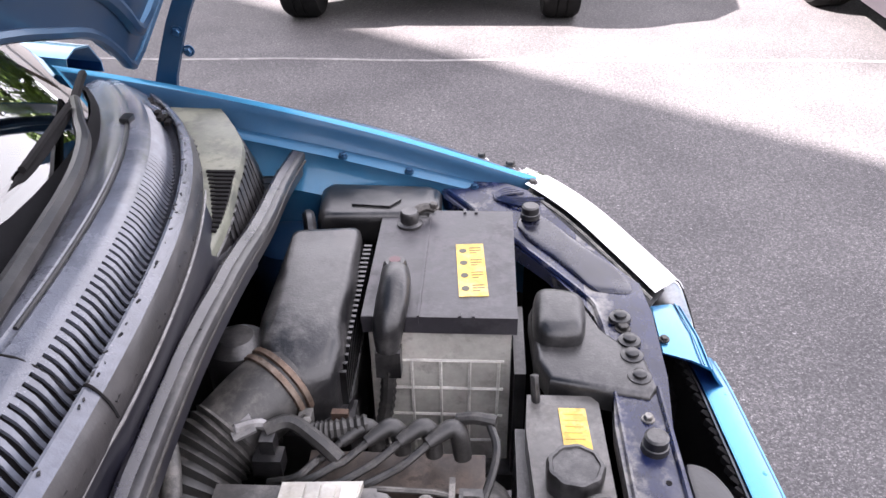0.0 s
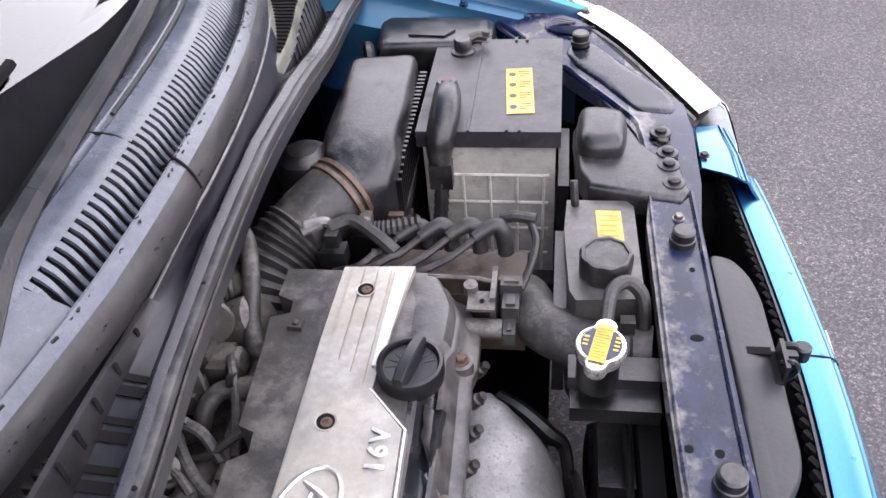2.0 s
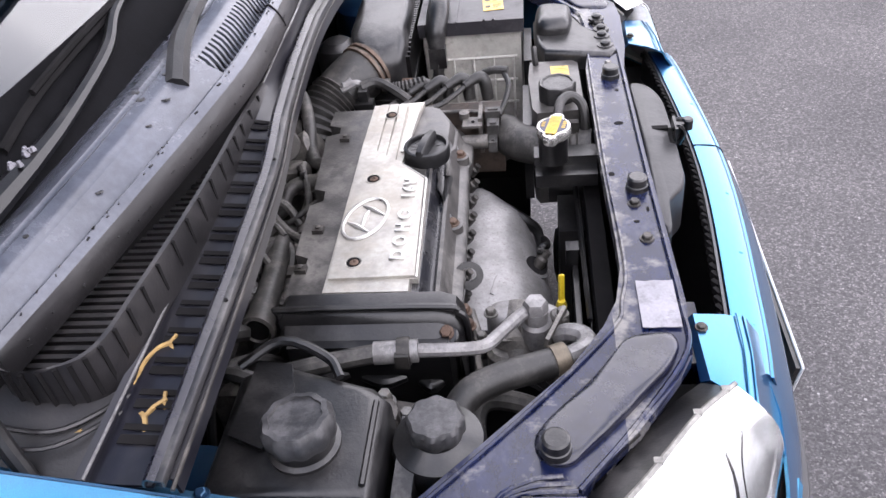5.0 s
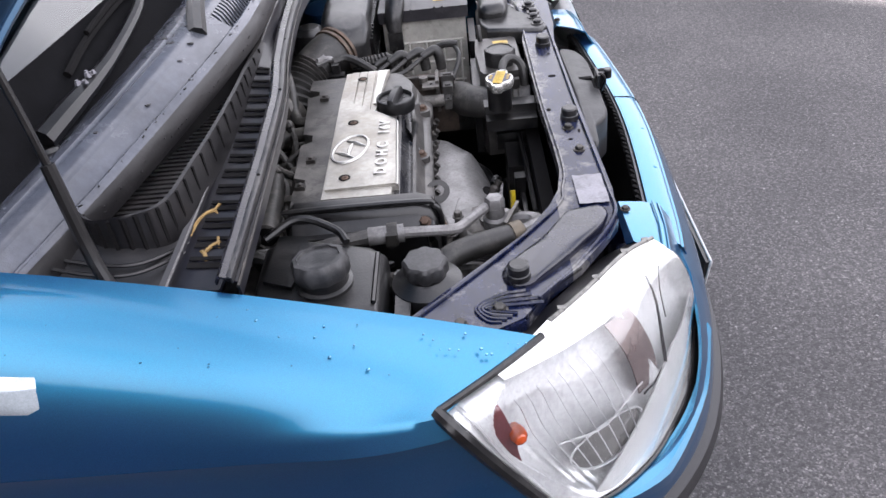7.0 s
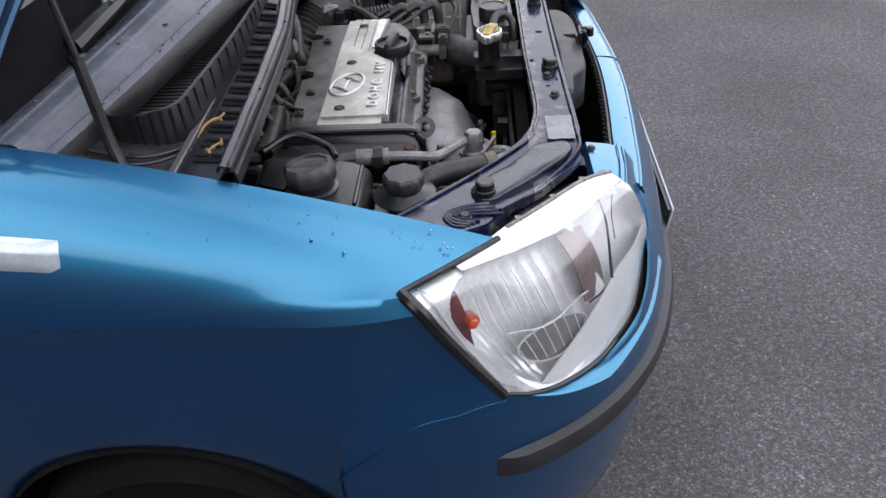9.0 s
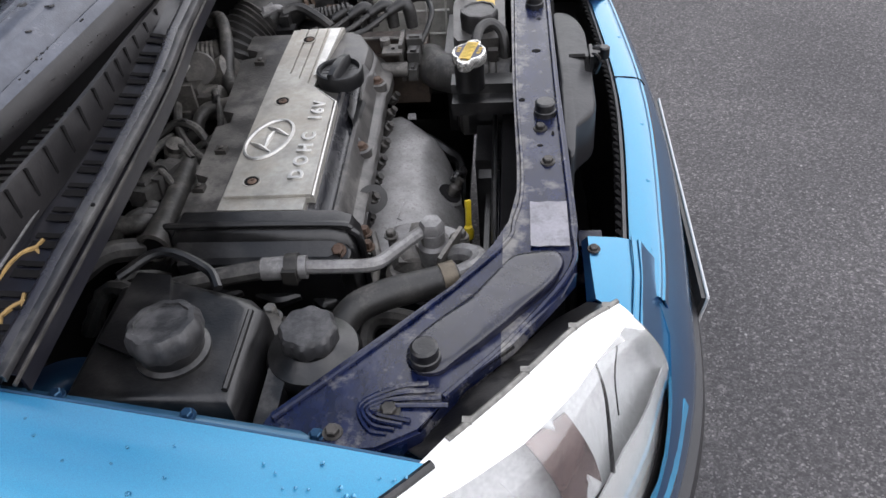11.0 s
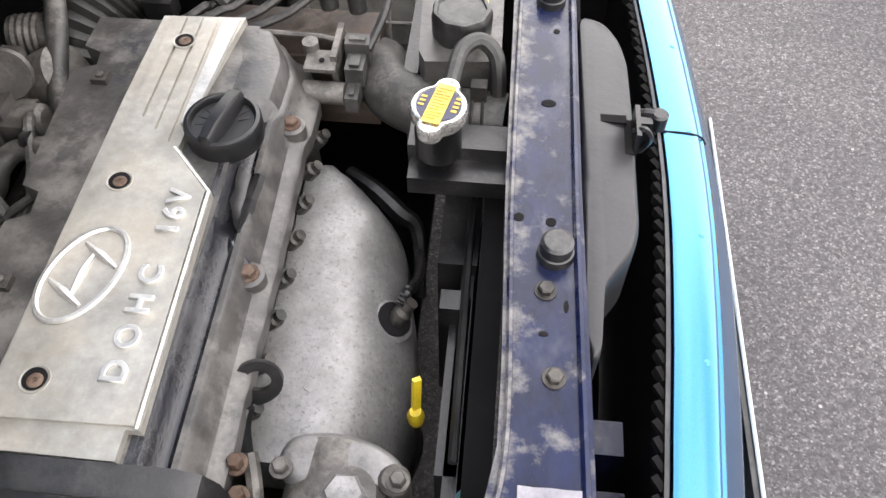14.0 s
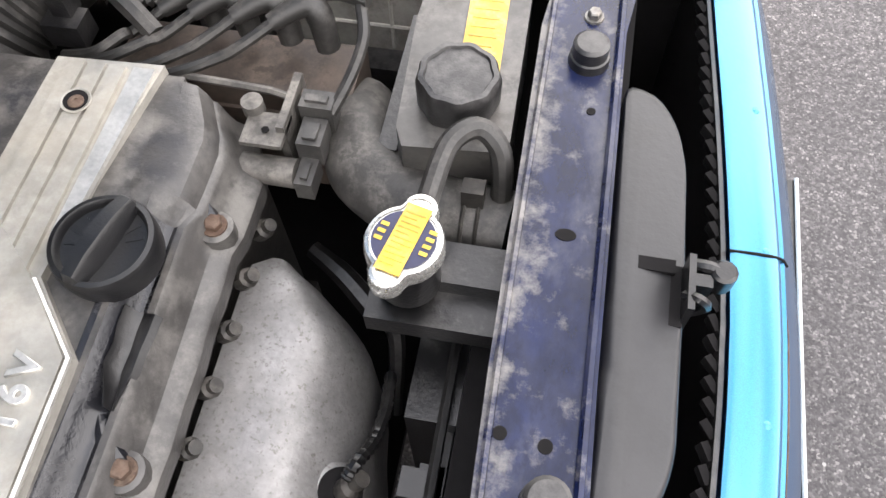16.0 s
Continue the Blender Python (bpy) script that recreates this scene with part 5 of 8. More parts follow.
# raised pressing along each wing
RAISED = [(0.17, 0.008), (0.132, -0.05), (0.086, -0.106), (0.072, -0.13), (0.074, -0.15), (0.088, -0.164), (0.106, -0.163), (0.128, -0.137), (0.165, -0.09), (0.208, -0.036), (0.221, -0.008), (0.216, 0.012)]
for flip in (False, True):
    bm = B()
    dome(bm, rolled(RAISED), 0.727, 0.744 if not flip else 0.7405, 0.016, wing_lift, flat=0.5 if not flip else 0.25)
    if flip:
        for v in bm.verts:
            v.co = mir(v.co)
        bmesh.ops.reverse_faces(bm, faces=bm.faces[:])
    part("raised_pressing", bm, PANEL_WORN, sup, "raised pressing worn grey through the paint", 40)
# wing ribs round the oval boss
WZ = lambda y: 0.737 + wing_lift(0, y)
for flip in (False, True):
    f = mir if flip else Vector
    bm = B()
    for k in range(4):
        w = 0.006 + 0.0075 * k
        pts = [f((0.115 - 0.006 * k, -0.205 + w, WZ(-0.2) + 0.002)), f((0.07, -0.205 + w * 0.85, WZ(-0.2) + 0.002)), f((0.055 - 0.5 * w, -0.205 + w * 0.2, WZ(-0.2) + 0.002)), f((0.06 - 0.3 * w, -0.205 - w * 0.7, WZ(-0.21) + 0.002)), f((0.085 - 0.006 * k, -0.212 - w * 0.6, WZ(-0.21) + 0.002))]
        tube(bm, pts, 0.0022, 6, 4)
    part("stiffening_rib", bm, PANEL, sup)


def pad(at, r=0.013, h=0.018):
    bm = B()
    lathe(bm, [(r * 1.15, 0), (r * 1.1, h * 0.35), (r, h * 0.4), (r, h * 0.9), (r * 0.8, h)], at, 20)
    part("rubber_buffer", bm, PLASTIC2, sup, "grey rubber bonnet buffer")


for p in ((0.2, 0.571, 0.737), (0.2075, 0.268, 0.737), (0.092, -0.149, WZ(-0.149) + 0.0055), mir((0.092, -0.149, WZ(-0.149) + 0.0055))):
    pad(p, 0.0125, 0.019)
for p, r in (((0.201, 0.235), 0.006), ((0.208, 0.165), 0.006), ((0.066, -0.205), 0.007), ((0.023, -0.228), 0.006), ((0.2, 0.612), 0.005), ((0.195, 0.765), 0.007), ((0.198, 0.73), 0.0065), ((0.2, 0.672), 0.007), ((0.066, 1.142), 0.007), ((0.02, 1.165), 0.006), ((0.1, 1.09), 0.006)):
    bm = B()
    hexbolt(bm, (p[0], p[1], WZ(p[1]) + 0.0), r, 0.007)
    part("bolt", bm, STEEL if r < 0.0055 else DARKMET, sup)
for p, rx, ry in (((0.2, 0.430), 0.0065, 0.0042), ((0.179, 0.302), 0.004, 0.004), ((0.204, 0.299), 0.0042, 0.0042), ((0.206, 0.527), 0.003, 0.003), ((0.216, 0.223), 0.0018, 0.005), ((0.2, 0.199), 0.0035, 0.002)):
    bm = B()
    lathe(bm, [(1, 0), (1, 1)], (0, 0, 0), 14, Matrix.Translation((p[0], p[1], 0.7365)) @ Matrix.Diagonal((rx, ry, 0.0012, 1)))
    part("punched_hole", bm, DARK, sup)
bm = B()
rows = [[(x, y, 0.7405 + 0.001 * math.sin(x * 300 + y * 90)) for x in (0.186, 0.196, 0.206, 0.216, 0.226)] for y in (0.016, 0.03, 0.045, 0.06, 0.075, 0.088)]
skin(bm, rows, 0.0008)
part("foil_sticker", bm, STICKER, sup, "faded silver foil sticker, lifting at its edges")
bm = B()
EXT = [(0.228, 0.565), (0.252, 0.556), (0.266, 0.535), (0.273, 0.505), (0.276, 0.42), (0.276, 0.31), (0.27, 0.285), (0.255, 0.262), (0.245, 0.245), (0.2415, 0.19), (0.236, 0.185), (0.23, 0.2), (0.228, 0.34)]
dome(bm, rolled(EXT), 0.66, 0.732, 0.009, lambda x, y: -0.22 * max(0, x - 0.25))
ext = part("latch_panel", bm, mat("grey_primer_panel", (0.0085, 0.0085, 0.0105), 0.42, dust=(0.024, 0.0235, 0.025), dust_amt=0.4, scale=14, bump=0.25, bscale=160), sup, "plain grey latch panel below the slam panel")
for b6 in [(0.2415, 0.268, 0.418, 0.427, 0.728, 0.7318), (0.266, 0.2735, 0.385, 0.425, 0.722, 0.7285)] + [(0.2335, 0.236, yy - 0.008, yy + 0.008, 0.7295, 0.7312) for yy in (0.52, 0.47, 0.37, 0.33)]:
    bm = B()
    box(bm, *b6)
    part("slot", bm, DARK, sup)
bm = B()
box(bm, 0.2725, 0.2765, 0.388, 0.424, 0.70, 0.748, 0.001)
box(bm, 0.2765, 0.287, 0.405, 0.413, 0.72, 0.745, 0.001)
tube(bm, [(0.276, 0.42, 0.742), (0.285, 0.418, 0.745), (0.295, 0.416, 0.742)], 0.004, 8, 3)
lathe(bm, [(0.008, 0), (0.008, 0.014), (0.006, 0.016)], (0.293, 0.416, 0.732), 12)
tube(bm, [(0.272, 0.40, 0.74), (0.279, 0.395, 0.748), (0.286, 0.397, 0.735), (0.281, 0.402, 0.715)], 0.003, 6, 4)
part("bonnet_catch", bm, BLACK, sup, "greasy bonnet catch with its release lever")
# black boxes that stand in for the shade between slam panel and bumper
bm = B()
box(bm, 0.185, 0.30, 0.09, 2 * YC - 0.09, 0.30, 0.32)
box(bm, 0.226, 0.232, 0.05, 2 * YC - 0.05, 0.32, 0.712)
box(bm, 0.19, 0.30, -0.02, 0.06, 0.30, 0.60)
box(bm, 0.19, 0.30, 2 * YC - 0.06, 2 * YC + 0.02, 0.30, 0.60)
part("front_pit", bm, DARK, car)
bm = B()
box(bm, 0.262, 0.285, 0.12, 0.15, 0.50, 0.57, 0.004)
box(bm, 0.25, 0.28, 0.17, 0.2, 0.45, 0.6, 0.003)
part("horn_bracket", bm, PANEL, car)

# bumper
def bump(y, z):
    """How far forward the bumper's skin is at a height; it wraps round the corners."""
    u = abs(y - YC)
    a = 0.352 - 0.06 * u * u + 0.0 * u
    fwd = np.interp(z, [0.12, 0.2, 0.3, 0.42, 0.5, 0.56, 0.62, 0.65, 0.66], [-0.02, 0.025, 0.045, 0.06, 0.062, 0.045, 0.018, 0.004, 0.0])
    return a + float(fwd)


ZS = [0.12, 0.2, 0.27, 0.33, 0.39, 0.425, 0.43, 0.465, 0.47, 0.5, 0.53, 0.56, 0.59, 0.62, 0.64, 0.65]
# plan line of the skin at its fullest height, from the wheel arch round to the other arch
PLAN = [(-0.1, -0.378), (0.0, -0.372), (0.08, -0.357), (0.15, -0.328), (0.22, -0.283), (0.28, -0.225), (0.33, -0.15), (0.365, -0.06), (0.39, 0.05), (0.405, 0.2), (0.414, 0.34), (0.416, YC)]
pl = soft([(x, y, 0) for x, y in PLAN], 4)
pl = pl + [Vector((p.x, 2 * YC - p.y, 0)) for p in pl[-2::-1]]
cen = Vector((-0.1, YC, 0))
bm = B()
rows = []
for z in ZS:
    row = []
    for i, p in enumerate(pl):
        a, b = pl[max(0, i - 1)], pl[min(len(pl) - 1, i + 1)]
        t = (b - a).normalized()
        nrm = Vector((t.y, -t.x, 0))
        top = z
        u = abs(p.y - YC)
        if z > 0.47:
            zmax = 0.652 - 0.03 * u * u if u < 0.43 else float(np.interp(p.x, [-0.1, 0.0, 0.085, 0.13, 0.185, 0.25, 0.31, 0.34, 0.37, 0.395], [0.477, 0.562, 0.578, 0.575, 0.558, 0.545, 0.551, 0.573, 0.61, 0.64]))
            top = 0.47 + (z - 0.47) * (zmax - 0.47) / (0.65 - 0.47)
        back = float(np.interp(top, [0.12, 0.2, 0.3, 0.42, 0.47, 0.5, 0.55, 0.59, 0.62, 0.638, 0.65], [0.10, 0.035, 0.015, 0.003, 0.0, 0.0, 0.010, 0.024, 0.042, 0.053, 0.062]))
        if u > 0.5:
            back *= float(np.interp(p.x, [0.0, 0.1, 0.25], [0.2, 0.4, 1.0]))
        q = p - nrm * back
        row.append(Vector((q.x, q.y, top)))
    rows.append(row)
skin(bm, rows, 0.004)
bumper = part("bumper", bm, PAINT, car, "blue painted front bumper with a black rub strip")
# black sheet added inside the bumper; its colour stands in for shade
bm = B()
skin(bm, [[p + (Vector((cen.x, cen.y, p.z)) - p).normalized() * 0.012 for p in r_] for r_ in rows], 0.002)
part("inner_liner", bm, DARK, bumper)
# flat top lip of the bumper with its clips
bm = B()
lip_o = rows[-1]
sel = [p for p in lip_o if abs(p.y - YC) < 0.40]
rr2 = [[Vector((p.x - w - 0.0, p.y, p.z + h)) for p in sel] for w, h in ((-0.013, -0.016), (-0.0095, -0.0075), (-0.008, -0.0035), (-0.005, -0.0028), (-0.0035, 0.0004), (0.0, 0.003), (0.014, 0.0062), (0.03, 0.0085), (0.0335, 0.0078), (0.0345, 0.0))]
skin(bm, rr2, 0.002)
lip = part("top_lip", bm, PAINT, bumper)
bm = B()
skin(bm, [[Vector((p.x - w, p.y, p.z + h)) for p in sel] for w, h in ((0.0365, 0.008), (0.041, 0.012), (0.044, 0.0), (0.046, -0.33))], 0.002)
gr = part("grille_edge", bm, PLASTIC, bumper, "black grille edge with a row of clips")
line = [Vector((p.x - 0.044, p.y, p.z + 0.007)) for p in sel]
L = [0.0]
for a, b in zip(line, line[1:]):
    L.append(L[-1] + (b - a).length)
yy = 0.01
while yy < L[-1]:
    p = Vector([float(np.interp(yy, L, [q[k] for q in line])) for k in range(3)])
    bm = B()
    tilt_ = turn(0, rnd_dirt.uniform(-14, 14), 30 + rnd_dirt.uniform(-8, 8))
    box(bm, -0.0028, 0.0026, -0.0062, 0.0062, -0.006, 0.0026, 0.0018, Matrix.Translation(p) @ tilt_)
    part("clip", bm, DARK, gr)
    yy += 0.0148
for i in range(6):
    u = -0.32 + 0.128 * i
    p = min(sel, key=lambda q: abs(q.y - YC - u))
    bm = B()
    lathe(bm, [(0.0036, 0), (0.0032, 0.0012), (0.0016, 0.002)], (p.x - 0.008, YC + u, p.z + 0.0035), 12)
    part("stud", bm, PAINT, bumper)
# open joint across the lip, a chipped edge and sky-blue beads of water
bm = B()
pj = min(sel, key=lambda q: abs(q.y - 0.485))
tube(bm, [(pj.x - 0.034, 0.482, pj.z + 0.0088), (pj.x - 0.012, 0.484, pj.z + 0.0062), (pj.x + 0.004, 0.486, pj.z + 0.0006), (pj.x + 0.012, 0.487, pj.z - 0.010)], 0.0011, 6, 4)
part("lip_joint", bm, DARK, bumper)
bm = B()
pc_ = [p for p in sel if 0.30 < p.y < 0.46]
tube(bm, [(p.x + 0.0098, p.y, p.z - 0.0072) for p in pc_], [0.0003] + [0.0008] * max(1, len(pc_) - 2) + [0.0003], 6, 3)
part("chipped_edge", bm, RUST, bumper, "chipped rusty paint edge")
# corner pieces that close the lip to the lamps
for flip in (False, True):
    f = mir if flip else Vector
    bm = B()
    skin(bm, [[f((0.243, 0.078, 0.69)), f((0.243, 0.03, 0.693)), f((0.243, -0.015, 0.69))], [f((0.25, 0.079, 0.697)), f((0.25, 0.03, 0.70)), f((0.252, -0.018, 0.697))], [f((0.285, 0.084, 0.69)), f((0.283, 0.03, 0.692)), f((0.281, -0.035, 0.688))], [f((0.311, 0.088, 0.68)), f((0.306, 0.03, 0.682)), f((0.298, -0.045, 0.678))], [f((0.318, 0.089, 0.668)), f((0.313, 0.03, 0.668)), f((0.305, -0.048, 0.664))], [f((0.338, 0.09, 0.64)), f((0.337, 0.03, 0.63)), f((0.335, -0.045, 0.60))], [f((0.365, 0.09, 0.585)), f((0.362, 0.03, 0.575)), f((0.354, -0.04, 0.56))]], 0.003)
    cp = part("corner_piece", bm, PAINT, bumper, "blue corner piece beside the headlamp")
    bm = B()
    for o in (0.0, 0.008):
        tube(bm, [f((0.30 + o, 0.088, 0.687 - o * 0.6)), f((0.297 + o, 0.03, 0.688 - o * 0.6)), f((0.288 + o, -0.04, 0.685 - o * 0.6))], 0.0013, 6, 4)
    part("raised_seam", bm, PAINT, cp)
    bm = B()
    hexbolt(bm, f((0.255, 0.055, 0.699)), 0.005, 0.005)
    part("bolt", bm, DARKMET, cp)
# rub strip
for sgn in (1,):
    bm = B()
    rws = []
    for zz, o in ((0.425, 0.0), (0.43, 0.013), (0.448, 0.018), (0.466, 0.013), (0.472, 0.0)):
        row = []
        for i, p in enumerate(pl):
            if p.x < 0.095:
                continue
            grow = min(1.0, (p.x - 0.095) / 0.03 + 0.02)
            a, b = pl[max(0, i - 1)], pl[min(len(pl) - 1, i + 1)]
            t = (b - a).normalized()
            q = p + Vector((t.y, -t.x, 0)) * (o * grow - 0.002)
            row.append(Vector((q.x, q.y, zz + 0.01)))
        rws.append(row)
    skin(bm, rws, 0.002)
    part("rub_strip", bm, TRIM, bumper, "black textured rub strip")
bm = B()
PXF = 0.421
vs = [(0.172, 0.50), (0.172, 0.392), (2 * YC - 0.18, 0.392), (2 * YC - 0.18, 0.50)]
rws = [[(PXF - (0.5 - z) * 0.15 + o, y, z) for y, z in vs + vs[:1]] for o in (-0.004, 0.004)]
lo_ = [bm.verts.new(p) for p in rws[0][:4]]
hi_ = [bm.verts.new(p) for p in rws[1][:4]]
bm.faces.new(lo_)
bm.faces.new(hi_[::-1])
for i in range(4):
    bm.faces.new((lo_[i], lo_[(i + 1) % 4], hi_[(i + 1) % 4], hi_[i]))
np_ = part("number_plate", bm, PLASTIC, bumper, "number plate on a black backing, seen edge on")
bm = B()
tube(bm, [(PXF + 0.004, 0.171, 0.502), (PXF + 0.004, YC, 0.502), (PXF + 0.004, 2 * YC - 0.179, 0.502)], 0.0022, 6, 2)
tube(bm, [(PXF + 0.004, 0.171, 0.502), (PXF - 0.012, 0.171, 0.392)], 0.0022, 6, 2)
part("white_edge", bm, WHITE, np_, "white edge of the plate")
bm = B()
box(bm, PXF - 0.08, PXF - 0.004, 0.2, 2 * YC - 0.2, 0.40, 0.46, 0.004)
part("plate_holder", bm, PLASTIC, np_)


# headlamps
def headlamp(flip):
    f = mir if flip else Vector
    top = soft([(0.0, -0.345, 0.757), (0.055, -0.305, 0.762), (0.108, -0.257, 0.762), (0.17, -0.185, 0.753), (0.23, -0.1, 0.734), (0.276, -0.045, 0.712)], 4)
    mid = soft([(0.046, -0.344, 0.68), (0.09, -0.325, 0.69), (0.155, -0.285, 0.69), (0.22, -0.215, 0.68), (0.277, -0.125, 0.66), (0.315, -0.043, 0.645)], 4)
    low = soft([(0.112, -0.342, 0.588), (0.15, -0.325, 0.572), (0.195, -0.292, 0.56), (0.25, -0.228, 0.545), (0.31, -0.13, 0.553), (0.34, -0.035, 0.575)], 4)

    def surf(inset):
        rows = []
        for a, b, c in zip(top, mid, low):
            col = soft([a, a + Vector((0.022, -0.022, -0.009)), b + Vector((0.008, -0.008, 0)), c], 4)
            rows.append([f(p - Vector((0.45, -0.5, 0.35)) * inset) for p in col])
        return rows

    bm = B()
    first = 6 if flip else 0
    skin(bm, surf(0.0)[first:], 0.003)
    lamp = part("headlamp", bm, LENS, car, "clear headlamp with a bright chromed reflector", 60)
    lamp.visible_shadow = False
    # housing and reflector: two bowls, the outer one fluted
    base = surf(0.0)
    n, m = len(base), len(base[0])

    def inside(u, v, depth):
        """A place under the lens: u along it (0 to 20), v down it (0 to 12), so deep behind it."""
        i, j = min(int(u), n - 2), min(int(v), m - 2)
        a, b = u - i, v - j
        p = (base[i][j] * (1 - a) + base[i + 1][j] * a) * (1 - b) + (base[i][j + 1] * (1 - a) + base[i + 1][j + 1] * a) * b
        return p + Vector((-0.62, 0.62 if not flip else -0.62, -0.48)) * depth

    def bowl(u, v):
        d = 0.010
        for cu, cv, ru, rv, dd in ((7.2, 7.0, 5.6, 5.0, 0.042), (16.2, 6.4, 3.9, 4.6, 0.03)):
            q = 1 - ((u - cu) / ru) ** 2 - ((v - cv) / rv) ** 2
            if q > 0:
                d += dd * q ** 0.75
                if cu < 10:
                    d += 0.0008 * math.sin(u * 7.4) * min(1.0, q * 3)
        e = min(u, 20 - u, v, 12 - v)
        return d * min(1.0, 0.25 + e / 1.2)

    bm = B()
    skin(bm, [[inside(20 * i / 100, 12 * j / 40, bowl(20 * i / 100, 12 * j / 40)) for j in range(41)] for i in range(first * 5, 101)], 0.002)
    part("reflector", bm, CHROME, lamp, "bright chromed reflector", 50)

    def strip(name, us, vs_, depth, material, label="", thick=0.0015):
        bm = B()
        skin(bm, [[inside(u, v, depth) for v in vs_(u)] for u in us], thick)
        return part(name, bm, material, lamp, label)

    def steps(a, b, k):
        return [a + (b - a) * q / k for q in range(k + 1)]

    # fine clear ribs in front of the outer bowl
    for k in range(8):
        u0 = 3.6 + 0.82 * k
        bm = B()
        tube(bm, [inside(u0 + 0.11 * (v - 4), v, 0.007 + 0.004 * math.sin(v)) for v in steps(4.2 + 0.1 * k, 10.6 - 0.05 * k, 8)], 0.0008, 5, 1)
        part("flute", bm, CHROME, lamp)
    bm = B()
    tube(bm, [inside(u, 8.9 + 0.2 * math.sin(u), 0.008) for u in steps(5.0, 11.4, 8)], 0.001, 5, 1)
    part("flute", bm, CHROME, lamp)
    bm = B()
    tube(bm, [inside(8.0 + 3.0 * math.cos(a), 9.9 + 0.85 * math.sin(a), 0.01) for a in [2 * math.pi * k / 24 for k in range(25)]], 0.0012, 5, 1)
    part("small_lens_ring", bm, CHROME, lamp)
    bm = B()
    skin(bm, [[inside(8.0 + 2.9 * c * q, 9.9 + 0.8 * r_ * q, 0.013) for q in (0.02, 0.4, 0.7, 1.0)] for c, r_ in [(math.cos(a), math.sin(a)) for a in [2 * math.pi * k / 24 for k in range(25)]]], 0.001)
    part("small_lens", bm, GREYGLASS, lamp)
    strip("partition", steps(11.2, 13.2, 4), lambda u: steps(4.6 + (u - 11.2) * 0.2, 9.2 + (u - 11.2) * 0.1, 6), 0.012, SMOKED, "smoked grey-brown partition")
    bm = B()
    tube(bm, [inside(15.6, 3.6, 0.006), inside(14.9, 6.0, 0.006), inside(13.7, 9.1, 0.007)], [0.0009, 0.0016, 0.0024], 6, 3)
    tube(bm, [inside(17.4, 4.0, 0.008), inside(16.0, 5.6, 0.008), inside(15.1, 7.3, 0.008)], 0.0008, 6, 3)
    tube(bm, [inside(11.4, 9.3, 0.009), inside(12.6, 9.35, 0.009), inside(13.7, 9.2, 0.008)], 0.0012, 6, 3)
    part("partition_edge", bm, DARK, lamp)
    strip("inner_panel", steps(14.6, 18.2, 5), lambda u: steps(1.9, 4.1, 4), 0.009, GREYGLASS, "grey translucent panel")
    # plain silver crescent along the lower edge
    strip("bezel_crescent", steps(4.5, 19.6, 30), lambda u: steps(11.9 - 3.1 * min(1.0, (u - 4.5) / 10), 11.95, 5), 0.006, LAMPWHITE, "plain bright bezel along the lower edge")
    s12 = surf(0.010)
    bm = B()
    lathe(bm, [(0.006, -0.012), (0.0095, -0.003), (0.009, 0.004), (0.006, 0.010), (0.002, 0.012)], surf(0.013)[3][7], 14, turn(90, 0, 20))
    part("indicator_bulb", bm, AMBER, lamp, "orange indicator bulb")
    if not flip:
        strip("indicator_bezel", steps(0.9, 2.9, 4), lambda u: steps(1.4, 9.2 - 1.6 * abs(u - 1.6), 6), 0.012, MAROON, "dull red inner bezel")
    bm = B()
    tube(bm, [p for p in s12[1][1:12]], 0.0022, 6, 1)
    part("inner_rim", bm, CHROME, lamp)
    bm = B()
    skin(bm, [[f(p + Vector((0.7 * o, -0.7 * o, d)) * min(1.0, q / 9)) for q, p in enumerate(low[2:])] for o, d in ((-0.006, -0.004), (0.008, -0.0045), (0.018, -0.006), (0.024, -0.013), (0.025, -0.03))], 0.002)
    part("lamp_ledge", bm, PAINT, car, "blue bumper ledge below the headlamp")
    # rubber gasket round the lens
    bm = B()
    s = surf(-0.001)
    tube(bm, [r[-1] for r in s[first:]], 0.003, 7, 1)
    if not flip:
        tube(bm, [p + (Vector((-0.004, 0, -0.001))) for p in s[0][::-1]], 0.0075, 8, 1)
        tube(bm, [r[0] + Vector((-0.002, 0, 0.001)) for r in s[:9]], 0.0042, 7, 1)
    part("gasket", bm, PLASTIC, lamp, "black gasket round the lens")
    bm = B()
    tube(bm, [f(p + (Vector((-0.026, 0.026, -0.004)) if flip else Vector((-0.006, 0.006, 0.003)))) for p in top[9:]], 0.0028, 6, 1)
    for i in range(10, len(top) - 1, 3) if not flip else ():
        p = f(top[i] + Vector((-0.007, 0.007, 0.004)))
        box(bm, p.x - 0.004, p.x + 0.004, p.y - 0.003, p.y + 0.003, p.z - 0.003, p.z + 0.002, 0.001)
    part("top_flange", bm, mat("grimy_lamp_flange", (0.16, 0.155, 0.14), 0.4, scale=60, var=0.6), lamp)
    # opaque white sheet over the upper lens stands in for mirrored sky
    bm = B()
    s = surf(-0.0022)
    ins = 0.02 if flip else 0.008
    rf = [[f(p + Vector((-ins, ins, 0.0025)) * (1.0 if flip else min(1.0, q / 5))) for q, p in enumerate(top[8 if flip else 4:])]]
    reach = [5.0] * 21 if flip else [float(np.interp(i, [2, 5, 8, 11, 14, 17, 20], [0.4, 1.9, 3.2, 4.0, 3.9, 3.0, 1.4])) for i in range(21)]

    def down(i, v):
        j = min(int(v), 11)
        return s[i][j].lerp(s[i][j + 1], v - j)

    rf += [[down(i, reach[i] * q / 6) for i in range(8 if flip else 4, len(s))] for q in range(7)]
    skin(bm, rf, 0.0012)
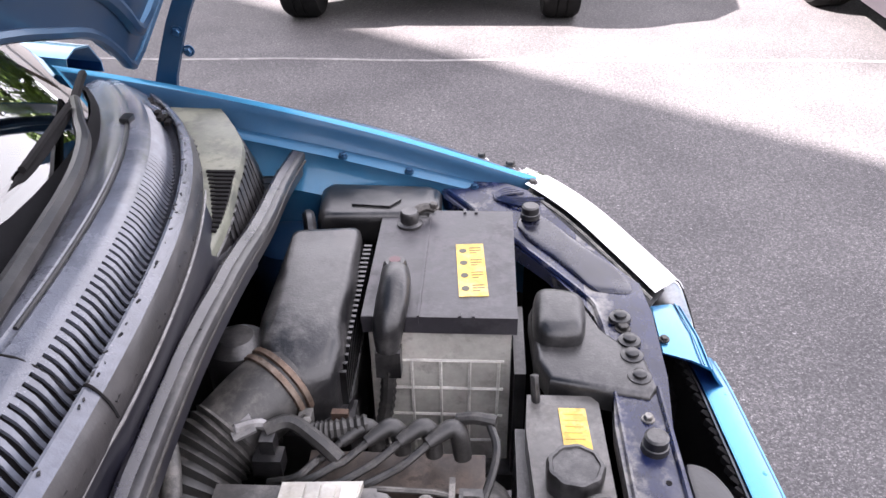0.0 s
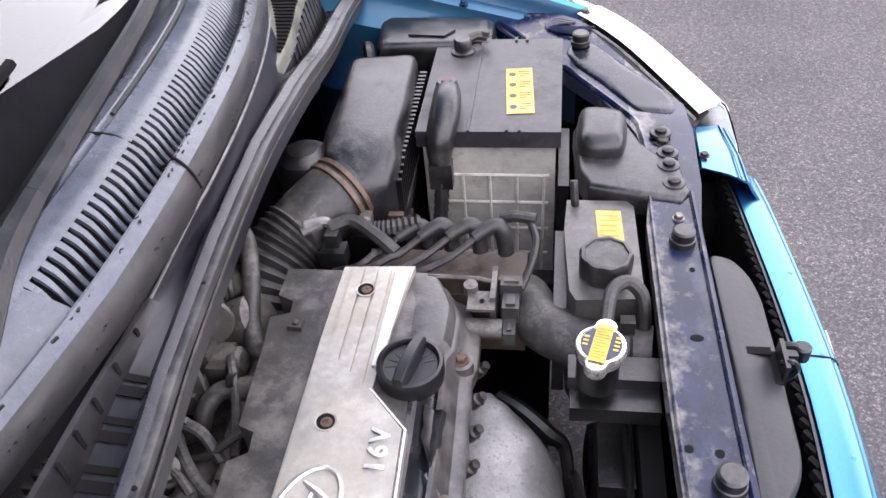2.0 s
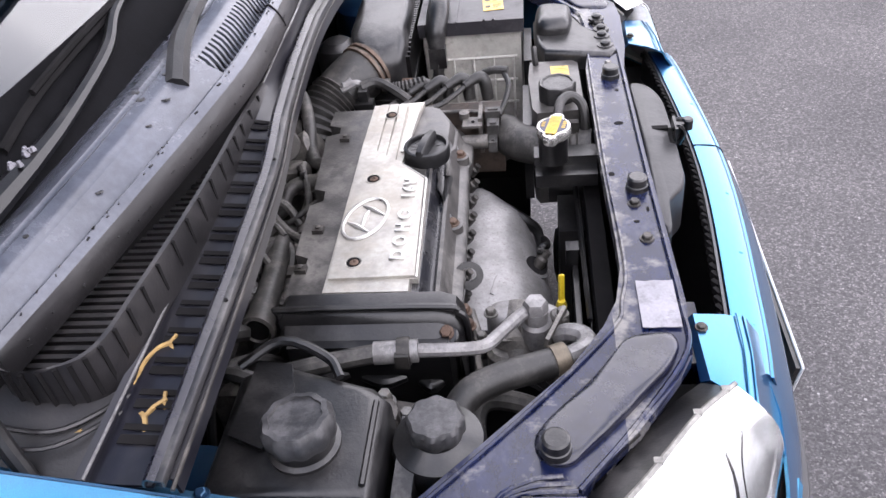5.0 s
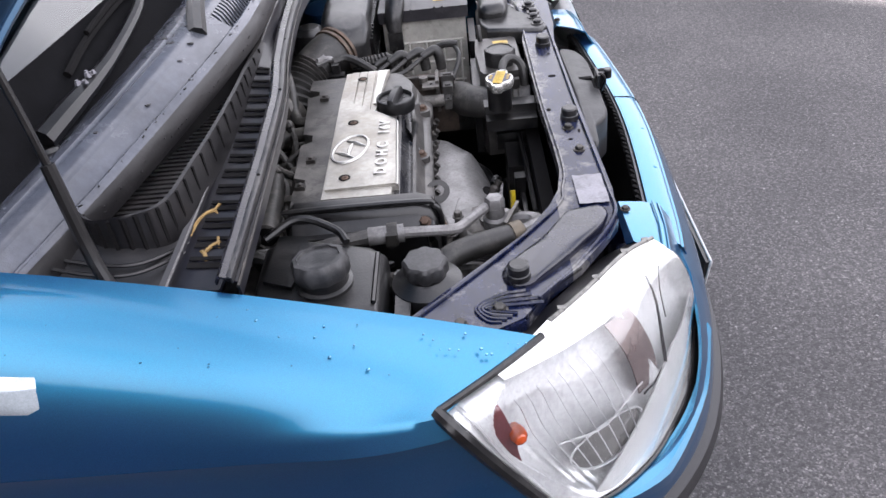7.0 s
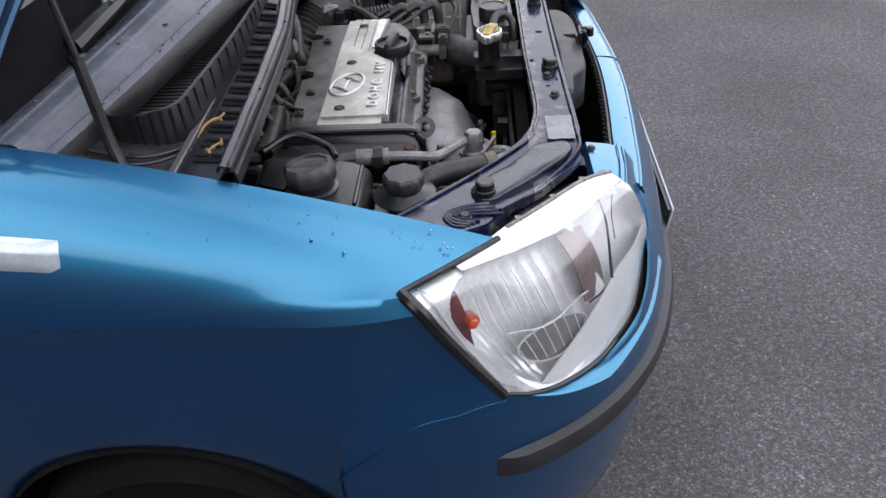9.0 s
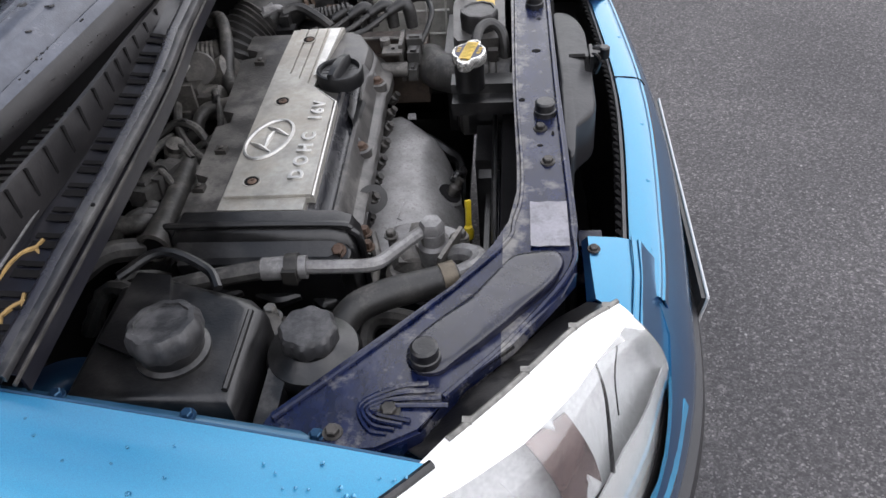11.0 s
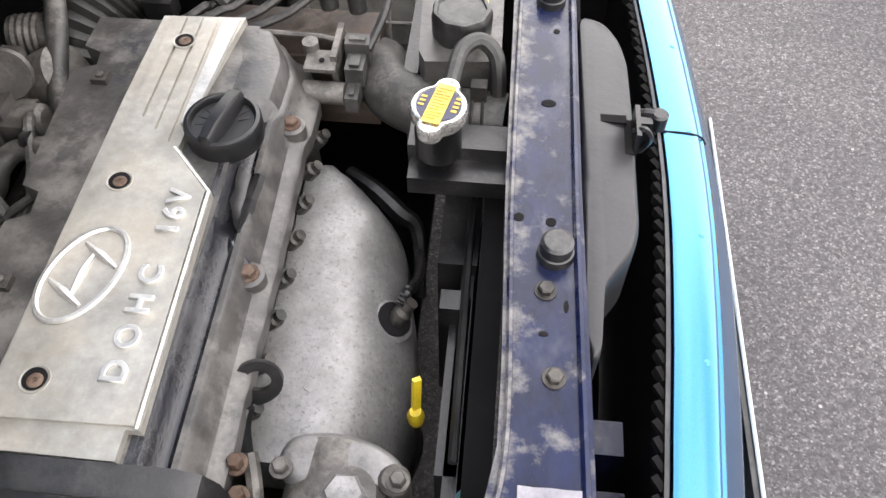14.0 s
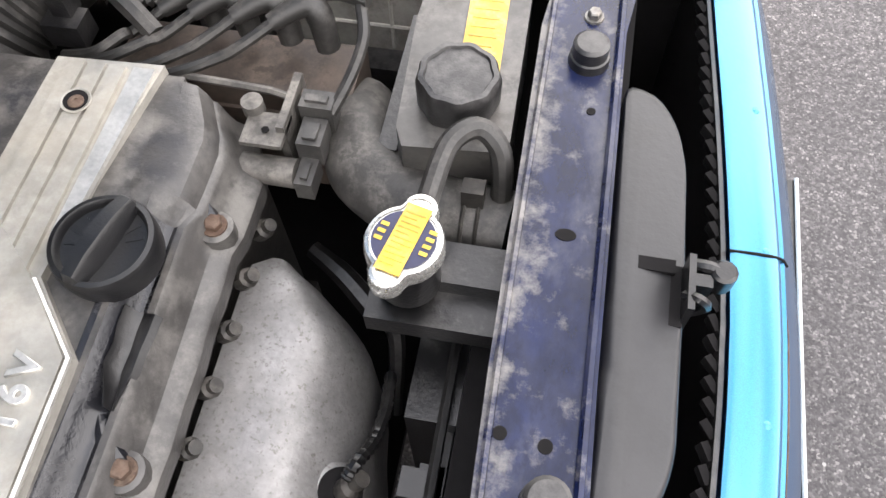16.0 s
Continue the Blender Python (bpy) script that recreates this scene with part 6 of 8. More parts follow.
    part("lens_roof", bm, LAMPWHITE, lamp, "white sky glare painted on the upper edge of the lens")
    # dark gap strip behind the lamp's top edge
    bm = B()
    rws = [[f(p + Vector((-0.004, 0.004, -0.006))) for p in top[8:]], [f(p + Vector((-0.03, 0.03, -0.024))) for p in top[8:]], [f(p + Vector((-0.034, 0.034, -0.09))) for p in top[8:]]]
    skin(bm, rws, 0.002)
    part("lamp_back", bm, PLASTIC, lamp)


headlamp(False)
headlamp(True)

for flip in (False, True):
    at = Vector((-0.35, -0.282, 0.238))
    if flip:
        at = mir(at)
    w = thing("wheel", at, "black tyre on a silver alloy rim", "wheel")
    del w["category"]
    w.parent = car
    w.location = at - BASE[car.name]
    wheel(w, at, 0.245, 0.16, 0.144, -1 if not flip else 1)
    bm = B()
    k = 30
    rows = []
    for a in range(k + 1):
        t = math.pi * a / k
        x, z = -0.365 + 0.264 * math.cos(t), 0.25 + 0.264 * math.sin(t)
        ya, yb = (-0.362, -0.2) if not flip else (2 * YC + 0.362, 2 * YC + 0.2)
        rows.append([(x, ya, z), (x, yb, z)])
    skin(bm, rows, 0.004)
    part("arch_liner", bm, DARK, car)

# ---- engine ----
eng = thing("engine", (-0.1, 0.3, 0.18), "grimy transverse twin-cam engine with a silver plug cover", "engine")
bm = B()
box(bm, -0.22, -0.036, 0.08, 0.50, 0.2, 0.69, 0.01)
box(bm, -0.2, -0.01, 0.1, 0.48, 0.2, 0.5, 0.02)
part("block", bm, DARKMET, eng, "dirty engine block and head")
bm = B()
CAMO = [(-0.232, 0.512), (-0.232, 0.47), (-0.214, 0.462), (-0.212, 0.445), (-0.232, 0.437), (-0.228, 0.40), (-0.224, 0.33), (-0.222, 0.3), (-0.206, 0.294), (-0.204, 0.272), (-0.221, 0.262), (-0.218, 0.16), (-0.2, 0.152), (-0.2, 0.132), (-0.214, 0.122), (-0.212, 0.075), (-0.06, 0.075), (-0.06, 0.30), (-0.064, 0.42), (-0.075, 0.512)]
prism(bm, CAMO, 0.685, 0.735, 0.006)
rows = []
for k in range(30):
    y = 0.076 + 0.432 * k / 29
    o = float(np.interp(y, [0.08, 0.3, 0.42, 0.47, 0.51], [0.004, 0.0, -0.004, -0.012, -0.03]))
    hump = 0.009 * math.exp(-((y - 0.455) / 0.03) ** 2)
    scal = 0.0006 * math.sin(y * 2 * math.pi / 0.052)
    far = max(0.0, min(1.0, (y - 0.402) / 0.02))
    far = far * far * (3 - 2 * far)
    plain = ((-0.092, 0.732), (-0.08, 0.7352), (-0.066, 0.7352), (-0.054, 0.7348), (-0.046, 0.7325), (-0.0415, 0.7255), (-0.039, 0.718), (-0.0365, 0.7165), (-0.034, 0.7125), (-0.031, 0.704), (-0.027, 0.697), (-0.018, 0.692), (-0.0145, 0.688), (-0.0145, 0.672), (-0.03, 0.668))
    near = [Vector((x + o, y, z)) for x, z in ((-0.075, 0.728), (-0.068, 0.7355), (-0.06, 0.7345), (-0.056, 0.729 + hump * 0.6), (-0.051, 0.719 + hump), (-0.047, 0.716 + hump), (-0.0435, 0.7185 + hump), (-0.039, 0.7185 + hump), (-0.0355, 0.714 + hump * 0.7), (-0.031, 0.701), (-0.027, 0.695), (-0.018 + scal, 0.692), (-0.0145 + scal, 0.688), (-0.0145 + scal, 0.672), (-0.03, 0.668))]
    rows.append([a.lerp(Vector((b[0] - 0.02 * max(0.0, (y - 0.47) / 0.04), y, b[1])), far) for a, b in zip(near, plain)])
cam_cover = part("cam_cover", bm, CAM, eng, "oily grey cast cam cover")
bm = B()
prism(bm, [(-0.225, 0.07), (-0.225, 0.505), (-0.045, 0.505), (-0.03, 0.46), (-0.028, 0.07)], 0.64, 0.672, 0.004)
part("cover_flange", bm, CAM, eng)
slope = B()
skin(slope, [r_[:7] for r_ in rows if r_[0].y < 0.41])
part("oily_slope", slope, CAMOIL, cam_cover, "oil-blackened slope beside the plug cover")
slope = B()
skin(slope, [r_[:7] for r_ in rows if r_[0].y > 0.395])
part("cover_top", slope, CAM, cam_cover, "flat dusty end of the cast cover")
slope = B()
skin(slope, [r_[6:] for r_ in rows])
part("cover_edge", slope, CAM, cam_cover, "stained cover edge and ridge")
# studs and gasket lumps below the cover's exhaust edge
for k in range(9):
    bm = B()
    y = 0.115 + 0.041 * k
    lathe(bm, [(0.0075, 0), (0.0075, 0.012), (0.005, 0.014), (0.005, 0.02)], (-0.02, y, 0.652), 10, turn(0, 40, 0))
    part("stud", bm, DARKMET, eng, "rust-brown stud")
for y in (0.251, 0.416):
    bm = B()
    m = Matrix.Translation((-0.034, y, 0.69))
    lathe(bm, [(0.013, -0.01), (0.0125, 0.003), (0.008, 0.005)], (-0.03, y, 0.70), 16)
    part("bolt_boss", bm, CAM, cam_cover)
    bm = B()
    hexbolt(bm, (-0.03, y, 0.7045), 0.0062, 0.007)
    part("bolt", bm, RUST, cam_cover, "rusty cover bolt")
    # dark tube stands in for the shaded well beside the bolt
    bm = B()
    tube(bm, [(-0.05, y + 0.026, 0.7145), (-0.042, y + 0.013, 0.7125), (-0.034, y + 0.004, 0.703)], [0.004, 0.006, 0.0065], 8, 3)
    part("bolt_well", bm, CAMOIL, cam_cover)
for p in ((-0.2, 0.425), (-0.197, 0.205), (-0.203, 0.128)):
    bm = B()
    box(bm, p[0] - 0.007, p[0] + 0.007, p[1] - 0.006, p[1] + 0.006, 0.735, 0.741, 0.001)
    hexbolt(bm, (p[0], p[1], 0.741), 0.004, 0.003, False)
    part("clip", bm, DARKMET, cam_cover)

# silver plug cover
PL = [(-0.1665, 0.08), (-0.168, 0.40), (-0.166, 0.51), (-0.088, 0.514), (-0.1, 0.42), (-0.104, 0.345), (-0.064, 0.300), (-0.057, 0.1), (-0.067, 0.1), (-0.067, 0.079)]
bm = B()
prism(bm, PL[::-1], 0.734, 0.7425, 0.0025)
plug = part("plug_cover", bm, SILVER, eng, "dull silver spark-plug cover with cast letters")
bm = B()
LOW = [(-0.163, 0.1), (-0.1655, 0.395), (-0.107, 0.342), (-0.068, 0.2985), (-0.061, 0.102)]
prism(bm, LOW[::-1], 0.742, 0.7462, 0.002)
part("raised_field", bm, SILVER, plug)
for x0, x1 in ((-0.1555, -0.1435), (-0.1405, -0.1285), (-0.1255, -0.1135)):
    bm = B()
    f0 = 0.395 - (x0 + 0.165) * 0.95
    prism(bm, [(x0, f0 - 0.002), (x1, f0 - 0.012), (x1 + 0.001, 0.507), (x0 + 0.001, 0.507)], 0.7415, 0.7455, 0.0015)
    part("rib", bm, SILVER, plug)
# lighter silver wedge: the flank's highlight is put into its colour
bm = B()
prism(bm, [(-0.109, 0.37), (-0.1005, 0.37), (-0.0915, 0.507), (-0.107, 0.507)], 0.7415, 0.7455, 0.0015)
part("polished_flank", bm, SILVER_HI, plug, "flank highlight painted in lighter silver")
# lighter silver tube paints a highlight along the raised field's edge
bm = B()
tube(bm, [(-0.106, 0.342, 0.7445), (-0.0655, 0.2985, 0.7445), (-0.059, 0.1, 0.7445)], 0.0019, 6, 3, smoothed=False)
part("worn_edge", bm, SILVER_HI, plug)
for x, y in ((-0.1345, 0.472), (-0.138, 0.302), (-0.137, 0.128)):
    bm = B()
    lathe(bm, [(0.0108, 0.0), (0.0106, 0.0006), (0.0094, 0.0006), (0.0088, 0.0002)], (x, y, 0.7462), 24)
    sk = part("screw_well", bm, SILVER, plug)
    bm = B()
    lathe(bm, [(0.0085, 0), (0.0085, 0.0008)], (x, y, 0.7464), 20)
    part("well_shadow", bm, DARK, plug)
    bm = B()
    lathe(bm, [(0.0056, 0.0), (0.0056, 0.0008), (0.0045, 0.0014), (0.002, 0.0014), (0.0018, 0.0006)], (x + 0.0012, y - 0.0015, 0.7470), 14)
    part("screw", bm, RUST, plug, "rust-brown screw in its well")
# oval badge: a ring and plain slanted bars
EC = Vector((-0.135, 0.213, 0.7462))
ax = Vector((0.012, 0.040, 0)).normalized()
ay = Vector((-ax.y, ax.x, 0))
bm = B()
ring = [EC + ax * 0.0425 * math.cos(a) + ay * 0.0255 * math.sin(a) + Vector((0, 0, 0.001)) for a in [2 * math.pi * k / 40 for k in range(41)]]
tube(bm, ring, 0.0024, 6, 1)
part("badge_ring", bm, SILVER_HI, plug, "worn oval badge ring")
bm = B()
for a, b in (((-0.013, 0.0195), (-0.024, -0.0145)), ((0.024, 0.0145), (0.013, -0.0195)), ((-0.018, -0.003), (0.018, 0.003))):
    tube(bm, [EC + ax * a[0] + ay * a[1], EC + (ax * (a[0] + b[0]) + ay * (a[1] + b[1])) * 0.5 + Vector((0, 0, 0.0012)), EC + ax * b[0] + ay * b[1]], [0.0018, 0.0035, 0.0018], 6, 4)
part("badge_bar", bm, SILVER_HI, plug)


def lettering(text, size, m, material, parent, spacing=1.0, depth=0.0015, name="lettering", label=""):
    cu = bpy.data.curves.new("text", "FONT")
    cu.body, cu.size, cu.extrude, cu.space_character, cu.offset = text, size, depth, spacing, 0.0004
    cu.bevel_depth, cu.bevel_resolution = 0.0005, 1
    tmp = bpy.data.objects.new("text", cu)
    scene.collection.objects.link(tmp)
    dg = bpy.context.evaluated_depsgraph_get()
    me = bpy.data.meshes.new_from_object(tmp.evaluated_get(dg))
    bpy.data.objects.remove(tmp)
    me.transform(Matrix.Translation(-BASE[parent.name]) @ m)
    me.materials.clear()
    me.materials.append(material)
    me.name = name
    ob = new(name, me)
    ob.parent = parent
    BASE[ob.name] = BASE[parent.name]
    if label:
        tagged(ob, label)
    return ob


for word, y_at, gap in (("DOHC", 0.129, 1.7), ("16V", 0.252, 1.3)):
    lettering(word, 0.0235, Matrix(((0, -1, 0, -0.0775), (1, 0, 0, y_at), (0, 0, 1, 0.7468), (0, 0, 0, 1))), SILVER_HI, plug, gap, label="raised cast letters reading " + word)

# oil filler cap
oc = thing("oil_filler_cap", (-0.072, 0.372, 0.735), "round black oil filler cap on the cam cover", "oil cap")
bm = B()
lathe(bm, [(0.026, -0.012), (0.0315, -0.008), (0.0325, 0.0), (0.0325, 0.011), (0.0315, 0.0135), (0.0285, 0.0142), (0.0272, 0.0125), (0.026, 0.0085), (0.004, 0.0078)], (-0.071, 0.3695, 0.741), 48)
CAPBLACK = mat("clean_black_cap", (0.006, 0.006, 0.007), 0.38, dust=(0.035, 0.034, 0.033), dust_amt=0.25, scale=20, bump=0.2, bscale=500)
part("cap", bm, CAPBLACK, oc)
bm = B()
m = Matrix.Translation((-0.071, 0.3695, 0.748)) @ turn(0, 0, -14)
rows = []
for y, w, h in ((-0.0315, 0.0035, 0.007), (-0.029, 0.0052, 0.0125), (-0.016, 0.0062, 0.0165), (0.0, 0.0066, 0.0175), (0.016, 0.0062, 0.0165), (0.029, 0.0052, 0.0125), (0.0315, 0.0035, 0.007)):
    rows.append([m @ Vector(p) for p in ((-w * 1.25, y, -0.004), (-w, y, h * 0.8), (-w * 0.7, y, h), (w * 0.7, y, h), (w, y, h * 0.8), (w * 1.25, y, -0.004))])
skin(bm, rows)
for r_ in (rows[0], rows[-1]):
    bm.faces.new([bm.verts.new(p) for p in r_])
bmesh.ops.remove_doubles(bm, verts=bm.verts, dist=0.00005)
part("grip", bm, CAPBLACK, oc, "raised finger bar", 30)
bm = B()
for sx in (-1, 1):
    for k in range(3):
        a = math.radians(60 * sx + 24 * (k - 1) - 14)
        box(bm, -0.0012, 0.0012, -0.0055, 0.0055, -0.001, 0.0006, 0.0, Matrix.Translation((-0.071 + 0.0185 * math.sin(a), 0.3695 + 0.0185 * math.cos(a), 0.7492)) @ Matrix.Rotation(-a, 4, "Z"))
part("moulded_mark", bm, CAPBLACK, oc)
bm = B()
rows = []
for k in range(6):
    y = 0.342 - 0.062 * k / 5
    w = (1.0, 1.0, 0.82, 0.9, 0.5, 0.12)[k]
    rows.append([(-0.042 + (x + 0.042) * w, yy_, z) for x, yy_, z in ((-0.0548, y, 0.7285), (-0.0508, y, 0.7202), (-0.0468, y, 0.7178), (-0.0432, y, 0.7196), (-0.0388, y, 0.7198), (-0.0352, y, 0.7155))])
skin(bm, rows, 0.0006)
part("oil_stain", bm, BLACK, cam_cover, "black oil stain below the cap")

# timing cover
bm = B()
sec = [(-0.212, 0.735), (-0.205, 0.742), (-0.03, 0.742), (-0.012, 0.735), (-0.004, 0.72), (-0.002, 0.69), (-0.004, 0.5), (-0.2, 0.5)]
rows = []
for y, k in ((0.078, 0.0), (0.05, 0.0), (0.044, 0.004), (0.04, 0.012), (0.03, 0.016), (0.02, 0.022)):
    rows.append([(x * 1.0 + (0.106 + x) * -k * 1.0, y, z - k) for x, z in sec + sec[:1]])
skin(bm, rows)
tc = part("timing_cover", bm, BLACK, eng, "ribbed black plastic timing-belt cover")
bm = B()
vs = box(bm, -0.198, -0.018, 0.012, 0.052, 0.5, 0.722)
rounded(bm, vs, 0.019, 5)
part("cover_face", bm, BLACK, tc)
for xa, xb, zc in ((-0.185, -0.135, 0.675), (-0.12, -0.07, 0.668), (-0.055, -0.03, 0.66)):
    bm = B()
    tube(bm, [(xa, 0.016, zc + 0.004), ((xa + xb) / 2, 0.011, zc), (xb, 0.016, zc + 0.003)], [0.006, 0.010, 0.006], 10, 4)
    part("moulded_rib", bm, BLACK, tc)
bm = B()
tube(bm, [(-0.214, 0.05, 0.70), (-0.211, 0.05, 0.738), (-0.2, 0.05, 0.745), (-0.03, 0.05, 0.745), (-0.009, 0.05, 0.737), (-0.0, 0.05, 0.715), (0.0, 0.05, 0.62)], 0.0045, 8, 5)
tube(bm, [(-0.19, 0.018, 0.655), (-0.14, 0.014, 0.64), (-0.1, 0.014, 0.635)], 0.004, 6, 4)
part("rib", bm, BLACK, tc)
bm = B()
lathe(bm, [(0.014, -0.02), (0.014, 0.008), (0.012, 0.01)], (-0.022, 0.034, 0.712), 18, turn(25, 0, 0))
part("bolt_boss", bm, BLACK, tc)
bolts([(-0.022, 0.032, 0.722), (-0.2, 0.035, 0.715)], 0.0065, 0.007, RUST, tc, "brown rusted cover bolt", turn(25, 0, 0))

# heat shield over the exhaust manifold
hs = thing("heat_shield", (0.02, 0.28, 0.5), "pressed metal exhaust heat shield dulled with speckled rust", "heat shield")
bm = B()


def shield_z(x, y, xl, xr):
    xm = xl + 0.42 * (xr - xl)
    s = max(0.0, (x - xm) / (xr - xm))
    z = 0.634 - 0.006 * s - 0.052 * s ** 3 - 0.006 * max(0.0, (0.2 - y) / 0.07)
    z += 0.007 * math.exp(-((x - 0.048) / 0.012) ** 2 - ((y - 0.378) / 0.016) ** 2)
    z -= 0.014 * math.exp(-((x - 0.074) / 0.022) ** 2 - ((y - 0.285) / 0.026) ** 2)
    return z - 0.004 * math.exp(-((x - 0.07) / 0.02) ** 2 - ((y - 0.345) / 0.012) ** 2)


rows = []
for k in range(31):
    y = 0.128 + 0.307 * k / 30
    xl = float(np.interp(y, [0.12, 0.42, 0.43, 0.436], [-0.026, -0.029, -0.024, -0.012]))
    xr = float(np.interp(y, [0.12, 0.2, 0.25, 0.30, 0.335, 0.365, 0.39, 0.408, 0.424, 0.436], [0.086, 0.094, 0.096, 0.09, 0.081, 0.076, 0.068, 0.053, 0.032, 0.006]))
    row = [Vector((xl + 0.001, y, 0.60)), Vector((xl, y, 0.626))]
    for q in range(15):
        x = xl + 0.003 + (xr - xl - 0.003) * q / 14
        row.append(Vector((x, y, shield_z(x, y, xl, xr) - (0.004 if k == 30 else 0))))
    row += [Vector((xr + 0.003, y, row[-1].z - 0.018)), Vector((xr + 0.004, y, 0.46))]
    rows.append(row)
rows.insert(0, [p + Vector((0, -0.003, -0.05)) for p in rows[0]])
rows.append([p + Vector((0, 0.003, -0.04)) for p in rows[-1]])
skin(bm, rows, 0.0015)
part("shield_plate", bm, SHIELD, hs)
bm = B()
nrm_t = turn(0, 38, 0)
lathe(bm, [(0.0195, -0.004), (0.021, 0.002), (0.017, 0.0045)], (0.0745, 0.28, 0.598), 24, turn(0, 34, 0))
part("sensor_ring", bm, SHIELD, hs)
bm = B()
lathe(bm, [(0.017, 0.0), (0.017, 0.0055)], (0.0745, 0.28, 0.5985), 24, turn(0, 34, 0))
part("sensor_hole", bm, DARK, hs)
bm = B()
lathe(bm, [(0.009, 0.0), (0.009, 0.02), (0.006, 0.024), (0.006, 0.034)], (0.0745, 0.279, 0.594), 12, turn(-15, 34, 0))
part("oxygen_sensor", bm, DARKMET, hs, "rust-brown oxygen sensor")
bm = B()
tube(bm, [(0.016, 0.19, 0.634), (0.022, 0.222, 0.634), (0.029, 0.222, 0.632), (0.024, 0.19, 0.632), (0.0165, 0.19, 0.634)], 0.0009, 6, 3)
part("stamped_mark", bm, SHIELD, hs)

ow = thing("sensor_lead", (0.09, 0.31, 0.56), "ribbed black oxygen-sensor lead looping past the shield", "cable")
bm = B()
tube(bm, [(0.0815, 0.286, 0.618), (0.087, 0.298, 0.622), (0.092, 0.318, 0.605), (0.093, 0.345, 0.59), (0.088, 0.38, 0.57)], 0.0048, 8, 8, 0.0006)
part("lead", bm, PLASTIC, ow)
cb = thing("wiring_loom", (0.06, 0.44, 0.52), "taped black wiring loom behind the heat shield", "cable")
bm = B()
tube(bm, [(0.0, 0.475, 0.575), (0.03, 0.458, 0.57), (0.06, 0.436, 0.56), (0.08, 0.424, 0.545), (0.088, 0.37, 0.50)], [0.008, 0.01, 0.011, 0.008, 0.006], 8, 6)
part("loom", bm, PLASTIC, cb)

# lifting eye
le = thing("lifting_eye", (-0.005, 0.14, 0.66), "black steel engine lifting eye", "bracket")
bm = B()
eye_m = Matrix.Translation((-0.007, 0.170, 0.684)) @ turn(58, 0, 8)
n_eye = 28
rim_o, rim_i = [], []
for k in range(n_eye):
    a = 2 * math.pi * k / n_eye
    wide = 1.0 + 0.22 * max(0.0, math.cos(a - 4.1)) ** 3
    rim_o.append((0.0185 * wide * math.cos(a), 0.0175 * wide * math.sin(a)))
    rim_i.append((0.0098 * math.cos(a), 0.0085 * math.sin(a) + 0.001))
lo_o, lo_i, hi_o, hi_i = ([bm.verts.new(eye_m @ Vector((p[0], p[1], z))) for p in r_] for r_, z in ((rim_o, -0.0025), (rim_i, -0.0025), (rim_o, 0.0025), (rim_i, 0.0025)))
for k in range(n_eye):
    q = (k + 1) % n_eye
    for f4 in ((hi_o[k], hi_o[q], hi_i[q], hi_i[k]), (lo_i[k], lo_i[q], lo_o[q], lo_o[k]), (lo_o[k], lo_o[q], hi_o[q], hi_o[k]), (hi_i[k], hi_i[q], lo_i[q], lo_i[k])):
        bm.faces.new(f4)
tube(bm, [(-0.014, 0.152, 0.676), (-0.016, 0.14, 0.666), (-0.014, 0.125, 0.652)], [0.007, 0.007, 0.008], 8, 3)
part("eye", bm, BLACK, le)
bolts([(-0.008, 0.105, 0.683), (-0.002, 0.083, 0.68)], 0.006, 0.01, RUST, le, "rusty bolt")

# dipstick
dp = thing("dipstick", (0.108, 0.183, 0.45), "yellow-handled oil dipstick in its tube", "dipstick")
bm = B()
box(bm, -0.0034, 0.0034, -0.0022, 0.0022, 0.008, 0.045, 0.0015, Matrix.Translation((0.108, 0.184, 0.614)) @ turn(-12, 8, 30))
lathe(bm, [(0.0065, -0.006), (0.0075, 0.004), (0.005, 0.012)], (0.108, 0.183, 0.612), 14)
part("handle", bm, YELLOW_P, dp, "yellow plastic handle")
bm = B()
tube(bm, [(0.108, 0.183, 0.608), (0.107, 0.19, 0.52), (0.09, 0.2, 0.4)], 0.004, 8, 3)
part("tube", bm, DARKMET, dp)

tq = thing("temperature_switch", (0.154, 0.122, 0.58), "small teal plastic plug low beside the radiator", "plug")
bm = B()
lathe(bm, [(0.008, -0.02), (0.0085, 0.0), (0.0085, 0.006), (0.0065, 0.009), (0.003, 0.009)], (0.154, 0.122, 0.594), 16, turn(-10, -14, 0), 6, 0.06)
part("plug_body", bm, mat("teal_plastic", (0.03, 0.16, 0.18), 0.45, scale=60, var=0.2), tq)

# power steering pump, pipes and hoses at the near end
pump = thing("steering_pump", (0.06, 0.09, 0.5), "dull alloy power-steering pump with a large banjo bolt", "pump")
bm = B()
lathe(bm, [(0.034, -0.05), (0.036, 0.0), (0.032, 0.012), (0.02, 0.02), (0.018, 0.03)], (0.055, 0.085, 0.64), 26, turn(90, 0, 0))
box(bm, 0.034, 0.098, 0.07, 0.12, 0.58, 0.668, 0.018)
lathe(bm, [(0.03, -0.09), (0.031, -0.02), (0.027, -0.004), (0.021, 0.004), (0.02, 0.014)], (0.073, 0.092, 0.668), 24)
lathe(bm, [(0.024, -0.05), (0.024, 0.0), (0.018, 0.006)], (0.04, 0.075, 0.648), 20)
lathe(bm, [(0.012, -0.03), (0.012, 0.004), (0.009, 0.007)], (0.103, 0.108, 0.668), 14)
part("body", bm, DUSTMET, pump)
bm = B()
mp_ = Matrix.Translation((0.094, 0.062, 0.682)) @ turn(0, 12, -22)
box(bm, -0.0022, 0.0022, -0.032, 0.024, -0.045, 0.03, 0.0015, mp_)
part("side_plate", bm, DUSTMET, pump, "thin dusty steel plate")
bm = B()
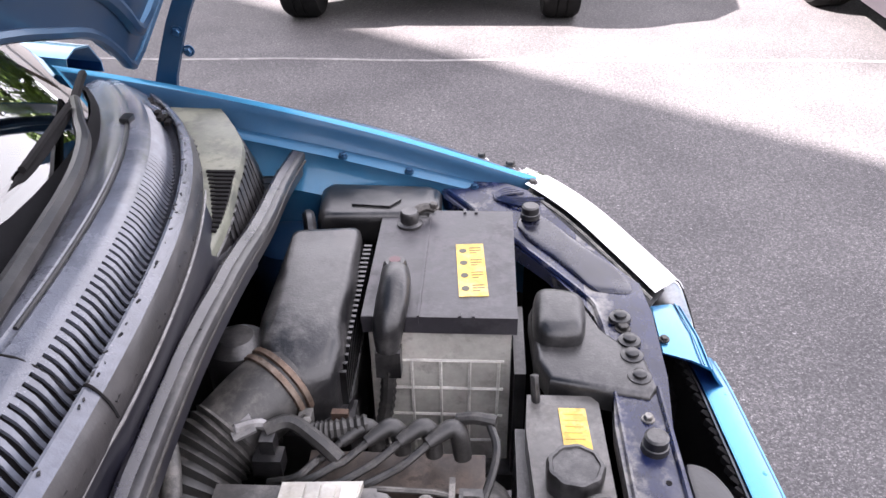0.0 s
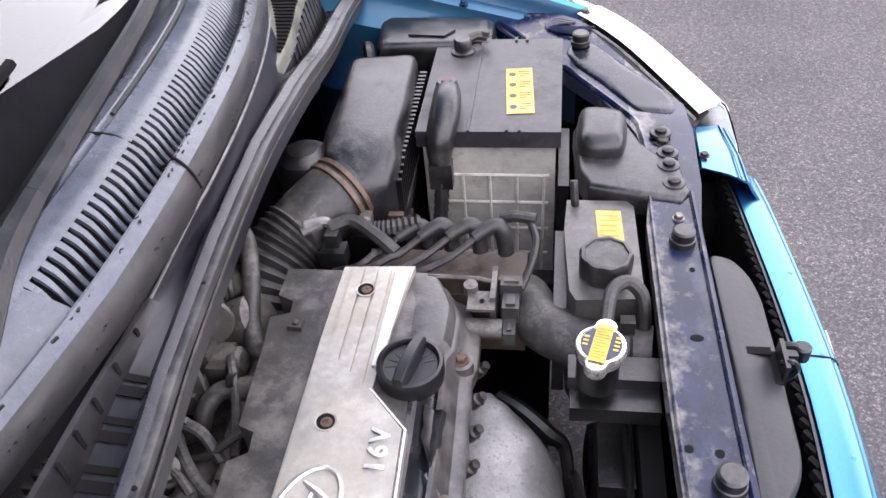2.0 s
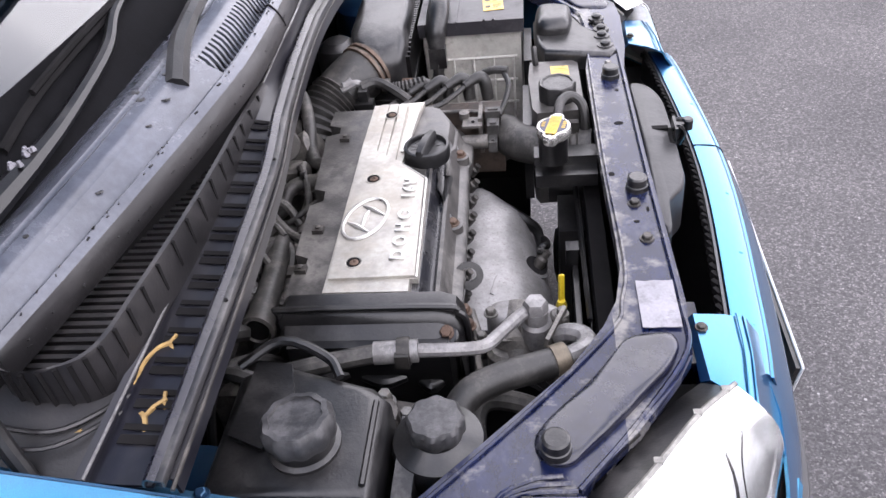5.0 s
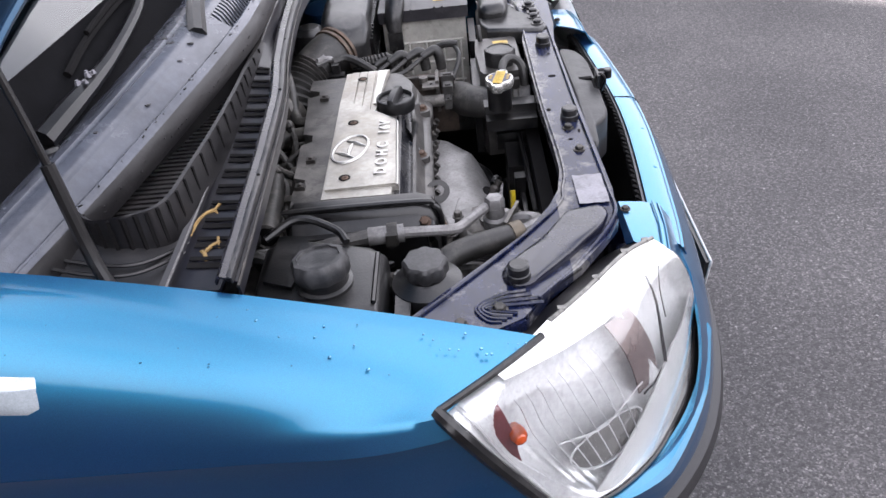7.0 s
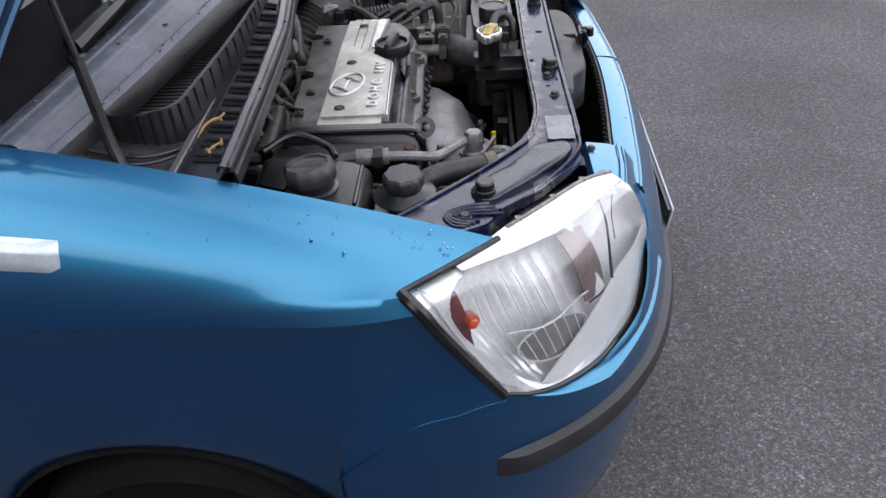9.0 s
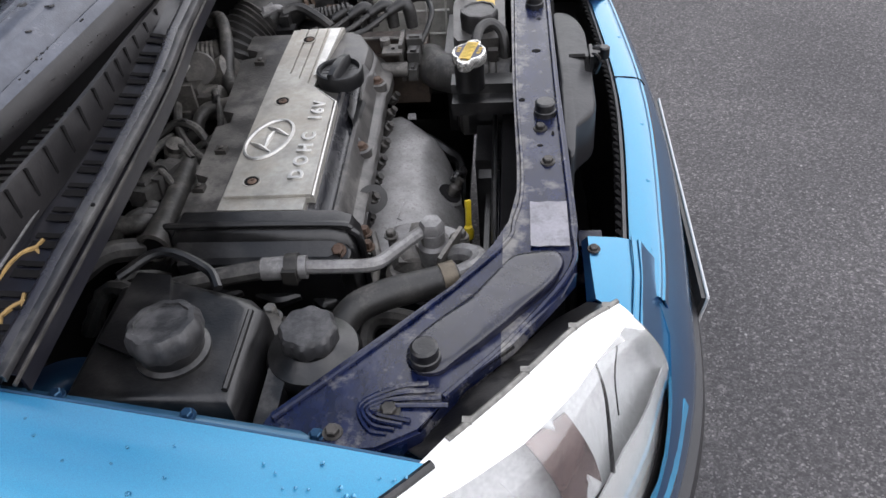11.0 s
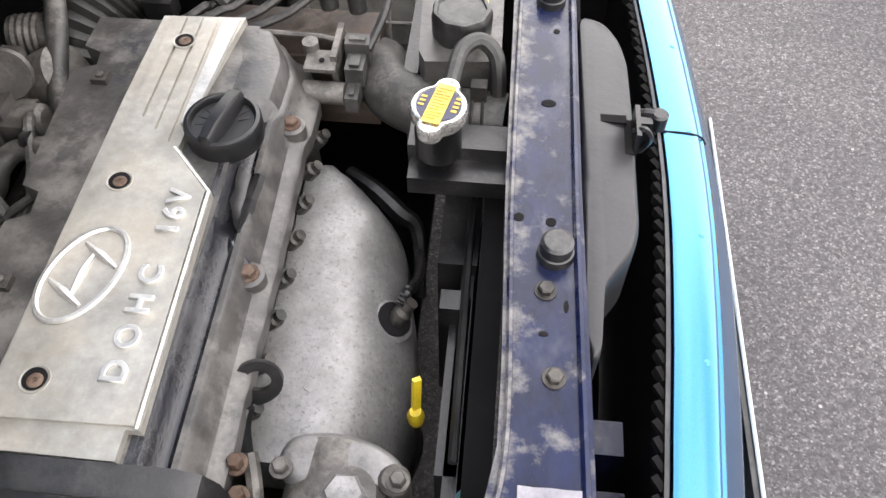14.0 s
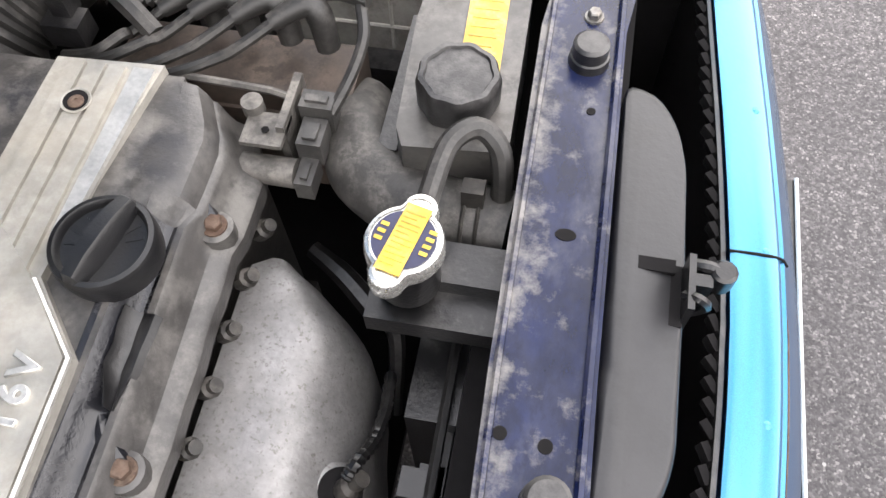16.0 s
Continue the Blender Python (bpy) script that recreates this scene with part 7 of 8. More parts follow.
tube(bm, [(-0.004, 0.118, 0.672), (0.002, 0.10, 0.665), (0.006, 0.082, 0.66), (0.004, 0.06, 0.648), (0.012, 0.045, 0.63)], 0.0062, 8, 5)
part("stay", bm, DUSTMET, pump)
bolts([(0.022, 0.108, 0.676), (0.106, 0.106, 0.675), (0.012, 0.075, 0.668)], 0.006, 0.009, DUSTMET, pump, "dust-caked bolt")
bm = B()
lathe(bm, [(0.018, -0.03), (0.018, 0.0), (0.014, 0.004), (0.014, 0.02)], (0.076, 0.08, 0.688), 18)
lathe(bm, [(0.0145, 0.018), (0.0145, 0.03), (0.012, 0.034)], (0.076, 0.08, 0.688), 6)
part("banjo_bolt", bm, ALU, pump, "large pale hexagonal banjo bolt")
bm = B()
dome(bm, rolled([(0.014, 0.112), (0.018, 0.136), (0.05, 0.144), (0.085, 0.138), (0.108, 0.124), (0.112, 0.104), (0.09, 0.096), (0.03, 0.098)]), 0.63, 0.672, 0.012)
lathe(bm, [(0.008, 0), (0.008, 0.012)], (0.035, 0.118, 0.655), 12)
part("bracket", bm, ALU, pump)
bm = B()
lathe(bm, [(0.058, -0.012), (0.06, -0.008), (0.055, 0.0), (0.06, 0.008), (0.058, 0.012)], (0.035, 0.03, 0.60), 36, turn(90, 0, 0))
part("pulley", bm, DARK, pump)

pp = thing("steering_pipe", (-0.06, 0.0, 0.7), "pale corroded power-steering pressure pipe with a black hose", "pipe")
bm = B()
tube(bm, [(-0.05, -0.002, 0.731), (-0.02, 0.0, 0.729), (0.018, 0.012, 0.72), (0.035, 0.035, 0.714), (0.055, 0.065, 0.71), (0.066, 0.077, 0.709)], 0.0075, 10, 6)
part("metal_pipe", bm, ALU, pp)
bm = B()
tube(bm, [(-0.095, -0.006, 0.732), (-0.048, -0.002, 0.731)], 0.0125, 14, 2)
part("crimp_sleeve", bm, ALU, pp)
bm = B()
m = Matrix.Translation((-0.063, -0.003, 0.7315)) @ turn(0, 90, 5)
lathe(bm, [(0.015, -0.007), (0.0155, 0.0), (0.015, 0.007)], (0, 0, 0), 18, m)
box(bm, -0.071, -0.056, -0.02, -0.012, 0.722, 0.74, 0.002)
part("clamp", bm, DARKMET, pp)
bm = B()
tube(bm, [(-0.092, -0.006, 0.732), (-0.14, -0.018, 0.732), (-0.19, -0.03, 0.728), (-0.235, -0.035, 0.715)], 0.0105, 10, 5)
part("rubber_hose", bm, RUBBER, pp)

h2 = thing("return_hose", (0.04, -0.03, 0.68), "thick dusty rubber return hose with a spring clamp", "hose")
bm = B()
tube(bm, [(-0.015, -0.105, 0.63), (-0.01, -0.075, 0.69), (0.004, -0.05, 0.712), (0.035, -0.03, 0.716), (0.075, -0.013, 0.714), (0.108, 0.002, 0.711)], 0.0165, 12, 6)
part("hose", bm, RUBBER, h2)
bm = B()
tube(bm, [(0.1, -0.001, 0.711), (0.118, 0.008, 0.711), (0.13, 0.022, 0.708), (0.128, 0.04, 0.704), (0.112, 0.05, 0.70), (0.1, 0.055, 0.69)], 0.0115, 10, 5)
part("metal_stub", bm, ALU, h2)
bm = B()
lathe(bm, [(0.0185, -0.008), (0.0185, 0.008)], (0, 0, 0), 20, Matrix.Translation((0.1, -0.002, 0.712)) @ turn(0, 90, 22))
part("clamp", bm, mat("brass_clamp", (0.13, 0.108, 0.08), 0.5, 0.5, scale=50), h2)
h3 = thing("lower_hose", (0.06, -0.08, 0.66), "thin dusty rubber hose bent over the inner wing", "hose")
bm = B()
tube(bm, [(0.005, -0.085, 0.6), (0.010, -0.066, 0.655), (0.011, -0.04, 0.673), (0.022, -0.026, 0.677), (0.045, -0.025, 0.676), (0.075, -0.032, 0.67), (0.11, -0.045, 0.655), (0.13, -0.05, 0.63)], 0.0115, 10, 5)
part("hose", bm, RUBBER, h3)
bm = B()
lathe(bm, [(0.0128, -0.004), (0.0135, 0), (0.0128, 0.004)], (0.0095, -0.067, 0.652), 16, turn(-25, 0, 0))
box(bm, 0.018, 0.032, -0.071, -0.063, 0.65, 0.656, 0.001)
part("clip", bm, STEEL, h3)

# engine mount between the tanks
em = thing("engine_mount", (-0.07, -0.06, 0.55), "cast engine mount with two bolts", "engine mount")
bm = B()
prism(bm, [(-0.115, -0.06), (-0.09, -0.085), (-0.055, -0.09), (-0.035, -0.075), (-0.035, -0.05), (-0.08, -0.042)], 0.63, 0.70, 0.008)
lathe(bm, [(0.026, 0), (0.024, 0.02), (0.018, 0.024)], (-0.088, -0.072, 0.695), 20)
part("casting", bm, DARKMET, em)
bolts([(-0.055, -0.07, 0.70), (-0.08, -0.05, 0.705)], 0.0075, 0.016, STEEL, em)

# washer tank
wt = thing("washer_tank", (-0.135, -0.15, 0.5), "black plastic tank with a dusty screw cap", "tank")
bm = B()
dome(bm, [(-0.215, -0.215), (-0.062, -0.215), (-0.06, -0.1), (-0.075, -0.085), (-0.19, -0.05), (-0.215, -0.07)], 0.5, 0.777, 0.02)
part("body", bm, BLACK, wt)
bm = B()
prism(bm, [(-0.2, -0.15), (-0.165, -0.165), (-0.15, -0.1), (-0.16, -0.065), (-0.195, -0.06)], 0.77, 0.782, 0.006)
tube(bm, [(-0.07, -0.2, 0.779), (-0.07, -0.11, 0.779)], 0.003, 6, 2)
tube(bm, [(-0.21, -0.07, 0.785), (-0.17, -0.048, 0.797), (-0.125, -0.06, 0.785), (-0.11, -0.08, 0.778)], 0.005, 8, 4)
part("moulded_rib", bm, BLACK, wt)
bm = B()
lathe(bm, [(0.033, 0.0), (0.033, 0.006), (0.0285, 0.008), (0.0285, 0.018)], (-0.128, -0.157, 0.775), 32)
part("neck", bm, PLASTIC, wt)
bm = B()
lathe(bm, [(0.03, 0.0), (0.0325, 0.006), (0.0325, 0.018), (0.029, 0.024), (0.024, 0.0245), (0.0235, 0.022), (0.008, 0.022)], (-0.128, -0.157, 0.79), 48, turn(-6, -4, 0), 10, 0.035)
part("cap", bm, CAPDUST, wt, "dusty grey ribbed screw cap")
bm = B()
box(bm, -0.052, -0.034, -0.21, -0.1, 0.55, 0.745, 0.004)
part("side_bracket", bm, PLASTIC2, wt)

ps = thing("steering_reservoir", (-0.015, -0.125, 0.6), "black power-steering reservoir with a lobed cap", "reservoir")
bm = B()
lathe(bm, [(0.036, -0.14), (0.037, -0.035), (0.044, -0.03), (0.045, -0.014), (0.042, -0.006), (0.03, -0.001), (0.024, 0.003), (0.024, 0.012)], (-0.015, -0.127, 0.752), 36)
part("body", bm, BLACK, ps)
bm = B()
lathe(bm, [(0.024, 0.0), (0.026, 0.003), (0.026, 0.017), (0.023, 0.021), (0.0, 0.0215)], (-0.015, -0.127, 0.757), 48, None, 8, 0.05)
part("cap", bm, CAPDUST, ps, "dusty grey lobed cap")

# ---- far side ----
bat = thing("battery", (-0.027, 0.86, 0.5), "grey car battery with a black lid and yellow warning label", "battery")
BX0, BX1, BY0, BY1 = -0.118, 0.066, 0.735, 0.985
bm = B()
box(bm, BX0 + 0.006, BX1 - 0.006, BY0 + 0.008, BY1 - 0.006, 0.53, 0.752, 0.005)
case = part("case", bm, BATCASE, bat, "grey battery case streaked with grime")
bm = B()
# stiffening grid on the near face
for k in range(5):
    x = BX0 + 0.02 + k * 0.036
    tube(bm, [(x, BY0 + 0.007, 0.70), (x * 0.96 - 0.001, BY0 + 0.007, 0.535)], 0.0022, 5, 1)
for z in (0.70, 0.655, 0.61, 0.565):
    tube(bm, [(BX0 + 0.016, BY0 + 0.007, z), (BX1 - 0.014, BY0 + 0.007, z)], 0.0022, 5, 1)
part("case_rib", bm, BATRIB, case)
bm = B()
box(bm, BX0, BX1, BY0, BY1, 0.748, 0.772, 0.004)
lid = part("lid", bm, BATTOP, bat, "dusty black battery lid")
bm = B()
box(bm, BX0 - 0.0005, -0.0505, BY0 - 0.001, BY1 + 0.0005, 0.762, 0.7715, 0.003)
box(bm, -0.0525, -0.0495, BY0, BY1, 0.7715, 0.7738, 0.0008)
for x in (-0.004, 0.012):
    box(bm, x, x + 0.004, BY0 - 0.001, BY0 + 0.009, 0.768, 0.775, 0.0008)
    box(bm, x, x + 0.004, BY1 - 0.009, BY1 + 0.001, 0.768, 0.775, 0.0008)
part("lid_rim", bm, BATTOP, lid)
bm = B()
ux, vx = Vector((0.036, 0.003, 0)), Vector((0.008, -0.118, 0))
o = Vector((-0.012, 0.893, 0.7727))
plate(bm, o, ux, vx)
lb = part("warning_label", bm, YELLOW, lid, "yellow warning label with unreadable print")
for i in range(4):
    a = o + vx * (0.14 + 0.24 * i)
    bm = B()
    lathe(bm, [(0.005, 0), (0.005, 0.0004)], a + ux * 0.24 + Vector((0, 0, 0.0007)), 12)
    part("pictogram", bm, LABEL_INK, lb)
    bm = B()
    for j in range(3):
        p = a + ux * 0.48 + vx * (-0.06 + 0.05 * j) + Vector((0, 0, 0.0007))
        q = p + ux * (0.42 if j < 2 else 0.25)
        plate(bm, p, q - p, vx * 0.012, 0.0003)
    part("print_bar", bm, LABEL_INK, lb)
bm = B()
lathe(bm, [(0.018, 0), (0.018, 0.004), (0.013, 0.006), (0.013, 0.019), (0.011, 0.022)], (-0.078, 0.945, 0.772), 20)
term = part("far_terminal", bm, PLASTIC2, bat)
bm = B()
tube(bm, [(-0.076, 0.953, 0.785), (-0.06, 0.965, 0.788), (-0.045, 0.968, 0.785)], 0.007, 8, 3)
hexbolt(bm, (-0.046, 0.966, 0.787), 0.006, 0.008)
part("clamp", bm, DARKMET, bat)
bm = B()
lathe(bm, [(0.015, 0), (0.015, 0.012), (0.012, 0.018)], (-0.083, 0.80, 0.79), 18)
tube(bm, [(-0.083, 0.815, 0.776), (-0.083, 0.80, 0.79), (-0.081, 0.775, 0.793), (-0.082, 0.748, 0.784), (-0.086, 0.727, 0.763), (-0.087, 0.716, 0.735)], [0.015, 0.0175, 0.019, 0.02, 0.019, 0.014], 14, 5)
box(bm, -0.101, -0.071, 0.708, 0.726, 0.70, 0.738, 0.005)
tcov = part("terminal_cover", bm, PLASTIC2, bat, "black plastic cover on the positive terminal")
bm = B()
lathe(bm, [(0.007, 0), (0.007, 0.0006)], (-0.083, 0.80, 0.8092), 18)
part("red_mark", bm, mat("faded_red_mark", (0.09, 0.035, 0.04), 0.5), tcov)
bm = B()
tube(bm, [(-0.086, 0.718, 0.71), (-0.09, 0.71, 0.66), (-0.1, 0.70, 0.61), (-0.11, 0.69, 0.56)], 0.0095, 8, 10, 0.0008)
part("cable_conduit", bm, RUBBER, bat, "corrugated cable conduit")
bm = B()
box(bm, BX0 - 0.01, BX1 + 0.014, BY0 - 0.02, BY1 + 0.005, 0.50, 0.53, 0.006)
box(bm, BX1 - 0.002, BX1 + 0.012, BY0 - 0.015, BY0 + 0.12, 0.53, 0.70, 0.005)
part("tray", bm, PLASTIC2, bat, "grey plastic battery tray")

# air filter box and intake hose
af = thing("air_filter_box", (-0.19, 0.77, 0.55), "dusty black plastic air-filter housing", "air filter box")
bm = B()
AFO = [(-0.232, 0.905), (-0.142, 0.925), (-0.133, 0.80), (-0.13, 0.675), (-0.139, 0.64), (-0.165, 0.628), (-0.205, 0.632), (-0.226, 0.652), (-0.234, 0.72)]
dome(bm, rolled(AFO), 0.70, 0.795, 0.026, lambda x, y: -0.10 * max(0.0, x + 0.2) - 0.35 * max(0.0, 0.70 - y))
prism(bm, [(cxy[0] + (0.006 if cxy[0] > -0.18 else -0.006), cxy[1] + (0.006 if cxy[1] > 0.78 else -0.004)) for cxy in AFO], 0.688, 0.702, 0.003)
lidp = part("lid", bm, PLASTIC2, af, "dusty domed lid")
bm = B()
prism(bm, AFO, 0.55, 0.69, 0.006)
part("lower_case", bm, PLASTIC, af)
for i in range(24):
    y = 0.66 + i * 0.0104
    bm = B()
    box(bm, -0.137, -0.1265, y, y + 0.0045, 0.70, 0.764 - 0.35 * max(0, 0.70 - y), 0.001)
    part("fin", bm, PLASTIC, lidp)
for p in ((-0.129, 0.622, 0.72), (-0.205, 0.618, 0.715)):
    bm = B()
    box(bm, p[0] - 0.009, p[0] + 0.009, p[1] - 0.004, p[1] + 0.004, p[2] - 0.03, p[2] + 0.008, 0.002)
    part("spring_clip", bm, RUST if p[0] > -0.15 else DARKMET, af, "rusty spring clip")
bm = B()
box(bm, -0.24, -0.12, 0.62, 0.68, 0.60, 0.69, 0.01)
part("lower_box", bm, PLASTIC, af)

ih = thing("intake_hose", (-0.25, 0.6, 0.65), "fat ribbed rubber intake hose with a worm clamp", "hose")
bm = B()
tube(bm, [(-0.195, 0.665, 0.735), (-0.222, 0.63, 0.728), (-0.248, 0.595, 0.715)], [0.046, 0.045, 0.044], 24, 4)
part("smooth_end", bm, RUBBER, ih)
bm = B()
tube(bm, [(-0.244, 0.6, 0.717), (-0.262, 0.575, 0.705), (-0.278, 0.54, 0.685), (-0.285, 0.5, 0.65)], [0.045, 0.045, 0.044, 0.042], 24, 7, 0.0024)
part("bellows", bm, RUBBER, ih, "ribbed bellows")
bm = B()
d = Vector((-0.026, -0.034, -0.008)).normalized()
q = Vector((0, 0, 1)).rotation_difference(d).to_matrix().to_4x4()
for off in (0.0, 0.012):
    c = Vector((-0.2, 0.658, 0.734)) + d * off
    lathe(bm, [(0.047, -0.004), (0.0495, -0.003), (0.0495, 0.003), (0.047, 0.004)], c, 32, q)
part("worm_clamp", bm, mat("brown_clamp_band", (0.105, 0.07, 0.05), 0.5, 0.5, dust=DUST, dust_amt=0.5), ih, "brown rusty worm clamp")
bm = B()
box(bm, -0.172, -0.158, 0.605, 0.622, 0.715, 0.732, 0.003)
lathe(bm, [(0.006, 0), (0.006, 0.014)], (-0.165, 0.61, 0.727), 8, turn(60, 0, 20))
part("clamp_screw", bm, STEEL, ih)
rs = thing("resonator", (-0.27, 0.72, 0.6), "dusty black intake resonator behind the hose", "resonator")
bm = B()
lathe(bm, [(0.035, -0.1), (0.038, 0.0), (0.034, 0.02), (0.02, 0.03)], (-0.255, 0.69, 0.745), 20)
part("body", bm, PLASTIC2, rs)

fb = thing("fuse_box", (-0.14, 1.09, 0.6), "black plastic fuse box with a dusty domed lid", "fuse box")
bm = B()
prism(bm, [(-0.2, 0.965), (-0.05, 0.97), (-0.045, 1.045), (-0.205, 1.05), (-0.212, 1.04), (-0.208, 0.975)], 0.58, 0.75, 0.004)
part("body", bm, PLASTIC, fb)
bm = B()
dome(bm, [(-0.206, 0.958), (-0.05, 0.963), (-0.038, 0.975), (-0.038, 1.045), (-0.05, 1.053), (-0.212, 1.058), (-0.22, 1.045), (-0.214, 0.97)][::-1], 0.73, 0.778, 0.018)
prism(bm, [(-0.165, 0.985), (-0.11, 0.98), (-0.095, 1.0), (-0.115, 1.025), (-0.165, 1.03)], 0.773, 0.7815, 0.004)
part("lid", bm, PLASTIC, fb, "black lid with a soft moulded hump")
bm = B()
tube(bm, [(-0.235, 1.0, 0.70), (-0.232, 0.99, 0.755), (-0.224, 0.965, 0.765), (-0.215, 0.93, 0.75)], 0.009, 8, 5)
part("loom_sleeve", bm, PLASTIC, fb)

# air intake duct on the slam panel
du = thing("intake_duct", (0.13, 0.72, 0.68), "dusty grey moulded air-intake duct bolted to the slam panel", "duct")
bm = B()
dome(bm, [(0.082, 0.79), (0.086, 0.70), (0.1, 0.665), (0.17, 0.648), (0.207, 0.64), (0.218, 0.655), (0.214, 0.70), (0.188, 0.735), (0.168, 0.76), (0.152, 0.80), (0.13, 0.83), (0.095, 0.825)], 0.712, 0.743, 0.009)
body = part("body", bm, PLASTIC2, du)
bm = B()
HUMP = soft([(0.086, 0.74, 0), (0.088, 0.80, 0), (0.1, 0.815, 0), (0.132, 0.812, 0), (0.15, 0.795, 0), (0.146, 0.74, 0), (0.132, 0.722, 0), (0.1, 0.722, 0)], 3, True)
dome(bm, [(p.x, p.y) for p in HUMP][::-1], 0.735, 0.768, 0.02)
part("hump", bm, PLASTIC2, body)
for p in ((0.2, 0.672), (0.198, 0.735), (0.197, 0.708), (0.193, 0.78)):
    bm = B()
    lathe(bm, [(0.014, 0), (0.013, 0.004), (0.008, 0.005), (0.008, 0.009), (0.005, 0.011)], (p[0], p[1], 0.7405), 18)
    part("push_fastener", bm, PLASTIC2, du)

# coolant reservoir
cr = thing("coolant_reservoir", (0.12, 0.57, 0.55), "grimy translucent coolant reservoir with a black cap", "reservoir")
bm = B()
prism(bm, [(0.075, 0.655), (0.072, 0.60), (0.078, 0.50), (0.085, 0.485), (0.15, 0.49), (0.156, 0.50), (0.153, 0.645), (0.145, 0.655)], 0.56, 0.728, 0.01)
part("body", bm, mat("stained_tank_plastic", (0.07, 0.066, 0.062), 0.36, dust=(0.17, 0.16, 0.15), dust_amt=0.55, scale=20, spots=(0.05, 0.045, 0.04), spot_scale=18, spot_at=0.56), cr)
bm = B()
box(bm, 0.062, 0.076, 0.50, 0.63, 0.56, 0.70, 0.005)
tube(bm, [(0.085, 0.645, 0.725), (0.083, 0.65, 0.745), (0.082, 0.655, 0.757)], 0.005, 8, 2)
part("lug", bm, PLASTIC2, cr)
bm = B()
o = Vector((0.108, 0.634, 0.7288))
plate(bm, o, Vector((0.029, 0.0, 0)), Vector((0.003, -0.075, 0)))
part("yellow_label", bm, YELLOW, cr, "yellow label with worn print")
bm = B()
for i in range(6):
    p = o + Vector((0.005, -0.008 - i * 0.009, 0.0007))
    plate(bm, p, Vector((0.018 if i % 2 else 0.02, 0, 0)), Vector((0, -0.002, 0)), 0.0003)
part("print_bar", bm, mat("faded_print", (0.45, 0.3, 0.05), 0.5), cr)
bm = B()
lathe(bm, [(0.026, -0.012), (0.028, -0.004), (0.0285, 0.016), (0.0265, 0.021), (0.023, 0.0215), (0.022, 0.0195), (0.0, 0.02)], (0.116, 0.53, 0.735), 48, turn(0, 0, 0), 9, 0.03)
part("cap", bm, PLASTIC2, cr, "black lobed screw cap")

# radiator with its cap, overflow pipe and fan shroud
rd = thing("radiator", (0.14, 0.4, 0.25), "radiator with a black top tank and fan shroud", "radiator")
bm = B()
box(bm, 0.15, 0.166, 0.10, 0.80, 0.25, 0.61, 0.003)
part("core", bm, RADCORE, rd)
bm = B()
box(bm, 0.15, 0.172, 0.09, 0.81, 0.60, 0.645, 0.006)
part("top_tank", bm, DARK, rd)
bm = B()
box(bm, 0.078, 0.168, 0.402, 0.432, 0.685, 0.703, 0.003)
box(bm, 0.08, 0.168, 0.376, 0.404, 0.668, 0.688, 0.002)
nk = part("filler_neck", bm, PLASTIC2, rd, "dusty filler neck housing")
bm = B()
lathe(bm, [(0.021, 0.0), (0.021, 0.04)], (0.106, 0.402, 0.70), 24)
part("neck_tube", bm, PLASTIC, rd)
bm = B()
k = 64
axr = math.atan2(0.05, 0.012)
def caprad(a):
    r = 0.0243
    d = abs(math.cos(a - axr))
    return r + 0.0105 * max(0, (d - 0.9) / 0.1) ** 0.7
rings = []
for sc, h in ((0.92, 0.0), (1.0, 0.004), (1.0, 0.012), (0.95, 0.0155), (0.86, 0.016), (0.84, 0.0148), (0.0001, 0.0152)):
    rings.append([bm.verts.new((0.107 + caprad(a) * sc * math.cos(a), 0.399 + caprad(a) * sc * math.sin(a), 0.742 + h)) for a in [2 * math.pi * i / k for i in range(k)]])
for a, b in zip(rings, rings[1:]):
    for i in range(k):
        bm.faces.new((a[i], a[(i + 1) % k], b[(i + 1) % k], b[i]))
bm.faces.new(rings[0][::-1])
rc = part("radiator_cap", bm, CHROMECAP, rd, "bright steel radiator cap with yellow and navy print")
bm = B()
lathe(bm, [(0.0194, 0), (0.0194, 0.0006)], (0.107, 0.399, 0.7573), 40)
disc = part("navy_print", bm, mat("navy_print", (0.012, 0.014, 0.05), 0.4, scale=60), rc, "navy printed disc")
d1, d2 = Vector((math.cos(axr), math.sin(axr), 0)), Vector((math.sin(axr), -math.cos(axr), 0))
C0 = Vector((0.107, 0.399, 0.7586))
bm = B()
a, b = d1 * 0.0236, d2 * 0.008
plate(bm, C0 - a - b, b * 2, a * 2, 0.0004)
yb = part("yellow_band", bm, YELLOW, rc, "yellow band of unreadable warning print")
bm = B()
for i in range(11):
    p = C0 + d1 * (-0.019 + i * 0.0036) - d2 * 0.0065 + Vector((0, 0, 0.0006))
    q = p + d2 * (0.013 if i % 3 else 0.009)
    plate(bm, p, q - p, d1 * 0.0012, 0.0002)
part("print_bar", bm, mat("warning_ink", (0.35, 0.26, 0.03), 0.5), rc)
for sx, n in ((-1, 3), (1, 4)):
    bm = B()
    for i in range(n):
        p = C0 + d2 * (sx * 0.0145) + d1 * (-0.006 + i * 0.005) + Vector((0, 0, -0.0003))
        plate(bm, p - d2 * 0.0025, d2 * 0.005, d1 * 0.0025, 0.0002)
    part("side_print", bm, YELLOW, rc)

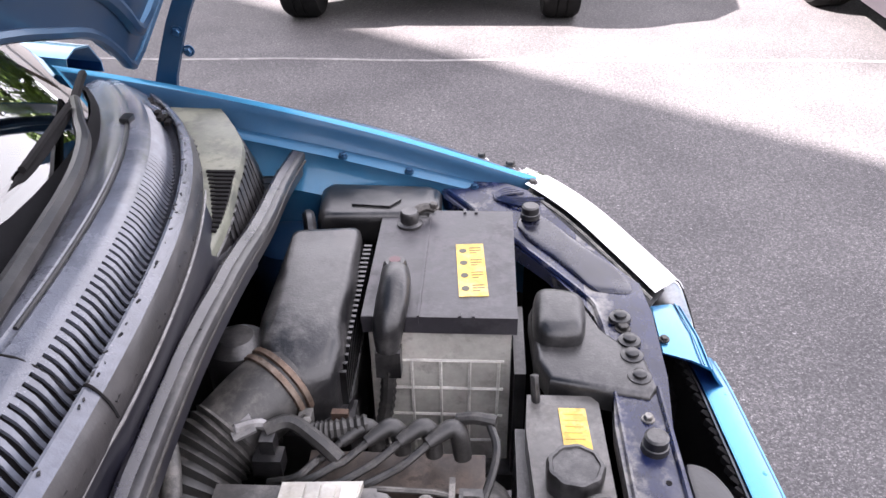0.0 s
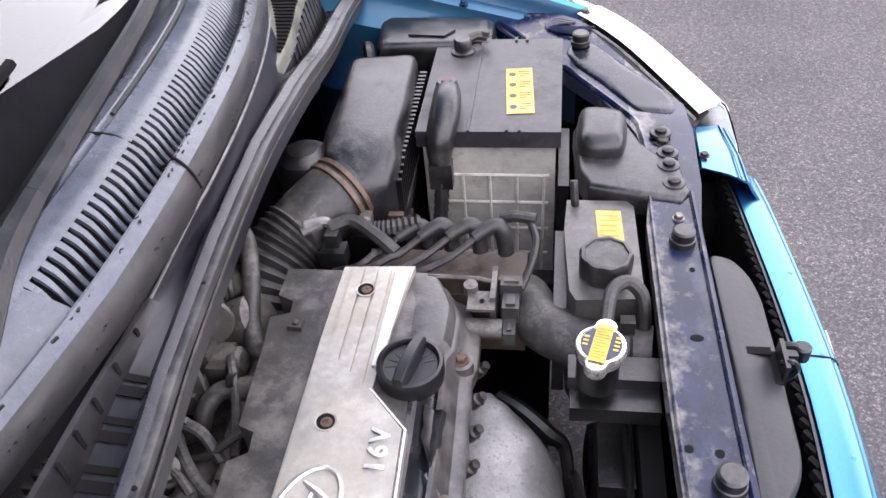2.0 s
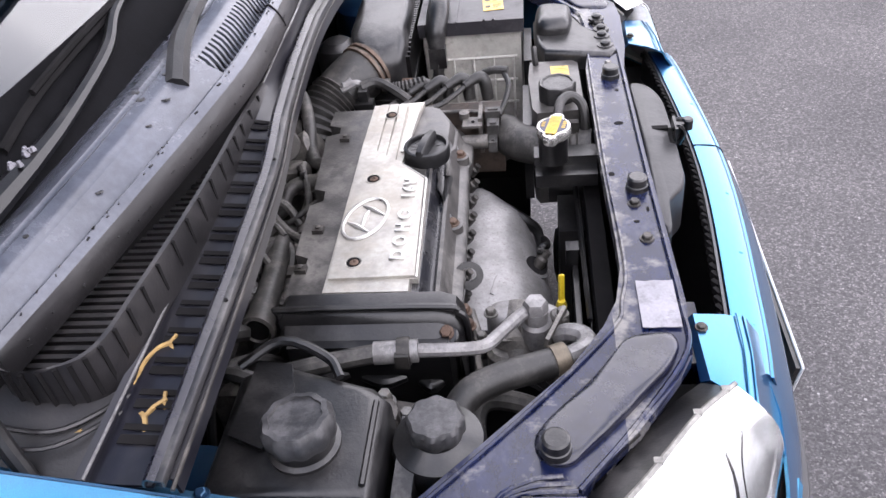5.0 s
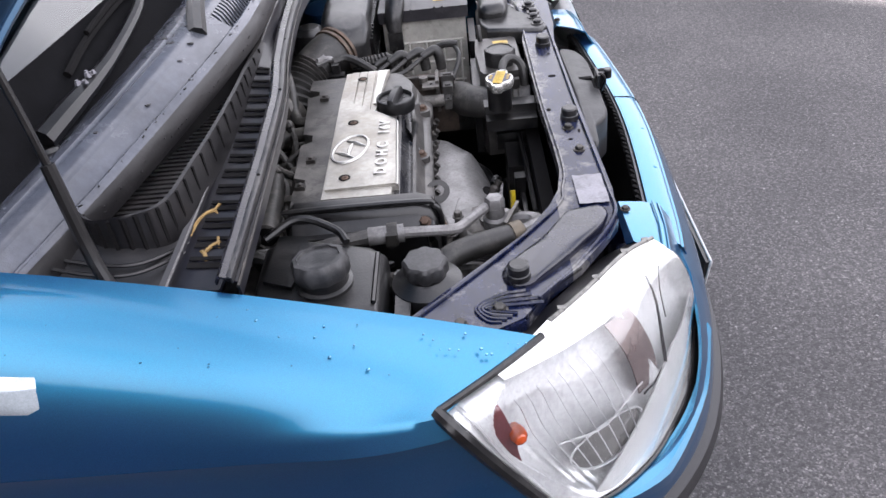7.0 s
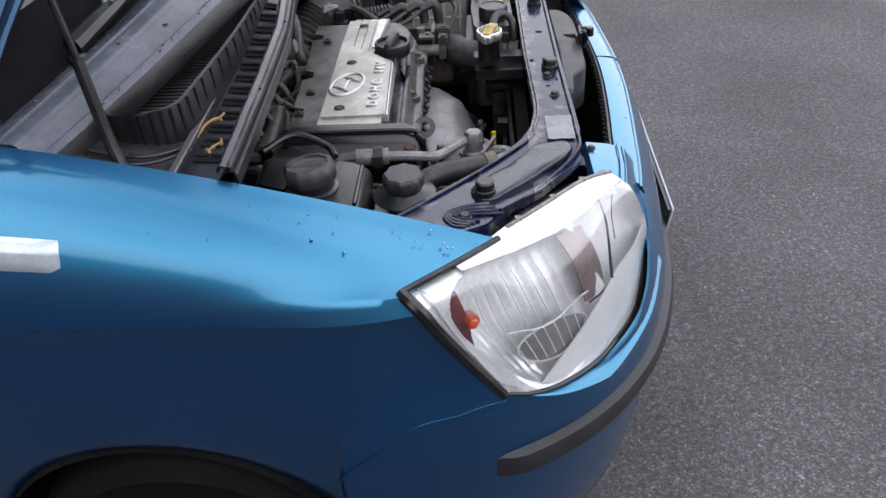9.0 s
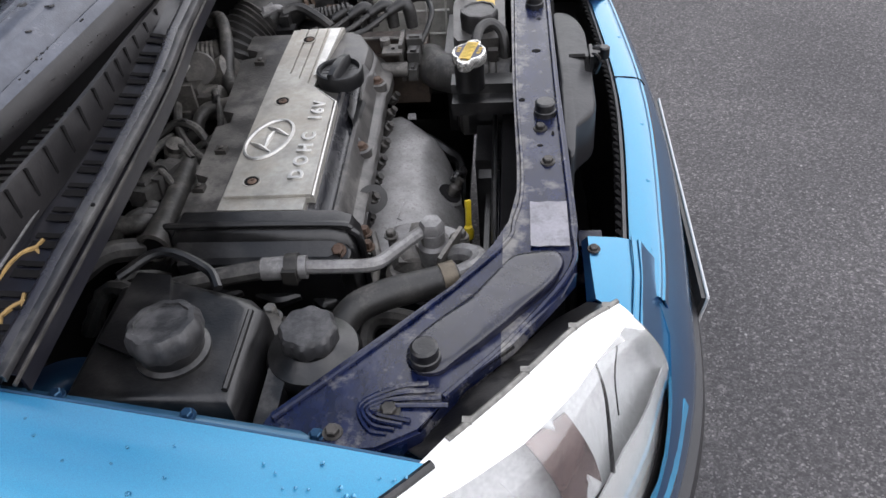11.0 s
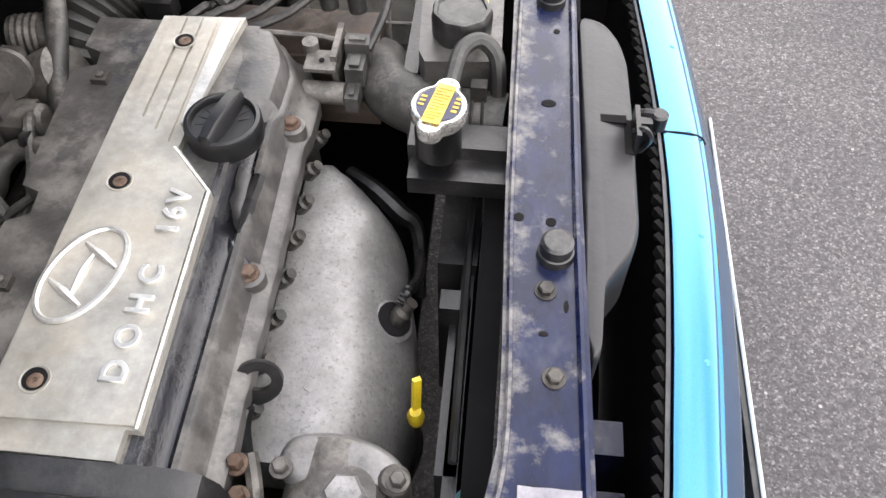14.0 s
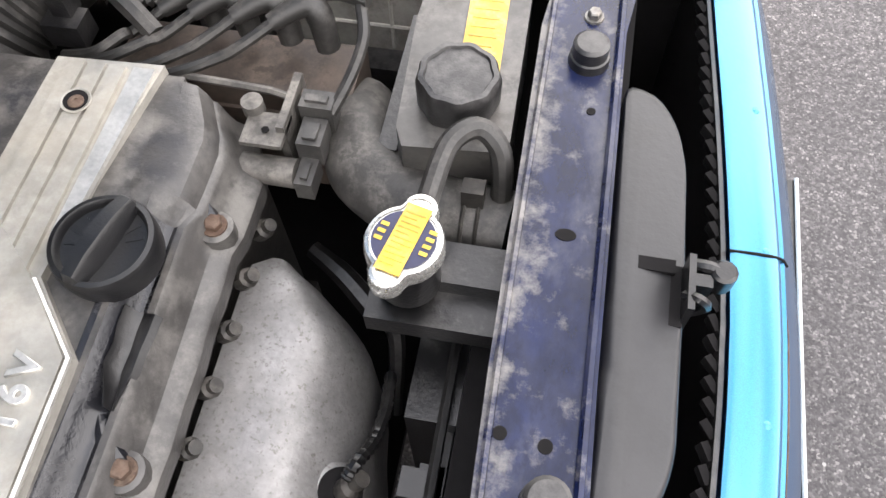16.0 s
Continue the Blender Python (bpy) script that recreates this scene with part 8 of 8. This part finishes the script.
oh = thing("overflow_hose", (0.12, 0.47, 0.7), "dusty grey rubber overflow hose arching from the radiator cap", "hose")
bm = B()
tube(bm, [(0.112, 0.425, 0.735), (0.114, 0.445, 0.745), (0.12, 0.475, 0.752), (0.135, 0.49, 0.752), (0.15, 0.485, 0.742), (0.155, 0.475, 0.72), (0.155, 0.468, 0.69)], 0.0075, 10, 6)
part("hose", bm, RUBBER, oh)
uh = thing("upper_radiator_hose", (0.07, 0.5, 0.65), "fat dusty upper radiator hose with a wire clamp", "hose")
bm = B()
tube(bm, [(0.02, 0.60, 0.60), (0.028, 0.57, 0.645), (0.036, 0.535, 0.665), (0.052, 0.50, 0.672), (0.082, 0.477, 0.676), (0.12, 0.466, 0.678), (0.165, 0.46, 0.68)], [0.028, 0.029, 0.03, 0.03, 0.029, 0.028, 0.028], 18, 6)
part("hose", bm, GREYHOSE, uh)
bm = B()
for x in (0.132, 0.142):
    lathe(bm, [(0.0295, -0.0015), (0.0305, 0.0), (0.0295, 0.0015)], (x, 0.464, 0.679), 24, turn(0, 90, 0))
box(bm, 0.130, 0.145, 0.458, 0.47, 0.706, 0.724, 0.002)
part("wire_clamp", bm, DARKMET, uh)
fs = thing("fan_shroud", (0.12, 0.3, 0.3), "black radiator fan shroud and motor", "fan shroud")
bm = B()
box(bm, 0.111, 0.148, 0.335, 0.425, 0.36, 0.618, 0.006)
box(bm, 0.134, 0.146, 0.12, 0.62, 0.26, 0.60, 0.004)
box(bm, 0.098, 0.15, 0.432, 0.44, 0.60, 0.632, 0.002)
box(bm, 0.098, 0.15, 0.446, 0.452, 0.60, 0.632, 0.002)
box(bm, 0.127, 0.145, 0.14, 0.31, 0.50, 0.60, 0.004)
part("shroud", bm, PLASTIC, fs)
bm = B()
box(bm, 0.118, 0.136, 0.28, 0.30, 0.60, 0.628, 0.003)
tube(bm, [(0.139, 0.43, 0.63), (0.14, 0.3, 0.635), (0.142, 0.14, 0.63)], 0.004, 6, 3)
part("clip", bm, BLACK, fs)
bm = B()
lathe(bm, [(0.045, -0.02), (0.05, 0.0), (0.045, 0.01), (0.02, 0.014)], (0.118, 0.47, 0.46), 24, turn(0, -90, 0))
part("motor", bm, PLASTIC, fs)

# ignition coil, leads and the bracket at the engine's far end
ic = thing("ignition_coil", (-0.02, 0.56, 0.6), "brown-stained ignition coil bracket and pack", "ignition coil")
bm = B()
box(bm, -0.16, 0.03, 0.525, 0.60, 0.60, 0.69, 0.006)
box(bm, -0.1, 0.012, 0.528, 0.534, 0.69, 0.712, 0.002)
part("coil_pack", bm, mat("brown_coil", (0.05, 0.036, 0.028), 0.6, dust=(0.13, 0.10, 0.08), dust_amt=0.6, scale=30), ic)
bm = B()
box(bm, -0.006, 0.0, 0.49, 0.54, 0.66, 0.722, 0.001)
box(bm, -0.03, 0.0, 0.478, 0.506, 0.712, 0.716, 0.001)
tube(bm, [(-0.1, 0.53, 0.714), (-0.02, 0.525, 0.716), (-0.003, 0.52, 0.715)], 0.003, 6, 2)
brk = part("bracket", bm, DUSTMET, ic, "dusty bent steel bracket")
bm = B()
hexbolt(bm, (-0.014, 0.49, 0.716), 0.003, 0.002, False)
part("hole", bm, DARK, brk)
PLUGGREY = mat("grey_connector", (0.045, 0.043, 0.041), 0.45, dust=(0.12, 0.113, 0.105), dust_amt=0.6, scale=40)
for k, b6 in enumerate(((0.007, 0.025, 0.487, 0.511, 0.688, 0.71), (0.009, 0.022, 0.464, 0.488, 0.676, 0.694), (0.004, 0.028, 0.512, 0.528, 0.692, 0.72))):
    bm = B()
    box(bm, *b6, 0.004)
    box(bm, b6[0] + 0.004, b6[1] - 0.004, b6[2] + 0.004, b6[3] - 0.006, b6[5] - 0.001, b6[5] + 0.003, 0.001)
    part("connector", bm, PLUGGREY, ic, "dusty grey plug connector")
bm = B()
lathe(bm, [(0.011, -0.02), (0.011, 0.02)], (-0.012, 0.475, 0.69), 16, turn(0, 90, 0))
lathe(bm, [(0.008, 0), (0.008, 0.012)], (-0.028, 0.508, 0.712), 12)
part("sensor", bm, DUSTMET, ic)
for i, (bx, by, bz, ex, ey) in enumerate(((-0.098, 0.597, 0.73, -0.172, 0.535), (-0.07, 0.592, 0.736, -0.16, 0.532), (-0.036, 0.589, 0.74, -0.13, 0.528), (-0.006, 0.586, 0.742, -0.105, 0.526))):
    ld = thing("ignition_lead", (bx, by, 0.7), "dusty black ignition lead with a fat rubber boot", "ignition lead", "ignition leads")
    bm = B()
    tube(bm, [(bx + 0.012, by - 0.004, 0.705), (bx + 0.008, by, bz - 0.008), (bx - 0.002, by, bz), (bx - 0.024, by - 0.016, bz - 0.006)], [0.0095, 0.0105, 0.0098, 0.0066], 12, 5)
    part("boot", bm, RUBBER, ld)
    bm = B()
    tube(bm, [(bx - 0.022, by - 0.015, bz - 0.006), (bx - 0.045, by - 0.033, bz - 0.016), ((bx + ex) / 2 - 0.01, (by + ey) / 2 - 0.01, 0.720), (ex + 0.01, ey + 0.004, 0.716), (ex - 0.02, ey + 0.006, 0.705)], 0.0044, 8, 6)
    part("cable", bm, RUBBER, ld)
sl = thing("crank_sensor_lead", (0.03, 0.55, 0.7), "thin grey lead hanging to the plug connector", "cable")
bm = B()
tube(bm, [(0.0, 0.6, 0.742), (0.018, 0.597, 0.748), (0.04, 0.592, 0.748)], 0.0068, 10, 4)
tube(bm, [(0.034, 0.59, 0.745), (0.041, 0.565, 0.738), (0.036, 0.54, 0.725), (0.026, 0.515, 0.712)], 0.0045, 8, 5)
part("lead", bm, RUBBER, sl)
tl_ = thing("throttle_bracket", (-0.2, 0.57, 0.68), "small bent alloy bracket and plug by the intake hose", "bracket")
bm = B()
box(bm, -0.012, 0.012, -0.012, 0.012, -0.002, 0.002, 0.001, Matrix.Translation((-0.222, 0.575, 0.748)) @ turn(15, -10, 30))
tube(bm, [(-0.228, 0.572, 0.748), (-0.208, 0.582, 0.747), (-0.2, 0.585, 0.74)], 0.006, 8, 3)
part("bracket", bm, ALU, tl_)
bm = B()
box(bm, -0.21, -0.18, 0.553, 0.575, 0.70, 0.722, 0.003)
box(bm, -0.203, -0.188, 0.563, 0.58, 0.72, 0.74, 0.003)
part("plug", bm, PLASTIC2, tl_)
cd = thing("cable_conduit", (-0.13, 0.585, 0.72), "corrugated grey cable conduit over the coil", "conduit")
bm = B()
tube(bm, [(-0.2, 0.58, 0.74), (-0.175, 0.59, 0.742), (-0.145, 0.575, 0.733), (-0.12, 0.56, 0.72)], 0.0085, 8, 4)
tube(bm, [(-0.155, 0.59, 0.728), (-0.13, 0.592, 0.73), (-0.095, 0.6, 0.732)], 0.0105, 8, 10, 0.0012)
part("conduit", bm, RUBBER, cd)

# ---- intake side ----
im = thing("intake_manifold", (-0.29, 0.3, 0.55), "dusty alloy intake manifold and throttle body", "intake manifold")
bm = B()
box(bm, -0.335, -0.25, 0.05, 0.5, 0.5, 0.6, 0.012)
part("plenum", bm, DUSTMET, im)
for y in (0.13, 0.24, 0.35, 0.45):
    bm = B()
    tube(bm, [(-0.225, y, 0.62), (-0.255, y, 0.625), (-0.29, y, 0.60)], [0.02, 0.019, 0.02], 12, 3)
    part("runner", bm, DUSTMET, im)
bm = B()
lathe(bm, [(0.03, 0.0), (0.03, 0.05), (0.022, 0.055)], (-0.305, 0.47, 0.675), 20, turn(0, 60, 0))
tb = part("throttle_body", bm, DUSTMET, im, "dull alloy throttle body")
bm = B()
lathe(bm, [(0.022, -0.02)] + [(0.0222 + 0.0014 * (k % 2), -0.018 + 0.0034 * k) for k in range(10)] + [(0.022, 0.02)], (-0.31, 0.512, 0.705), 20, turn(0, 90, 12))
part("ribbed_sleeve", bm, DUSTMET, tb)
bm = B()
box(bm, -0.332, -0.292, 0.395, 0.462, 0.66, 0.712, 0.008, None, 0.004)
box(bm, -0.3, -0.272, 0.388, 0.432, 0.665, 0.702, 0.006, None, 0.003)
lathe(bm, [(0.016, -0.01), (0.016, 0.01), (0.011, 0.014)], (-0.276, 0.412, 0.69), 18, turn(0, 80, 0))
box(bm, -0.322, -0.302, 0.44, 0.478, 0.685, 0.722, 0.005)
tube(bm, [(-0.32, 0.40, 0.706), (-0.312, 0.385, 0.712), (-0.308, 0.372, 0.70)], 0.006, 8, 4)
box(bm, -0.325, -0.295, 0.355, 0.385, 0.67, 0.70, 0.004)
part("idle_valve", bm, DUSTMET, im)
bm = B()
tube(bm, [(-0.286, 0.155, 0.686), (-0.284, 0.128, 0.69), (-0.296, 0.117, 0.692), (-0.325, 0.116, 0.69)], 0.0125, 12, 5)
part("fuel_rail_end", bm, GREYHOSE, im)
bm = B()
tube(bm, [(-0.272, 0.30, 0.66), (-0.27, 0.254, 0.682), (-0.261, 0.177, 0.688), (-0.258, 0.13, 0.69), (-0.254, 0.076, 0.694)], [0.013, 0.0145, 0.015, 0.016, 0.019], 16, 6)
pipe_ = part("coolant_pipe", bm, GREYHOSE, im, "fat dusty coolant pipe with an open end")
bm = B()
lathe(bm, [(0.0195, -0.006), (0.0215, -0.004), (0.0215, 0.004), (0.0175, 0.006), (0.015, 0.002)], (-0.253, 0.073, 0.694), 24, turn(86, 0, -4))
part("end_flange", bm, DUSTMET, pipe_)
bm = B()
lathe(bm, [(0.0145, 0.0), (0.0145, 0.0022)], (-0.253, 0.0712, 0.694), 20, turn(86, 0, -4))
part("opening", bm, DARK, pipe_)
for y in (0.11, 0.195, 0.285, 0.38):
    bm = B()
    box(bm, -0.252, -0.236, y - 0.009, y + 0.009, 0.64, 0.68, 0.003)
    part("injector_plug", bm, DUSTMET, im)
bm = B()
tube(bm, [(-0.262, 0.08, 0.655), (-0.256, 0.25, 0.66), (-0.262, 0.46, 0.665), (-0.256, 0.55, 0.68)], 0.0095, 8, 4)
part("fuel_rail", bm, DUSTMET, im)

bh = thing("breather_hose", (-0.26, 0.48, 0.68), "dusty rubber breather hose looping to the cam cover", "hose")
bm = B()
tube(bm, [(-0.318, 0.565, 0.735), (-0.3, 0.56, 0.745), (-0.285, 0.535, 0.742), (-0.272, 0.49, 0.722), (-0.264, 0.45, 0.702), (-0.25, 0.425, 0.695), (-0.222, 0.425, 0.7)], 0.0105, 12, 6)
part("hose", bm, GREYHOSE, bh)
ph = thing("vent_pipe", (-0.24, 0.37, 0.68), "grey vent hose bent from the cam cover's stub", "hose")
bm = B()
tube(bm, [(-0.222, 0.372, 0.702), (-0.25, 0.368, 0.70)], 0.0125, 14, 2)
part("stub", bm, DUSTMET, ph)
bm = B()
tube(bm, [(-0.245, 0.368, 0.70), (-0.27, 0.365, 0.70), (-0.283, 0.35, 0.692), (-0.29, 0.335, 0.675), (-0.315, 0.33, 0.665)], 0.010, 12, 6)
part("hose", bm, GREYHOSE, ph)
vl = thing("vacuum_hose", (-0.29, 0.3, 0.68), "thin grey vacuum hose across the manifold", "hose")
bm = B()
tube(bm, [(-0.315, 0.375, 0.715), (-0.31, 0.345, 0.705), (-0.295, 0.305, 0.695), (-0.265, 0.268, 0.69), (-0.24, 0.25, 0.685)], 0.0065, 10, 6)
part("hose", bm, GREYHOSE, vl)
v2 = thing("injector_lead", (-0.25, 0.3, 0.68), "thin black injector lead in a sleeve", "cable")
bm = B()
tube(bm, [(-0.3, 0.3, 0.672), (-0.27, 0.3, 0.68), (-0.24, 0.315, 0.695), (-0.222, 0.325, 0.70)], 0.0045, 8, 5)
tube(bm, [(-0.3, 0.235, 0.665), (-0.28, 0.245, 0.68), (-0.255, 0.24, 0.682), (-0.248, 0.2, 0.67), (-0.246, 0.13, 0.66)], 0.007, 8, 5)
part("lead", bm, GREYHOSE, v2)
cc = thing("inline_connector", (-0.305, 0.2, 0.66), "grey in-line plug on the manifold loom", "connector")
bm = B()
m = Matrix.Translation((-0.294, 0.2, 0.693)) @ turn(-6, 0, -14)
box(bm, -0.0155, 0.0155, -0.012, 0.034, -0.014, 0.014, 0.004, m)
box(bm, -0.0135, 0.0135, -0.042, -0.01, -0.012, 0.012, 0.003, m)
box(bm, -0.0175, 0.0175, -0.016, -0.008, -0.0155, 0.0155, 0.002, m)
box(bm, -0.006, 0.006, -0.03, 0.012, 0.012, 0.0175, 0.0015, m)
box(bm, -0.011, 0.011, 0.034, 0.046, -0.01, 0.01, 0.004, m)
part("shell", bm, mat("grey_plug_shell", (0.07, 0.067, 0.064), 0.45, dust=(0.16, 0.15, 0.14), dust_amt=0.55, scale=40), cc)
bm = B()
tube(bm, [(-0.312, 0.225, 0.697), (-0.318, 0.26, 0.70), (-0.31, 0.31, 0.69)], 0.006, 8, 4)
part("wire", bm, GREYHOSE, cc)
bm = B()
tube(bm, [(-0.3, 0.148, 0.68), (-0.295, 0.11, 0.665), (-0.3, 0.06, 0.65)], 0.006, 8, 4)
part("wire", bm, GREYHOSE, cc)
# throttle linkage, valve bolts, clips and small hoses over the manifold
tk = thing("throttle_linkage", (-0.31, 0.42, 0.7), "dusty throttle cable bracket and cam wheel", "linkage")
bm = B()
lathe(bm, [(0.024, -0.004), (0.026, 0.0), (0.024, 0.004)], (-0.3, 0.435, 0.725), 24, turn(70, 0, 20))
part("cam_wheel", bm, DUSTMET, tk)
bm = B()
box(bm, -0.335, -0.325, 0.36, 0.45, 0.70, 0.745, 0.002)
box(bm, -0.335, -0.285, 0.36, 0.366, 0.70, 0.74, 0.002)
part("bracket", bm, DUSTMET, tk)
bm = B()
tube(bm, [(-0.33, 0.34, 0.72), (-0.315, 0.38, 0.732), (-0.305, 0.415, 0.742)], 0.0035, 8, 5)
part("cable", bm, STEEL, tk, "bare throttle cable")
bolts([(-0.318, 0.395, 0.715), (-0.296, 0.44, 0.715), (-0.318, 0.445, 0.715)], 0.005, 0.006, STEEL, tk)
sv = thing("solenoid_valve", (-0.3, 0.285, 0.69), "small dusty solenoid valve with two hose stubs", "valve")
bm = B()
lathe(bm, [(0.014, 0.0), (0.015, 0.02), (0.012, 0.024), (0.012, 0.034), (0.006, 0.036)], (-0.3, 0.275, 0.675), 18, turn(10, 20, 0))
part("body", bm, DUSTMET, sv)
bm = B()
tube(bm, [(-0.295, 0.275, 0.70), (-0.275, 0.262, 0.703), (-0.262, 0.25, 0.695)], 0.0045, 8, 3)
part("stub", bm, GREYHOSE, sv)
for k, pts in enumerate((((-0.33, 0.31, 0.69), (-0.305, 0.32, 0.705), (-0.275, 0.315, 0.70), (-0.255, 0.30, 0.675)), ((-0.325, 0.23, 0.69), (-0.3, 0.215, 0.71), (-0.27, 0.19, 0.70), (-0.25, 0.16, 0.675)), ((-0.32, 0.1, 0.68), (-0.295, 0.125, 0.70), (-0.265, 0.14, 0.69), (-0.24, 0.135, 0.67)), ((-0.275, 0.41, 0.70), (-0.262, 0.385, 0.712), (-0.25, 0.35, 0.70), (-0.245, 0.31, 0.67)))):
    lead = thing("engine_loom", pts[0], "dusty taped engine wiring branch on the manifold", "cable", "manifold wiring")
    bm = B()
    tube(bm, pts, (0.006, 0.005, 0.0075, 0.005)[k], 8, 6, (0.0, 0.0005, 0.0, 0.0005)[k])
    part("sleeve", bm, GREYHOSE, lead)
    bm = B()
    q = Vector(pts[1]).lerp(Vector(pts[2]), 0.4)
    lathe(bm, [(0.0095, -0.004), (0.0095, 0.004)], q, 12, turn(75, 0, 30 * k))
    part("tape_wrap", bm, PLASTIC, lead)

b2 = thing("brake_pipe_loom", (-0.27, 0.0, 0.68), "tangle of thin hoses beside the bulkhead", "hose")
bm = B()
tube(bm, [(-0.21, 0.05, 0.65), (-0.23, 0.02, 0.70), (-0.262, 0.0, 0.71), (-0.28, -0.03, 0.69), (-0.29, -0.06, 0.62)], 0.0055, 8, 5)
tube(bm, [(-0.2, -0.03, 0.66), (-0.22, -0.035, 0.72), (-0.26, -0.03, 0.725), (-0.29, -0.05, 0.68)], 0.009, 8, 6, 0.0009)
tube(bm, [(-0.325, 0.02, 0.70), (-0.3, 0.05, 0.705), (-0.27, 0.075, 0.69)], 0.014, 10, 4)
part("hose", bm, RUBBER, b2)
sw = thing("dry_straw", (-0.25, -0.13, 0.84), "wisp of dry golden straw caught in the tray", "straw")
for pts, r in (
        (((-0.263, -0.147, 0.851), (-0.262, -0.127, 0.854), (-0.254, -0.112, 0.856), (-0.244, -0.105, 0.856)), 0.0024),
        (((-0.263, -0.147, 0.851), (-0.265, -0.152, 0.85)), 0.0034),
        (((-0.246, -0.106, 0.856), (-0.241, -0.098, 0.859)), 0.0018),
        (((-0.246, -0.106, 0.856), (-0.241, -0.112, 0.853)), 0.0016),
        (((-0.233, -0.204, 0.85), (-0.236, -0.195, 0.853), (-0.24, -0.186, 0.854), (-0.246, -0.182, 0.852)), 0.0027),
        (((-0.239, -0.186, 0.854), (-0.234, -0.177, 0.855), (-0.226, -0.169, 0.855)), 0.0022),
        (((-0.228, -0.171, 0.855), (-0.225, -0.178, 0.852)), 0.002),
        (((-0.228, -0.171, 0.855), (-0.229, -0.163, 0.857)), 0.0018),
        (((-0.3, -0.2, 0.848), (-0.291, -0.196, 0.849)), 0.0022),
        (((-0.24, -0.238, 0.848), (-0.232, -0.234, 0.851), (-0.224, -0.23, 0.85)), 0.0016)):
    bm = B()
    tube(bm, pts, r, 5, 4)
    part("stalk", bm, STRAW, sw)
